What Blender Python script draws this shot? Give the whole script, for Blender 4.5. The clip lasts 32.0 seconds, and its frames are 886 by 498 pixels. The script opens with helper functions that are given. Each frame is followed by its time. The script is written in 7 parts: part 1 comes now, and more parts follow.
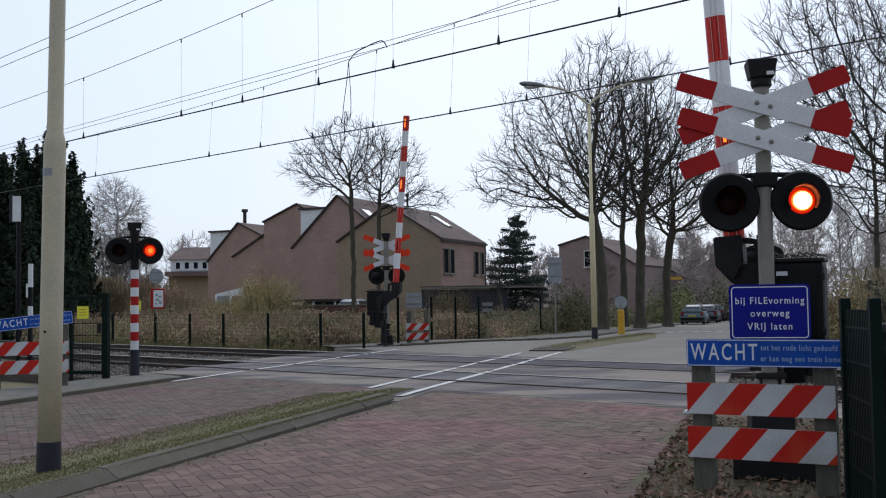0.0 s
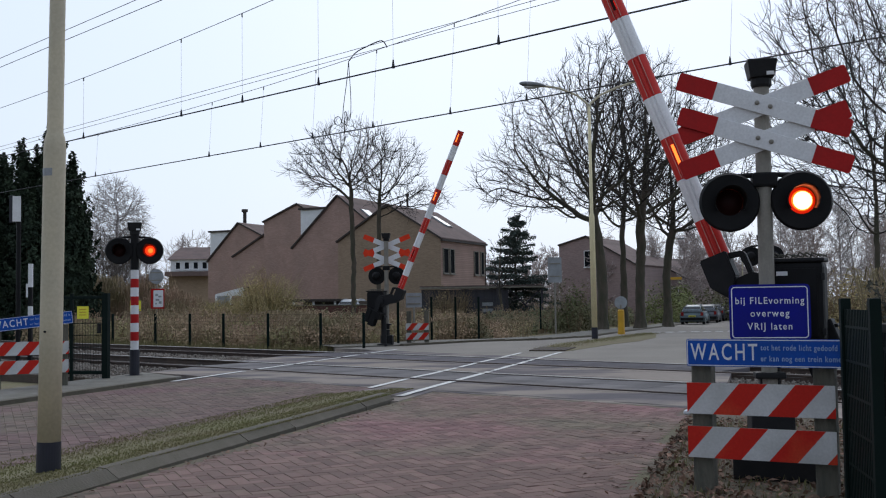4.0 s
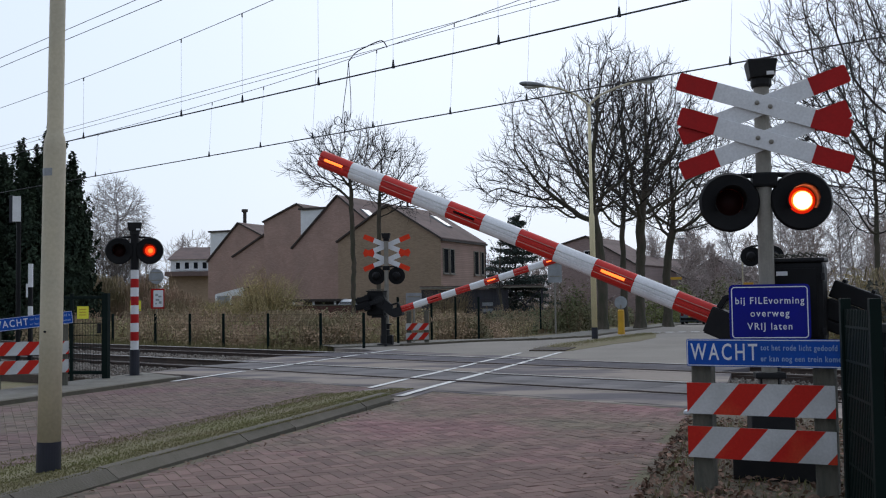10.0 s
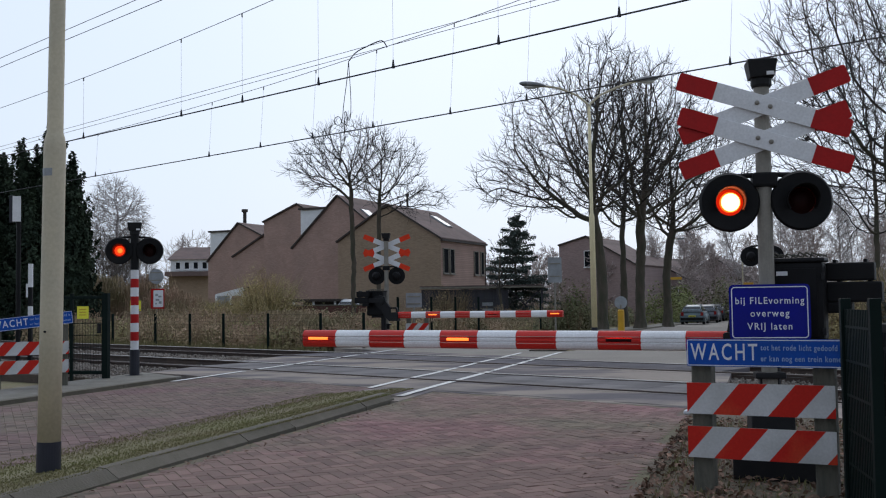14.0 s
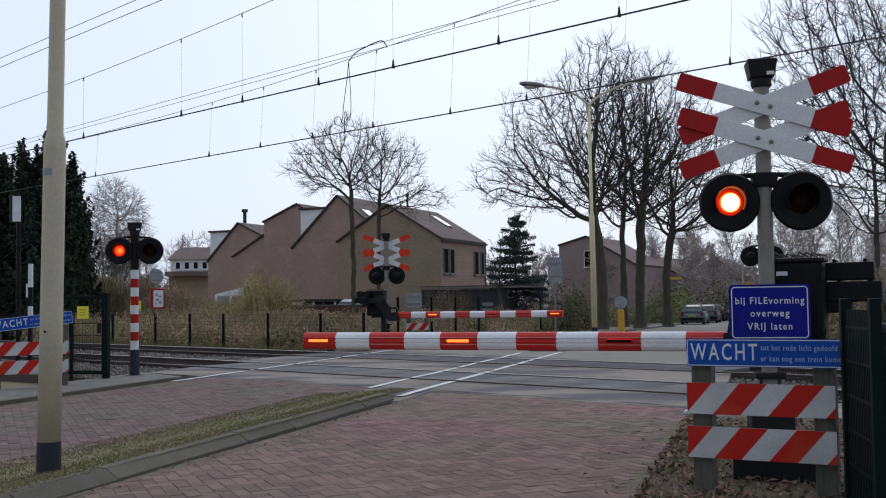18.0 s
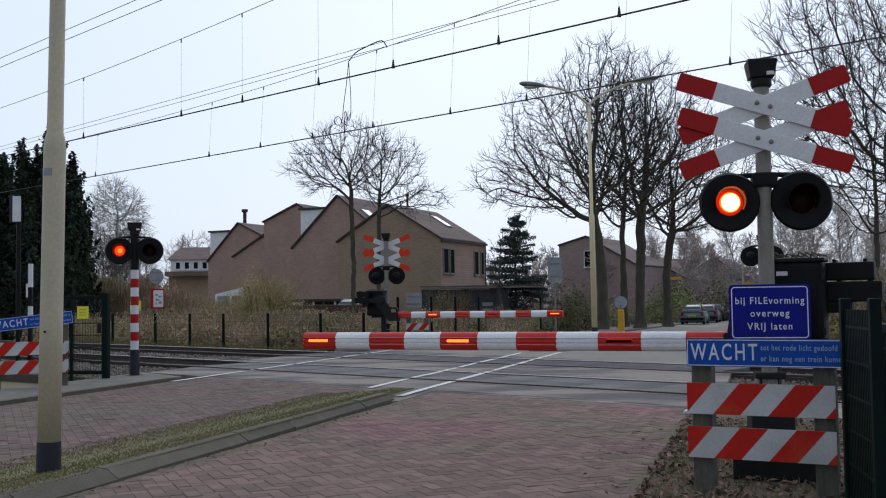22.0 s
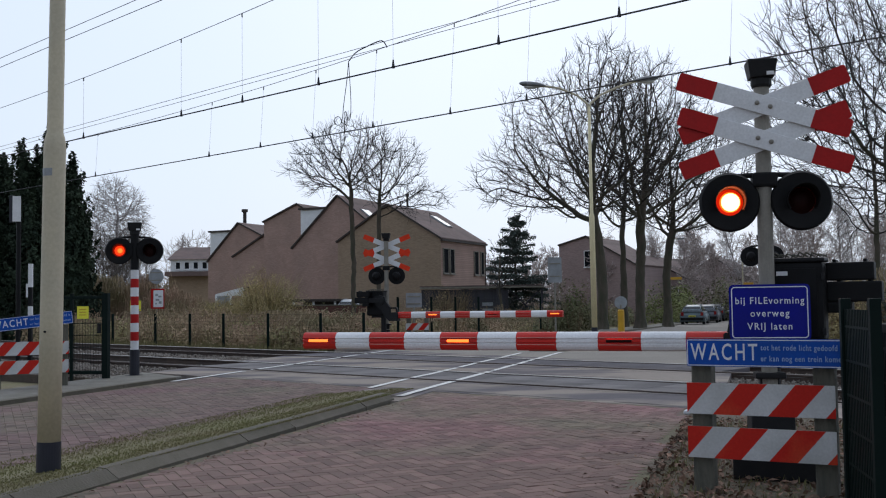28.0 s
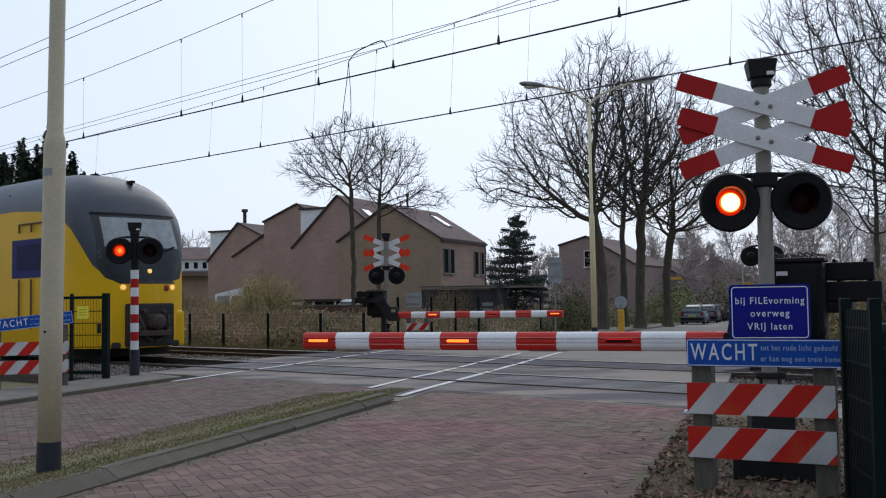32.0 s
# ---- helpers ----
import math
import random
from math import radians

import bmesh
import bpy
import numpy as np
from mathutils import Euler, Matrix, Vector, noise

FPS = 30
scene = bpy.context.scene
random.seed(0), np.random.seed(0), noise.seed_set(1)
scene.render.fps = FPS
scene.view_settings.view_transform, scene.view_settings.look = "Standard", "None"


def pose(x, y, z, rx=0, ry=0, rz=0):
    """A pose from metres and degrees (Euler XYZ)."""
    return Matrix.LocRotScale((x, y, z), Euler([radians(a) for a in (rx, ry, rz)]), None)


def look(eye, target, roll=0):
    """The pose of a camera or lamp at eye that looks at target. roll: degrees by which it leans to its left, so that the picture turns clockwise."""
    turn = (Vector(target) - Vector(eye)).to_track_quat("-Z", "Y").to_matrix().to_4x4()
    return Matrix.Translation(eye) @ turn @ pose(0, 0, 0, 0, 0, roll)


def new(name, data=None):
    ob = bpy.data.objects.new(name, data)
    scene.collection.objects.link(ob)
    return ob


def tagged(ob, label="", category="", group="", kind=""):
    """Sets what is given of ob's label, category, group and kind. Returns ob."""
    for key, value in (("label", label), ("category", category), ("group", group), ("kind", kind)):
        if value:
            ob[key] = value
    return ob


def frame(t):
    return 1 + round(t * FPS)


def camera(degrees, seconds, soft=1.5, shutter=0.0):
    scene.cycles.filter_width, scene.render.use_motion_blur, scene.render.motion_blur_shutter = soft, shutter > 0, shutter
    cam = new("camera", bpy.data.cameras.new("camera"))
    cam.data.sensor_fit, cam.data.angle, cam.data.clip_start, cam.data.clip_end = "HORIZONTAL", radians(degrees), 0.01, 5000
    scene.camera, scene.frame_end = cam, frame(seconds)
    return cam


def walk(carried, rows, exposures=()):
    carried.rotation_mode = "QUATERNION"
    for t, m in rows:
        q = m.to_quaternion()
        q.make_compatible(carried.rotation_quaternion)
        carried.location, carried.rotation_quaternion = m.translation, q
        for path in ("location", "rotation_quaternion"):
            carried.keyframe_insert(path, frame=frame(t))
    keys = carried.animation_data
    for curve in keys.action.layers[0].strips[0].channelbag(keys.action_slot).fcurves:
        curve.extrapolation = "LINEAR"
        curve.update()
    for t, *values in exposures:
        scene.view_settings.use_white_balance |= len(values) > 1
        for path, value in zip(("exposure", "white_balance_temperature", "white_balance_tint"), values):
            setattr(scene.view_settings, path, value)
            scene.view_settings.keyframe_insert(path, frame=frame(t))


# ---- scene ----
# the camera stands on a tripod beside the road
cam = camera(46.6, 32.0, soft=1.12)
EYE = pose(0, 0, 1.24, 92.9, 0, 0) @ pose(0, 0, 0, 0, 0, -0.775)
walk(cam, [(0, EYE), (32, EYE)], [(0, 0.03), (9.5, 0.03), (12.5, 0.0), (32, 0.0)])

# ---- daylight: even overcast, a faint wide sun ----
world = bpy.data.worlds.new("overcast_sky")
scene.world = world
world.use_nodes = True
wn, wl = world.node_tree.nodes, world.node_tree.links
sky = wn.new("ShaderNodeTexSky")
sky.sky_type, sky.sun_disc = "NISHITA", False
sky.sun_elevation, sky.sun_rotation = radians(38), radians(9)
sky.air_density, sky.dust_density, sky.ozone_density = 1.0, 3.0, 1.2
cloud_mix = wn.new("ShaderNodeMix")
cloud_mix.data_type = "RGBA"
cloud_co = wn.new("ShaderNodeTexCoord")
cloud_noise = wn.new("ShaderNodeTexNoise")
cloud_noise.inputs["Scale"].default_value = 1.6
cloud_noise.inputs["Detail"].default_value = 5
cloud_map = wn.new("ShaderNodeMapRange")
cloud_map.inputs["From Min"].default_value, cloud_map.inputs["From Max"].default_value = 0.3, 0.75
cloud_map.inputs["To Min"].default_value, cloud_map.inputs["To Max"].default_value = 0.80, 0.93
wl.new(cloud_co.outputs["Generated"], cloud_noise.inputs["Vector"])
wl.new(cloud_noise.outputs["Fac"], cloud_map.inputs["Value"])
wl.new(cloud_map.outputs["Result"], cloud_mix.inputs["Factor"])
wl.new(sky.outputs["Color"], cloud_mix.inputs["A"])
# the veiled sun stands ahead, so the cloud is brighter there
glow = wn.new("ShaderNodeVectorMath")
glow.operation = "DOT_PRODUCT"
glow.inputs[1].default_value = (0.12, 0.78, 0.62)
glow_map = wn.new("ShaderNodeMapRange")
glow_map.inputs["From Min"].default_value, glow_map.inputs["From Max"].default_value = -1, 1
glow_map.inputs["To Min"].default_value, glow_map.inputs["To Max"].default_value = 0.4, 1.0
cloud_col = wn.new("ShaderNodeMix")
cloud_col.data_type = "RGBA"
cloud_col.inputs["A"].default_value, cloud_col.inputs["B"].default_value = (0, 0, 0, 1), (7.75, 8.95, 10.9, 1)
cloud_col.clamp_factor = False
wl.new(cloud_co.outputs["Generated"], glow.inputs[0])
wl.new(glow.outputs["Value"], glow_map.inputs["Value"])
wl.new(glow_map.outputs["Result"], cloud_col.inputs["Factor"])
wl.new(cloud_col.outputs["Result"], cloud_mix.inputs["B"])
backdrop_node = wn["Background"]
backdrop_node.inputs["Strength"].default_value = 0.105
wl.new(cloud_mix.outputs["Result"], backdrop_node.inputs["Color"])
sun_data = bpy.data.lights.new("sun", "SUN")
sun_data.energy, sun_data.angle, sun_data.color = 0.55, radians(40), (1, 0.96, 0.9)
sun = new("sun", sun_data)
sun.matrix_world = look((9, 60, 47), (0, 0, 0))


# ---- materials ----
def make_mat(name, col, rough=0.8, metal=0.0, col2=None, scale=6.0, fine=60.0, bump=0.15, per=0.0, island=0.0, detail=6.0, emit=None, power=0.0, stretch=(1, 1, 1), spec=0.5, lo=0.35, hi=0.65):
    """A two-scale procedural surface: patches of col2 over col, fine grain, bump, random shade per piece."""
    m = bpy.data.materials.new(name)
    m.use_nodes = True
    n, l = m.node_tree.nodes, m.node_tree.links
    b = n["Principled BSDF"]
    b.inputs["Roughness"].default_value = rough
    b.inputs["Metallic"].default_value = metal
    b.inputs["Specular IOR Level"].default_value = spec
    if emit:
        b.inputs["Emission Color"].default_value = (*emit, 1)
        b.inputs["Emission Strength"].default_value = power
    if col2 is None:
        col2 = tuple(c * 0.72 for c in col)
    co = n.new("ShaderNodeTexCoord")
    mp = n.new("ShaderNodeMapping")
    mp.inputs["Scale"].default_value = stretch
    l.new(co.outputs["Object"], mp.inputs["Vector"])
    big, small = n.new("ShaderNodeTexNoise"), n.new("ShaderNodeTexNoise")
    for t, s in ((big, scale), (small, fine)):
        t.inputs["Scale"].default_value = s
        t.inputs["Detail"].default_value = detail
        l.new(mp.outputs["Vector"], t.inputs["Vector"])
    ramp = n.new("ShaderNodeMapRange")
    ramp.inputs["From Min"].default_value, ramp.inputs["From Max"].default_value = lo, hi
    l.new(big.outputs["Fac"], ramp.inputs["Value"])
    mix = n.new("ShaderNodeMix")
    mix.data_type = "RGBA"
    mix.inputs["A"].default_value, mix.inputs["B"].default_value = (*col, 1), (*col2, 1)
    l.new(ramp.outputs["Result"], mix.inputs["Factor"])
    grain = n.new("ShaderNodeMapRange")
    grain.inputs["To Min"].default_value, grain.inputs["To Max"].default_value = 0.8, 1.2
    l.new(small.outputs["Fac"], grain.inputs["Value"])
    hsv = n.new("ShaderNodeHueSaturation")
    l.new(mix.outputs["Result"], hsv.inputs["Color"])
    last = grain.outputs["Result"]
    for amount, source, out in ((per, "ShaderNodeObjectInfo", "Random"), (island, "ShaderNodeNewGeometry", "Random Per Island")):
        if amount:
            info = n.new(source)
            rnd = n.new("ShaderNodeMapRange")
            rnd.inputs["To Min"].default_value, rnd.inputs["To Max"].default_value = 1 - amount, 1 + amount
            l.new(info.outputs[out], rnd.inputs["Value"])
            mul = n.new("ShaderNodeMath")
            mul.operation = "MULTIPLY"
            l.new(last, mul.inputs[0])
            l.new(rnd.outputs["Result"], mul.inputs[1])
            last = mul.outputs["Value"]
    l.new(last, hsv.inputs["Value"])
    l.new(hsv.outputs["Color"], b.inputs["Base Color"])
    if bump:
        bp = n.new("ShaderNodeBump")
        bp.inputs["Strength"].default_value = bump
        bp.inputs["Distance"].default_value = 0.02
        l.new(small.outputs["Fac"], bp.inputs["Height"])
        l.new(bp.outputs["Normal"], b.inputs["Normal"])
    return m


M_GROUND = make_mat("grass_soil", (0.15, 0.137, 0.058), 0.95, col2=(0.15, 0.118, 0.068), scale=0.7, fine=30, bump=0.6)
M_SOIL = make_mat("leafy_soil", (0.115, 0.085, 0.06), 0.95, col2=(0.085, 0.072, 0.042), scale=2.2, fine=45, bump=0.8)
M_BRICK = make_mat("paving_brick", (0.2, 0.103, 0.103), 0.85, col2=(0.145, 0.114, 0.083), scale=0.55, fine=70, bump=0.35, per=0.25, spec=0.3)
M_BRICKS = make_mat("paving_bricks_far", (0.2, 0.103, 0.103), 0.85, col2=(0.145, 0.114, 0.083), scale=0.55, fine=70, bump=0.35, island=0.25, spec=0.3)
M_BRICK2 = make_mat("purple_brick", (0.15, 0.087, 0.086), 0.85, col2=(0.125, 0.1, 0.074), scale=0.55, fine=70, bump=0.35, per=0.25, spec=0.3)
M_BRICKS2 = make_mat("purple_bricks_far", (0.15, 0.087, 0.086), 0.85, col2=(0.125, 0.1, 0.074), scale=0.55, fine=70, bump=0.35, island=0.25, spec=0.3)
M_JOINT = make_mat("joint_sand", (0.115, 0.088, 0.072), 0.95, col2=(0.125, 0.115, 0.058), scale=1.2, fine=60, bump=0.5)
M_ASPHALT = make_mat("asphalt", (0.22, 0.198, 0.175), 0.9, col2=(0.26, 0.235, 0.205), scale=0.5, fine=80, bump=0.4, spec=0.25)
M_ASPHALT2 = make_mat("crossing_asphalt", (0.27, 0.23, 0.2), 0.92, col2=(0.12, 0.108, 0.116), scale=0.55, fine=9, bump=0.5, lo=0.43, hi=0.58, spec=0.15, stretch=(0.8, 1.6, 1))
M_RUBBER = make_mat("rubber_panel", (0.085, 0.08, 0.092), 0.9, col2=(0.13, 0.12, 0.128), scale=1.2, fine=50, bump=0.3, per=0.18, spec=0.12)
M_BLACKTOP = make_mat("bitumen", (0.05, 0.045, 0.045), 0.8, scale=3, fine=40, spec=0.2)
M_PANEL = make_mat("concrete_panel", (0.185, 0.172, 0.172), 0.92, col2=(0.115, 0.108, 0.11), scale=1.1, fine=11, bump=0.3, per=0.12, spec=0.15)
M_CONCRETE = make_mat("concrete", (0.16, 0.148, 0.13), 0.9, col2=(0.12, 0.112, 0.09), scale=3, fine=60, bump=0.35, per=0.08)
M_KERB = make_mat("kerb_concrete", (0.122, 0.104, 0.083), 0.92, col2=(0.086, 0.077, 0.053), scale=3, fine=60, bump=0.4, per=0.1)
M_LINE = make_mat("road_paint", (0.62, 0.61, 0.59), 0.7, col2=(0.3, 0.29, 0.28), scale=6, fine=50, bump=0.2, lo=0.5, hi=0.8)
M_BALLAST = make_mat("ballast_stone", (0.23, 0.205, 0.18), 0.95, col2=(0.13, 0.105, 0.085), scale=1.5, fine=40, bump=0.3, island=0.45)
M_BED = make_mat("ballast_bed", (0.085, 0.064, 0.05), 0.95, col2=(0.05, 0.038, 0.03), scale=3, fine=30, bump=0.8)
M_RUST = make_mat("rail_rust", (0.075, 0.05, 0.038), 0.8, col2=(0.05, 0.035, 0.03), scale=3, fine=40)
# two tones of one steel: the brighter puts the sky's glint into the colour
M_STEEL = make_mat("rail_steel", (0.34, 0.325, 0.31), 0.5, 1.0, scale=5, fine=80, bump=0.05)
M_STEELNOGLINT = make_mat("rail_steel_no_glint", (0.12, 0.105, 0.1), 0.6, 1.0, scale=5, fine=80, bump=0.05)
M_SLEEPER = make_mat("sleeper_wood", (0.07, 0.055, 0.045), 0.95, scale=4, fine=40, bump=0.5, per=0.15)
M_CREAM = make_mat("cream_paint", (0.55, 0.48, 0.34), 0.6, col2=(0.47, 0.42, 0.31), scale=2.5, fine=40, bump=0.06)
M_POLE = make_mat("pale_yellow_paint", (0.78, 0.68, 0.42), 0.55, col2=(0.7, 0.61, 0.38), scale=2.5, fine=40, bump=0.04)
M_NAVY = make_mat("dark_band", (0.012, 0.013, 0.024), 0.5, scale=5, bump=0.08)
M_BLACK = make_mat("black_paint", (0.005, 0.005, 0.006), 0.6, col2=(0.008, 0.008, 0.009), scale=4, bump=0.06, spec=0.2)
M_DARK = make_mat("dark_cast_metal", (0.01, 0.01, 0.012), 0.6, col2=(0.015, 0.015, 0.016), scale=6, bump=0.1, spec=0.25)
M_GREYPOST = make_mat("galvanised_post", (0.255, 0.235, 0.2), 0.6, 0.0, col2=(0.19, 0.175, 0.148), scale=5, bump=0.06)
M_WHITE = make_mat("white_enamel", (0.74, 0.74, 0.76), 0.5, col2=(0.66, 0.66, 0.67), scale=3, bump=0.03, spec=0.25)
M_BOOMWHITE = make_mat("boom_white_film", (0.84, 0.84, 0.85), 0.32, col2=(0.76, 0.76, 0.77), scale=3, bump=0.02, spec=0.6)
M_GLINT = make_mat("groove_glint_paint", (0.66, 0.42, 0.36), 0.4, scale=4, bump=0.02)
M_RED = make_mat("red_enamel", (0.42, 0.011, 0.011), 0.5, col2=(0.36, 0.012, 0.012), scale=4, bump=0.03, spec=0.2)
M_BOOMRED = make_mat("boom_red_film", (0.62, 0.022, 0.014), 0.4, col2=(0.54, 0.02, 0.014), scale=3, bump=0.03, spec=0.4)
M_ORANGE = make_mat("orange_red_film", (0.8, 0.055, 0.02), 0.6, col2=(0.7, 0.05, 0.02), scale=4, bump=0.03, spec=0.1)
M_BOARDRED = make_mat("board_red", (0.5, 0.018, 0.01), 0.55, col2=(0.55, 0.07, 0.025), scale=2.5, bump=0.04, lo=0.5, hi=0.75, spec=0.2)
M_BOARDWHITE = make_mat("board_white", (0.56, 0.56, 0.56), 0.5, col2=(0.42, 0.42, 0.41), scale=3, bump=0.04)
M_BLUE = make_mat("sign_blue", (0.004, 0.006, 0.24), 0.5, col2=(0.004, 0.007, 0.19), scale=3, bump=0.02, spec=0.2)
M_BLUE2 = make_mat("sign_light_blue", (0.006, 0.075, 0.4), 0.5, col2=(0.006, 0.065, 0.33), scale=3, bump=0.02, spec=0.2)
M_SIGNWHITE = make_mat("sign_white", (0.72, 0.74, 0.78), 0.45, scale=4, col2=(0.64, 0.66, 0.7), bump=0.02)
M_SIGNPALE = make_mat("sign_pale_blue", (0.3, 0.42, 0.62), 0.5, col2=(0.24, 0.36, 0.56), scale=4, bump=0.02)
M_OLDWOOD = make_mat("weathered_wood", (0.13, 0.12, 0.095), 0.95, col2=(0.08, 0.08, 0.065), scale=5, fine=30, bump=0.6, stretch=(3, 3, 0.5))
M_GREEN = make_mat("green_fence_paint", (0.003, 0.009, 0.0078), 0.6, col2=(0.0042, 0.012, 0.01), scale=5, bump=0.05, spec=0.12)
M_YELLOW = make_mat("yellow_plate", (0.85, 0.8, 0.05), 0.5, col2=(0.78, 0.72, 0.05), scale=6, bump=0.02)
M_BOLLARD = make_mat("yellow_bollard", (0.6, 0.33, 0.015), 0.5, col2=(0.5, 0.27, 0.015), scale=4, bump=0.03)
M_SIGNBACK = make_mat("sign_back_grey", (0.3, 0.32, 0.34), 0.6, 0.0, col2=(0.24, 0.255, 0.27), scale=4, bump=0.04)
M_LIT = make_mat("lit_red_lens", (0.5, 0.02, 0.01), 0.3, emit=(1, 0.2, 0.07), power=14, bump=0)
M_LITCORE = make_mat("orange_lens_core", (0.5, 0.05, 0.01), 0.3, emit=(1, 0.11, 0.012), power=3.0, bump=0)
M_LITFAR = make_mat("lit_red_lens_dim", (0.5, 0.02, 0.01), 0.3, emit=(1, 0.04, 0.006), power=1.6, bump=0)
M_LITMID = make_mat("orange_lens_edge", (0.5, 0.05, 0.01), 0.3, emit=(1, 0.13, 0.012), power=2.2, bump=0)
M_LITRIM = make_mat("glowing_lens_rim", (0.5, 0.02, 0.01), 0.3, emit=(1, 0.02, 0.002), power=0.6, bump=0)
M_LITRIMFAR = make_mat("glowing_lens_rim_dim", (0.4, 0.02, 0.01), 0.3, emit=(1, 0.02, 0.003), power=0.22, bump=0)
M_LITBAR = make_mat("lit_boom_light", (0.5, 0.02, 0.01), 0.3, emit=(1, 0.15, 0.02), power=2.8, bump=0)
M_UNLIT = make_mat("dark_red_glass", (0.022, 0.003, 0.003), 0.5, bump=0, spec=0.12)
M_WIRE = make_mat("wire", (0.02, 0.02, 0.024), 0.6, bump=0)
M_WIRETHIN = make_mat("thin_wire", (0.27, 0.27, 0.31), 0.6, bump=0)
M_DROPPER = make_mat("dropper_wire", (0.55, 0.54, 0.6), 0.6, bump=0)
M_LAMPGREY = make_mat("lantern_grey", (0.2, 0.21, 0.22), 0.5, bump=0.03)
M_LENS = make_mat("lantern_bowl", (0.6, 0.6, 0.58), 0.2, bump=0)


# ---- mesh helpers ----
def part(name, bm, material, parent=None, label="", smooth=False):
    """Link a bmesh as one mesh object under a thing or a part."""
    me = bpy.data.meshes.new(name)
    if smooth:
        for f in bm.faces:
            f.smooth = True
    bm.to_mesh(me)
    bm.free()
    for m in material if isinstance(material, (list, tuple)) else [material]:
        me.materials.append(m)
    ob = new(name, me)
    ob.parent = parent
    if label:
        ob["label"] = label
    return ob


def raw(name, verts, faces, material, parent=None, label="", smooth=False):
    """Link plain vertex and face lists as one mesh object."""
    me = bpy.data.meshes.new(name)
    me.from_pydata(verts, [], faces)
    me.materials.append(material)
    if smooth:
        me.polygons.foreach_set("use_smooth", [True] * len(me.polygons))
    me.update()
    ob = new(name, me)
    ob.parent = parent
    if label:
        ob["label"] = label
    return ob


def thing(name, m, label, category, group="", kind=""):
    ob = new(name)
    ob.matrix_basis = m
    ob.empty_display_size = 0.2
    return tagged(ob, label, category, group, kind)


def box(bm, c, s, m=None, bevel=0.0):
    """A box with centre c and sizes s, its edges rounded by bevel."""
    r = bmesh.ops.create_cube(bm, size=1, matrix=(m or Matrix()) @ Matrix.Translation(c) @ Matrix.Diagonal((*s, 1)))
    if bevel:
        es = {e for v in r["verts"] for e in v.link_edges}
        bmesh.ops.bevel(bm, geom=list(es), offset=bevel, segments=2, affect="EDGES", profile=0.6)
    return bm


def cyl(bm, a, b, r0, r1=None, seg=12, cap=True):
    """A round bar from a to b."""
    a, b = Vector(a), Vector(b)
    d = b - a
    m = Matrix.Translation((a + b) / 2) @ d.to_track_quat("Z", "Y").to_matrix().to_4x4()
    bmesh.ops.create_cone(bm, cap_ends=cap, segments=seg, radius1=r0, radius2=r0 if r1 is None else r1, depth=d.length, matrix=m)
    return bm


def lathe(bm, profile, seg=24, m=None):
    """A turned body: profile of (radius, height) about z."""
    m = m or Matrix()
    rings = []
    for r, z in profile:
        rings.append([bm.verts.new(m @ Vector((r * math.cos(2 * math.pi * i / seg), r * math.sin(2 * math.pi * i / seg), z))) for i in range(seg)])
    for p, q in zip(rings, rings[1:]):
        for i in range(seg):
            bm.faces.new((p[i], p[(i + 1) % seg], q[(i + 1) % seg], q[i]))
    for ring, flip in ((rings[0], True), (rings[-1], False)):
        bm.faces.new(ring[::-1] if flip else ring)
    return bm


def sheet(bm, pts, thick, m=None):
    """A flat slab: outline pts in x, y, from z = -thick to 0."""
    m = m or Matrix()
    top = [bm.verts.new(m @ Vector((x, y, 0))) for x, y in pts]
    low = [bm.verts.new(m @ Vector((x, y, -thick))) for x, y in pts]
    bm.faces.new(top)
    bm.faces.new(low[::-1])
    k = len(pts)
    for i in range(k):
        bm.faces.new((top[i], low[i], low[(i + 1) % k], top[(i + 1) % k]))
    bmesh.ops.recalc_face_normals(bm, faces=bm.faces)
    return bm


def tube(bm, pts, r, seg=6):
    """A thin bent tube through pts."""
    pts = [Vector(p) for p in pts]
    rings = []
    for i, p in enumerate(pts):
        d = (pts[min(i + 1, len(pts) - 1)] - pts[max(i - 1, 0)]).normalized()
        s = d.cross(Vector((0.13, 0.31, 0.94))).normalized()
        u = s.cross(d)
        rr = r[i] if isinstance(r, (list, tuple)) else r
        rings.append([bm.verts.new(p + (s * math.cos(2 * math.pi * k / seg) + u * math.sin(2 * math.pi * k / seg)) * rr) for k in range(seg)])
    for a, b in zip(rings, rings[1:]):
        for k in range(seg):
            bm.faces.new((a[k], a[(k + 1) % seg], b[(k + 1) % seg], b[k]))
    bm.faces.new(rings[0][::-1])
    bm.faces.new(rings[-1])
    return bm


def lettering(text, size, m, material, parent, align="CENTER", width=0.0, name="lettering", space=1.0, bold=0.0):
    """Words as a thin mesh, in the built-in font, lying in x, y of the pose m."""
    cu = bpy.data.curves.new("words", "FONT")
    cu.body, cu.size, cu.align_x, cu.align_y, cu.extrude = text, size, align, "CENTER", 0.0015
    cu.resolution_u = 3
    cu.space_character, cu.offset = space, bold
    tmp = new("words_tmp", cu)
    bpy.context.view_layer.update()
    me = bpy.data.meshes.new_from_object(tmp.evaluated_get(bpy.context.evaluated_depsgraph_get()))
    bpy.data.objects.remove(tmp)
    if width:
        xs = [v.co.x for v in me.vertices]
        k = width / (max(xs) - min(xs))
        for v in me.vertices:
            v.co.x *= k
    me.materials.clear()
    me.materials.append(material)
    me.transform(m)
    ob = new(name, me)
    ob.parent = parent
    return ob


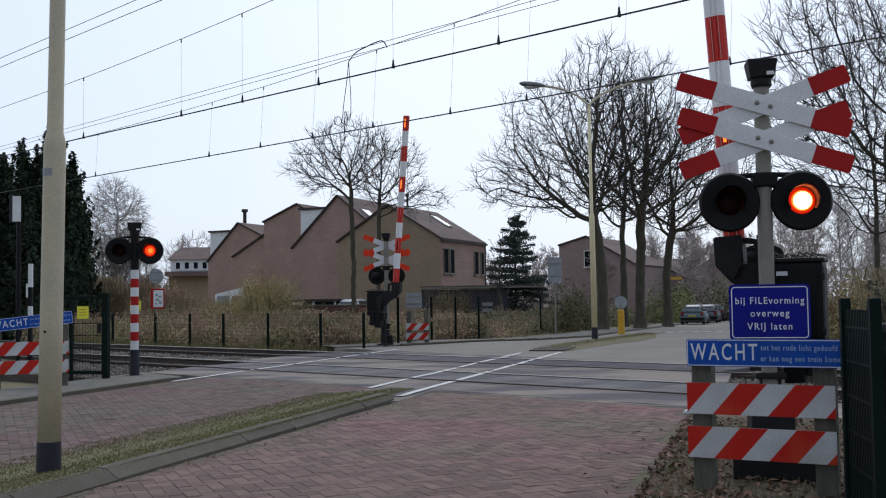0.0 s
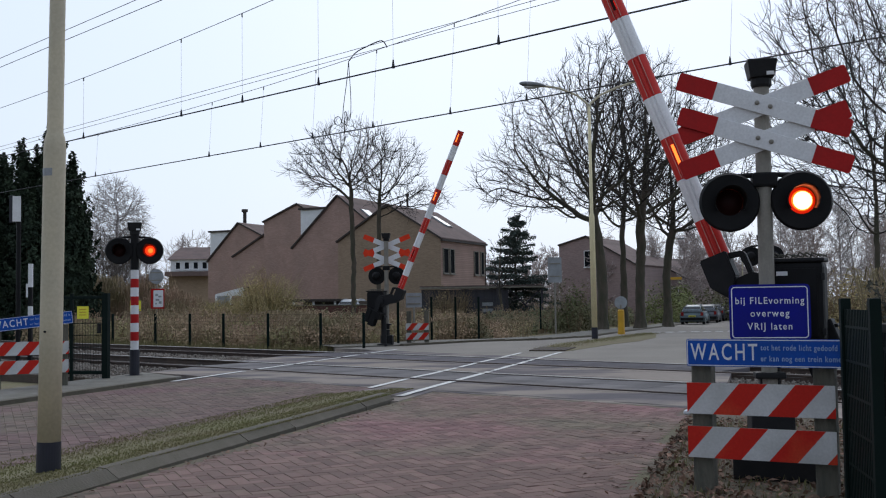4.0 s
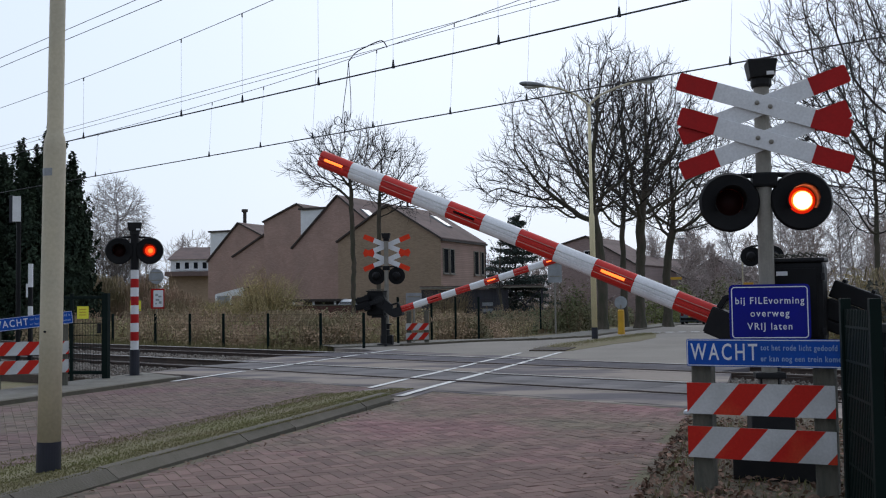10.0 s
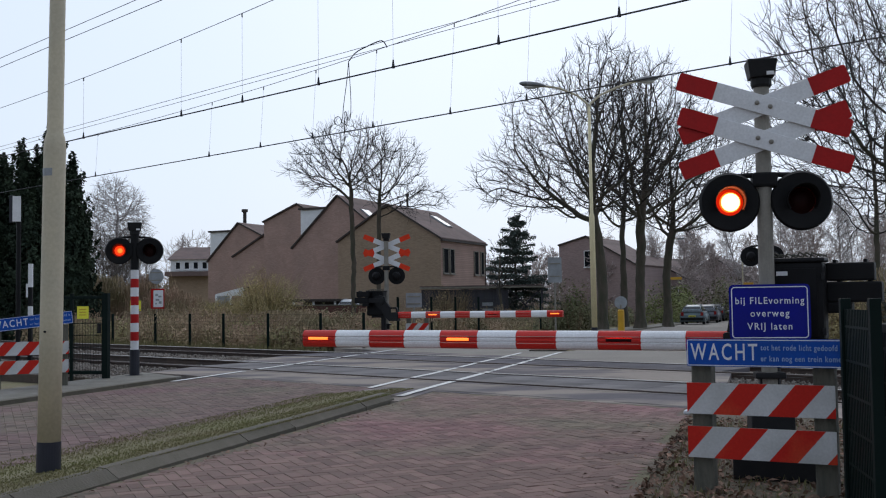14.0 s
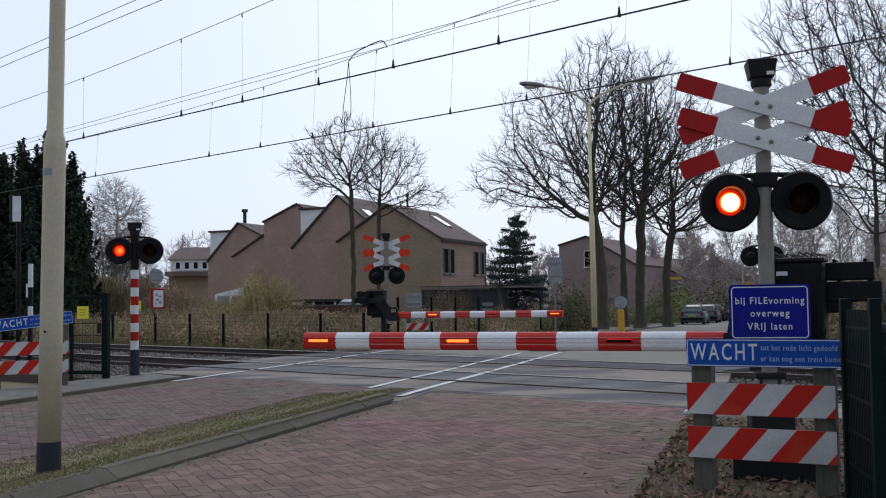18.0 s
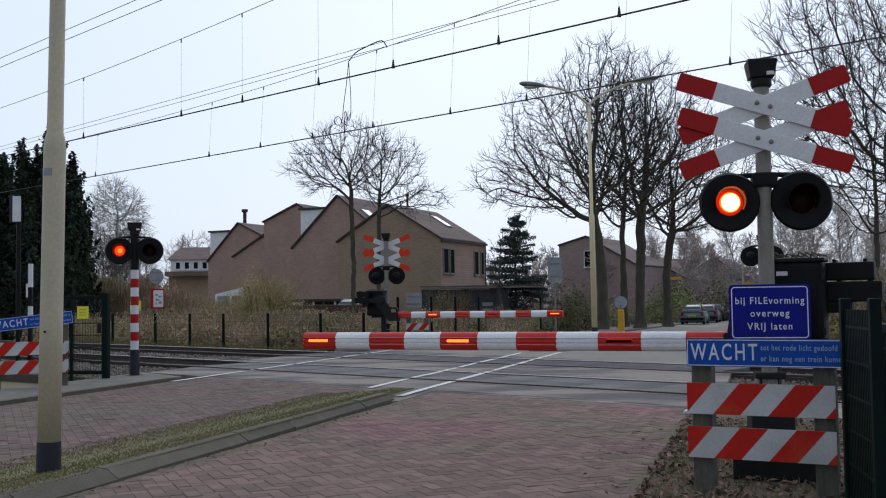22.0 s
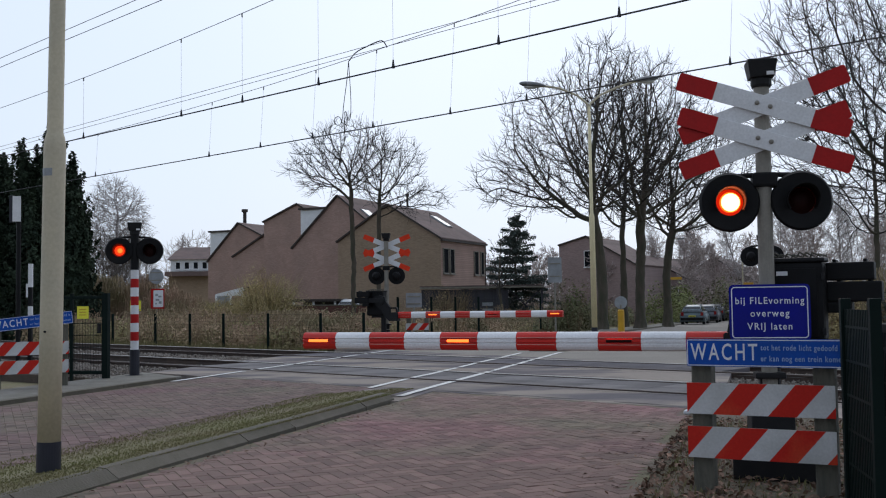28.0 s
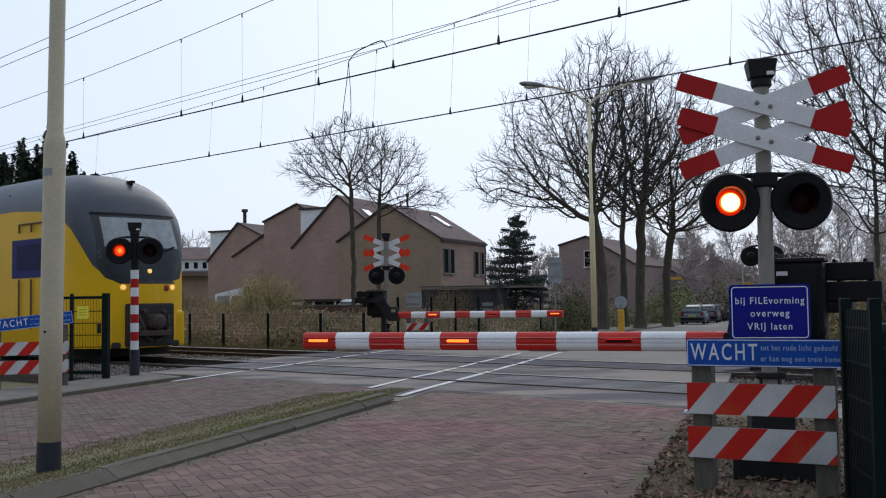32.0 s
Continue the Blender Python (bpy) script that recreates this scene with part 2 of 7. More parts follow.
# ---- the plan: the road's axis and the tracks' axis ----
RA, TA = radians(17.3), radians(48.0)
R_S, R_W = Vector((math.sin(RA), math.cos(RA), 0)), Vector((math.cos(RA), -math.sin(RA), 0))
T_D, T_N = Vector((-math.sin(TA), math.cos(TA), 0)), Vector((math.cos(TA), math.sin(TA), 0))
TRACK_NEAR, TRACK_FAR = 12.75, 16.45


def on_road(w, s, z=0.0):
    return R_W * w + R_S * s + Vector((0, 0, z))


def on_track(n, d, z=0.0):
    return T_N * n + T_D * d + Vector((0, 0, z))


def road_s(w, n):
    """Where the road's line w meets the track's line n."""
    return (n - w * R_W.dot(T_N)) / R_S.dot(T_N)
# ---- ground: one sheet to the horizon ----
def ground_z(x, y):
    """The street falls gently away beyond the tracks."""
    return -0.0165 * min(max(T_N.x * x + T_N.y * y - 24, 0), 46)


def build_ground():
    bm = bmesh.new()
    radii = [0] + list(range(4, 100, 4)) + [110, 130, 160, 200, 300, 500, 1000, 2500]
    seg, rings = 96, []
    for r in radii:
        ring = []
        for k in range(seg if r else 1):
            x, y = r * math.cos(2 * math.pi * k / seg), r * math.sin(2 * math.pi * k / seg)
            ring.append(bm.verts.new((x, y, ground_z(x, y) - 0.22)))
        rings.append(ring)
    for a, b in zip(rings, rings[1:]):
        for k in range(seg):
            bm.faces.new((a[0], b[k], b[(k + 1) % seg]) if len(a) == 1 else (a[k], b[k], b[(k + 1) % seg], a[(k + 1) % seg]))
    return tagged(part("ground", bm, M_GROUND), "dull winter grass and brown soil", "ground", kind="structure")


def ribbon(name, left, right, top, material, label, category, cuts=6, thick=0.34):
    """A paved band between two lines of equal count that follows the ground."""
    bm = bmesh.new()
    rows = []
    for i in range(len(left) - 1):
        for k in range(cuts):
            q = k / cuts
            rows.append([Vector((*left[i], 0)).lerp(Vector((*left[i + 1], 0)), q), Vector((*right[i], 0)).lerp(Vector((*right[i + 1], 0)), q)])
    rows.append([Vector((*left[-1], 0)), Vector((*right[-1], 0))])
    tops, lows = [], []
    for a, b in rows:
        ps = [a.lerp(b, k / 4) for k in range(5)]
        tops.append([bm.verts.new((p.x, p.y, ground_z(p.x, p.y) + top)) for p in ps])
        lows.append([bm.verts.new((p.x, p.y, ground_z(p.x, p.y) + top - thick)) for p in (ps[0], ps[-1])])
    for i in range(len(rows) - 1):
        for k in range(4):
            bm.faces.new((tops[i][k], tops[i][k + 1], tops[i + 1][k + 1], tops[i + 1][k]))
        bm.faces.new((tops[i][0], tops[i + 1][0], lows[i + 1][0], lows[i][0]))
        bm.faces.new((tops[i][4], lows[i][1], lows[i + 1][1], tops[i + 1][4]))
    bmesh.ops.recalc_face_normals(bm, faces=bm.faces)
    return tagged(part(name, bm, material), label, category, kind="structure")


def strip(name, pts, top, material, label, category, thick=0.24):
    bm = bmesh.new()
    sheet(bm, pts, thick, pose(0, 0, top))
    return tagged(part(name, bm, material), label, category, kind="structure")


def quad_road(w0, w1, a, b):
    """Corners of a piece of road between lines w0, w1; a and b give s at each line."""
    return [tuple(on_road(w0, a[0])[:2]), tuple(on_road(w1, a[1])[:2]), tuple(on_road(w1, b[1])[:2]), tuple(on_road(w0, b[0])[:2])]


build_ground()
BRICK_END, ASPHALT_START = 10.5, 17.95

# beds under the brick lanes, then the asphalt on both sides of the tracks
road_near = strip("road_near", quad_road(-4.4, -0.8, (-16.0, -16.0), (road_s(-4.4, BRICK_END), road_s(-0.8, BRICK_END))), -0.005, M_JOINT, "mossy joints under the red-purple brick lane", "road", 0.22)
road_far_lane = strip("road_oncoming", quad_road(-9.25, -5.4, (-16.0, -16.0), (road_s(-9.25, BRICK_END), road_s(-5.4, BRICK_END))), -0.005, M_JOINT, "mossy joints under the purple brick oncoming lane", "road", 0.08)
strip("asphalt_apron", quad_road(-10.9, 1.4, (road_s(-10.9, BRICK_END), road_s(1.4, BRICK_END)), (road_s(-10.9, TRACK_NEAR - 0.81), road_s(1.4, TRACK_NEAR - 0.81))), 0.0, M_ASPHALT2, "worn grey asphalt before the rails", "road")
strip("asphalt_between", quad_road(-10.9, -0.55, (road_s(-10.9, TRACK_NEAR + 0.81), road_s(-0.55, TRACK_NEAR + 0.81)), (road_s(-10.9, TRACK_FAR - 0.81), road_s(-0.55, TRACK_FAR - 0.81))), 0.0, M_ASPHALT2, "worn grey asphalt between the two tracks", "road")

FAR_KERB = [(-3.0, 28.2), (-1.2, 28.9), (0.74, 30.9), (2.9, 32.6), (5.1, 36.7), (6.4, 41.0), (8.0, 46.5), (11.0, 56.0), (14.6, 67.0), (18.6, 80.0), (30.0, 112.0)]
FAR_RIGHT = [(5.2, 18.6), (5.8, 19.6), (7.2, 23.0), (9.4, 28.4), (11.2, 34.0), (13.2, 39.8), (15.0, 45.0), (17.9, 54.5), (21.5, 66.0), (25.5, 78.5), (37.0, 110.0)]
strip("crossing_apron", [tuple(on_track(TRACK_FAR + 0.81, 18.6)[:2]), tuple(on_track(TRACK_FAR + 3.6, 19.6)[:2]), (-3.0, 28.2), (5.2, 18.6), tuple(on_track(TRACK_FAR + 0.81, 5.2)[:2])], -0.001, M_ASPHALT2, "grey asphalt beyond the rails", "road")
ribbon("road_beyond", FAR_KERB, FAR_RIGHT, 0.0, M_ASPHALT, "light grey asphalt street beyond the crossing", "road")
strip("pavement_left", quad_road(-10.75, -9.4, (-16.0, -16.0), (16.2, 15.3)), 0.03, M_CONCRETE, "grey concrete footpath beside the oncoming lane", "pavement")


def offset_line(line, d):
    out = []
    for i, p in enumerate(line):
        a, b = Vector((*line[max(i - 1, 0)], 0)), Vector((*line[min(i + 1, len(line) - 1)], 0))
        t = (b - a).normalized()
        q = Vector((*p, 0)) + Vector((-t.y, t.x, 0)) * d
        out.append((q.x, q.y))
    return out


ribbon("pavement_far", offset_line(FAR_KERB, 0.1), offset_line(FAR_KERB, 1.8), 0.03, M_CONCRETE, "pale concrete footpath along the far kerb", "pavement")

# verge of soil and leaves round the near signal
strip("verge", quad_road(-0.85, 4.5, (-16.0, -16.0), (road_s(-0.85, 10.6), road_s(4.5, 10.6))), -0.02, M_SOIL, "bare soil with dead leaves and moss", "ground")

strip("island_tail", quad_road(-5.75, -4.42, (12.2, 12.2), (road_s(-5.75, BRICK_END + 0.02), road_s(-4.42, BRICK_END + 0.02))), -0.004, M_ASPHALT2, "worn asphalt between the end of the island and the rails", "road", 0.1)

# ---- kerb stones of the traffic island ----
kerb = tagged(new("kerb"), "dark grey concrete kerb stones along the traffic island", "kerb", kind="structure")


def kerb_mesh(length):
    bm = bmesh.new()
    prof = [(0.0, -0.1), (0.0, 0.01), (-0.09, 0.07), (-0.105, 0.08), (-0.18, 0.084), (-0.19, -0.1)]
    ends = []
    for y in (0.004, length - 0.004):
        ends.append([bm.verts.new((x, y, z)) for x, z in prof])
    k = len(prof)
    for i in range(k):
        bm.faces.new((ends[0][i], ends[0][(i + 1) % k], ends[1][(i + 1) % k], ends[1][i]))
    bm.faces.new(ends[0])
    bm.faces.new(ends[1][::-1])
    bmesh.ops.recalc_face_normals(bm, faces=bm.faces)
    me = bpy.data.meshes.new("kerb_stone")
    bm.to_mesh(me)
    bm.free()
    me.materials.append(M_KERB)
    return me


KERB_MESH = kerb_mesh(1.0)
for k in range(-17, 11):
    st = new("kerb_stone", KERB_MESH)
    st.parent = kerb
    s0 = 1.35 + k
    st.matrix_basis = Matrix.Translation(on_road(-4.3 - 0.018 * s0 + random.uniform(-0.006, 0.006), s0, random.uniform(-0.004, 0.004))) @ pose(0, 0, 0, 0, 0, -math.degrees(RA) + 1.0)

# mossy grass island
bm = bmesh.new()
for k in range(-34, 24):
    s0, s1 = 1.0 + 0.5 * k, 1.5 + 0.5 * k
    cross = ((-4.47 - 0.009 * (s0 + s1), 0.078), (-4.85, 0.068), (-5.15, 0.045), (-5.5, 0.014), (-5.62, 0.002), (-5.64, -0.2))
    for (w0, z0), (w1, z1) in zip(cross, cross[1:]):
        bm.faces.new([bm.verts.new(on_road(w, s, z)) for w, s, z in ((w0, s0, z0), (w0, s1, z0), (w1, s1, z1), (w1, s0, z1))])
bmesh.ops.remove_doubles(bm, verts=bm.verts, dist=0.002)
bmesh.ops.recalc_face_normals(bm, faces=bm.faces)
tagged(part("traffic_island", bm, M_GROUND), "mossy yellow-green grass strip on the traffic island", "ground", kind="structure")
ribbon("island_beyond", [(2.15, 24.9), (2.9, 28.2), (4.5, 32.2), (6.2, 37.5), (8.6, 44.0)], [(2.95, 24.7), (4.1, 27.1), (5.9, 31.2), (7.3, 35.6), (9.0, 43.8)], 0.008, M_GROUND, "grassy traffic island beyond the tracks", "ground", 4, 0.2)
strip("island_nose", [(2.05, 25.0), (2.9, 24.75), (3.35, 26.3), (2.5, 26.7)], 0.03, M_BED, "dark cover stone at the nose of the island", "ground", 0.15)


def kerb_line(line, width, height, name, label):
    """A row of kerb stones along a line."""
    root = tagged(new(name), label, "kerb", kind="structure")
    for a, b in zip(line, line[1:]):
        a, b = Vector((*a, 0)), Vector((*b, 0))
        d = b - a
        n = max(1, min(8, round(d.length / 1.2)))
        bm = bmesh.new()
        box(bm, (0, d.length / n / 2, height / 2 - 0.05), (width, d.length / n - 0.012, height + 0.1))
        me = bpy.data.meshes.new("kerb_stone")
        bm.to_mesh(me)
        bm.free()
        me.materials.append(M_KERB)
        for k in range(n):
            o = new("kerb_stone", me)
            o.parent = root
            o.matrix_basis = Matrix.Translation(a + d * k / n + Vector((0, 0, ground_z(*(a + d * (k + 0.5) / n)[:2])))) @ pose(0, 0, 0, 0, 0, math.degrees(math.atan2(-d.x, d.y)))
    return root


kerb_line(FAR_KERB[1:10], 0.16, 0.06, "kerb_far", "dark kerb stones along the far footpath")
kerb_line([tuple(on_road(-9.33, s)[:2]) for s in (-16, -8, 0, 4, 8, 12, 14.9)], 0.14, 0.05, "kerb_left", "low grey kerb beside the footpath")

# ---- tracks ----
def rail_mesh(length):
    bm = bmesh.new()
    prof = [(-0.07, -0.15), (0.07, -0.15), (0.07, -0.135), (0.012, -0.115), (0.012, -0.035), (0.034, -0.025), (0.036, 0.0), (0.03, 0.008), (-0.03, 0.008), (-0.036, 0.0), (-0.034, -0.025), (-0.012, -0.035), (-0.012, -0.115), (-0.07, -0.135)]
    e = [[bm.verts.new((x, y, z)) for x, z in prof] for y in (0, length)]
    k = len(prof)
    for i in range(k):
        f = bm.faces.new((e[0][i], e[0][(i + 1) % k], e[1][(i + 1) % k], e[1][i]))
        f.material_index = 1 if i in (6, 7, 8) else 0
    bm.faces.new(e[0])
    bm.faces.new(e[1][::-1])
    bmesh.ops.recalc_face_normals(bm, faces=bm.faces)
    return bm


TURN_T = math.degrees(TA)
W_CROSS = (-10.7, -0.55)


def build_track(centre, label, slab):
    root = tagged(new("railway_track"), label, "railway", "railway tracks", "structure")
    for k, off in enumerate((-0.7525, 0.7525)):
        # only the farther rail of each track gets the glint tone
        r = part("rail", rail_mesh(1150), [M_RUST, M_STEEL if k else M_STEELNOGLINT], root, "rusty steel rail, head toned for its sky glint")
        r.matrix_basis = Matrix.Translation(on_track(centre + off, -40, 0.012)) @ pose(0, 0, 0, 0, 0, TURN_T)
    bm = bmesh.new()
    box(bm, (0, 0, 0), (2.5, 0.24, 0.12), bevel=0.012)
    me = bpy.data.meshes.new("sleeper")
    bm.to_mesh(me)
    bm.free()
    me.materials.append(M_SLEEPER)
    d_hi = (centre * 0.418 - W_CROSS[0]) / 0.908
    d_lo = (centre * 0.418 - W_CROSS[1]) / 0.908
    for k in range(60):
        d = d_hi + 0.5 + 0.62 * k
        o = new("sleeper", me)
        o.parent = root
        o.matrix_basis = Matrix.Translation(on_track(centre, d, -0.215)) @ pose(0, 0, 0, 0, 0, TURN_T)
    for k in range(16):
        o = new("sleeper", me)
        o.parent = root
        o.matrix_basis = Matrix.Translation(on_track(centre, d_lo - 0.5 - 0.62 * k, -0.215)) @ pose(0, 0, 0, 0, 0, TURN_T)
    # rubber panels in the road: two rows between the rails
    n = 11
    step = (d_hi - d_lo) / n
    for row, (x, wd) in enumerate(((-0.348, 0.688), (0.348, 0.688))):
        bm = bmesh.new()
        box(bm, (0, 0, 0), (wd, step - 0.016, 0.1), bevel=0.008)
        me = bpy.data.meshes.new("crossing_panel")
        bm.to_mesh(me)
        bm.free()
        me.materials.append(slab)
        for k in range(n):
            o = new("crossing_panel", me)
            o.parent = root
            o.matrix_basis = Matrix.Translation(on_track(centre + x, d_lo + step * (k + 0.5), -0.048 + random.uniform(-0.002, 0.002))) @ pose(0, 0, 0, 0, 0, TURN_T)
    return root


build_track(TRACK_NEAR, "near railway track on timber sleepers, paved through the road", M_PANEL)
build_track(TRACK_FAR, "far railway track on timber sleepers, paved through the road", M_RUBBER)
lo_a, hi_a = TRACK_NEAR - 1.9, TRACK_FAR + 2.1
bm = bmesh.new()
sheet(bm, [tuple(on_track(lo_a + 0.9, 16.4)[:2]), tuple(on_track(lo_a + 0.6, 1110)[:2]), tuple(on_track(hi_a, 1110)[:2]), tuple(on_track(hi_a, 18.3)[:2])], 0.05, pose(0, 0, -0.165))
sheet(bm, [tuple(on_track(lo_a + 0.9, 7.4)[:2]), tuple(on_track(hi_a, 9.6)[:2]), tuple(on_track(hi_a, -40)[:2]), tuple(on_track(lo_a, -40)[:2])], 0.05, pose(0, 0, -0.165))
tagged(part("track_bed", bm, M_BED), "dark brown ballast bed of the railway", "ballast", kind="structure")


def scatter_stones(name, count, place, size, material, label, seed):
    """Many small angular stones in one mesh."""
    rnd = random.Random(seed)
    vs, fs = [], []
    for _ in range(count):
        c = place(rnd)
        s = rnd.uniform(*size)
        q = Euler((rnd.uniform(0, 6), rnd.uniform(0, 6), rnd.uniform(0, 6))).to_matrix()
        b = len(vs)
        for d in ((1, 0, 0), (-1, 0, 0), (0, 1, 0), (0, -1, 0), (0, 0, 1), (0, 0, -1)):
            vs.append(tuple(c + q @ (Vector(d) * s * rnd.uniform(0.7, 1.2))))
        fs += [(b + i, b + j, b + k) for i, j, k in ((0, 2, 4), (2, 1, 4), (1, 3, 4), (3, 0, 4), (2, 0, 5), (1, 2, 5), (3, 1, 5), (0, 3, 5))]
    return tagged(raw(name, vs, fs, material), label, "ballast", kind="stuff")


def ballast_place(rnd):
    d = 15.5 + 26 * rnd.random() ** 1.6
    lane = rnd.random()
    n = rnd.uniform(TRACK_NEAR + 0.95, TRACK_FAR - 0.95) if lane < 0.72 else rnd.uniform(lo_a + 0.2, hi_a - 0.1)
    while (n * 0.418 - d * 0.908) > W_CROSS[0] - 0.1:
        d += 2
    return on_track(n, d, (-0.1 if TRACK_NEAR + 0.9 < n < TRACK_FAR - 0.9 else -0.15) + rnd.uniform(0, 0.035))


scatter_stones("ballast", 7000, ballast_place, (0.025, 0.05), M_BALLAST, "pale crushed ballast stones beside the rails", 4)
strip("gravel_verge", [tuple(on_track(9.6, 17.2)[:2]), tuple(on_track(11.75, 16.6)[:2]), tuple(on_track(11.75, 34)[:2]), tuple(on_track(8.0, 34)[:2])], -0.06, M_BED, "dark gravel beside the track", "ground", 0.2)
scatter_stones("ballast", 2200, lambda r: on_track(r.uniform(9.4, 11.8), r.uniform(16.8, 24), -0.05 + r.uniform(0, 0.02)), (0.015, 0.035), M_BALLAST, "grey-brown gravel round the signal post", 6)


def ballast_right(rnd):
    n = rnd.uniform(lo_a + 1.0, hi_a)
    return on_track(n, (n * 0.418 + 0.65) / 0.908 - 11 * rnd.random() ** 1.5, -0.12 + rnd.uniform(0, 0.04))


scatter_stones("ballast", 5200, ballast_right, (0.025, 0.05), M_BALLAST, "pale crushed ballast stones beside the rails", 5)


# wandering bitumen seams where asphalt meets brick and rail
def seam(n, d0, d1, width, seed):
    rnd = random.Random(seed)
    bm = bmesh.new()
    last = None
    k = 0
    while d0 + 0.22 * k < d1:
        q = 0.05 * noise.noise(Vector((k * 0.21, seed, 0))) + rnd.gauss(0, 0.008)
        w = width * rnd.uniform(0.4, 1.3)
        row = [bm.verts.new(on_track(n + q + e * w / 2, d0 + 0.22 * k, 0.005)) for e in (-1, 1)]
        if last and rnd.random() < 0.93:
            bm.faces.new((*last, row[1], row[0]))
        last = row
        k += 1
    bmesh.ops.delete(bm, geom=[v for v in bm.verts if not v.link_faces], context="VERTS")
    tagged(part("asphalt_seam", bm, M_BLACKTOP), "wandering dark bitumen seam in the asphalt", "road", kind="structure")


for n, width, seed in ((BRICK_END + 0.12, 0.035, 3), (TRACK_NEAR - 1.0, 0.03, 4), (TRACK_NEAR + 1.05, 0.03, 5), (TRACK_FAR - 1.15, 0.04, 6)):
    seam(n, 4.2, 15.0 + 0.4 * (n - 10), width, seed)


# ---- painted lines ----
def painted(name, w, pieces, width, label):
    root = tagged(new(name), label, "road marking", kind="structure")
    rnd = random.Random(int(-100 * w))
    for a, b in pieces:
        bm = bmesh.new()
        n = max(3, round((b - a) / 0.25))
        edge = [(a + (b - a) * k / n, 0.03 * noise.noise(Vector((w * 3, (a + (b - a) * k / n) * 0.9, 1.7)))) for k in range(n + 1)]
        rim = [on_road(w + q - width / 2 * rnd.uniform(0.75, 1.1), t) for t, q in edge] + [on_road(w + q + width / 2 * rnd.uniform(0.75, 1.1), t) for t, q in edge[::-1]]
        sheet(bm, [tuple(p[:2]) for p in rim], 0.003, pose(0, 0, 0.0105))
        part("line_piece", bm, M_LINE, root)


painted("road_line", -4.6, [(12.75, 15.2), (15.5, 17.4), (17.6, 20.3), (20.5, 23.9)], 0.11, "worn white painted line over the crossing")
painted("road_line", -5.47, [(13.9, 15.6), (15.8, 18.3), (18.5, 21.1), (21.3, 23.6)], 0.1, "worn white painted line over the crossing")
painted("road_line", -9.15, [(14.6, 17.0), (17.3, 20.0), (20.2, 22.6), (22.9, 25.2)], 0.1, "worn white painted line over the crossing")


# white block marks across the street beyond
root = tagged(new("block_marks"), "row of worn white block marks across the street", "road marking", kind="structure")
for k in range(9):
    bm = bmesh.new()
    c = Vector((9.3 + 0.66 * k, 45.2 + 0.4 * k, 0.012))
    c.z += ground_z(c.x, c.y)
    sheet(bm, [(-0.17, -0.25), (0.17, -0.25), (0.17, 0.25), (-0.17, 0.25)], 0.003, Matrix.Translation(c) @ pose(0, 0, 0, 0, 0, -22))
    part("block_mark", bm, M_LINE, root)


# ---- brick paving in herringbone, last of the structure ----
def brick_mesh():
    L, W = 0.2, 0.1
    vs, fs = [], []
    for z, i in ((-0.05, 0.002), (-0.004, 0.002), (0.0, 0.0048)):
        vs += [(i - L / 2 * 1, i - W / 2, z), (L / 2 - i, i - W / 2, z), (L / 2 - i, W / 2 - i, z), (i - L / 2, W / 2 - i, z)]
    for a in (0, 4):
        for k in range(4):
            fs.append((a + k, a + (k + 1) % 4, a + 4 + (k + 1) % 4, a + 4 + k))
    fs.append((8, 9, 10, 11))
    return vs, fs


def brick_lane(root, w0, w1, s0, seed, pieces, single, joined):
    """Fill a lane with herringbone bricks; those in the stretch `pieces` are parts, the rest one mesh."""
    rnd = random.Random(seed)
    bv, bf = brick_mesh()
    me = bpy.data.meshes.new("brick")
    me.from_pydata(bv, [], bf)
    me.materials.append(single)
    turn = radians(24)
    ax, ay = Vector((math.sin(-turn), math.cos(turn), 0)), Vector((math.cos(turn), math.sin(turn), 0))
    vs, fs = [], []
    count = 0
    base = np.array(bv)
    for i in range(-140, 240):
        for j in range(-140, 140):
            k = (i - j) % 4
            if k == 0:
                c, a, b = ax * (i + 1) * 0.1 + ay * (j + 0.5) * 0.1, ax, ay
            elif k == 3:
                c, a, b = ax * (i + 0.5) * 0.1 + ay * (j + 1) * 0.1, ay, ax
            else:
                continue
            w, s = c.dot(R_W), c.dot(R_S)
            if not (w0 + 0.07 < w < w1 - 0.07 and s > s0 and c.dot(T_N) < BRICK_END - 0.06):
                continue
            dz = rnd.gauss(0, 0.0011) - 0.003 * max(0.0, 1 - min(w - w0, w1 - w) / 0.5)
            up = Vector((rnd.gauss(0, 0.007), rnd.gauss(0, 0.007), 1)).normalized()
            m = Matrix((a - up * a.dot(up), b - up * b.dot(up), up)).transposed().to_4x4()
            m.translation = c + Vector((0, 0, dz))
            if pieces[0] < s < pieces[1] and count < 300:
                o = new("brick", me)
                o.parent = root
                o.matrix_basis = m
                count += 1
            else:
                n0 = len(vs)
                mm = np.array(m)
                vs += (base @ mm[:3, :3].T + mm[:3, 3]).tolist()
                fs += [tuple(q + n0 for q in f) for f in bf]
    rest = raw("bricks", vs, fs, joined, root)
    rest["kind"] = "stuff"


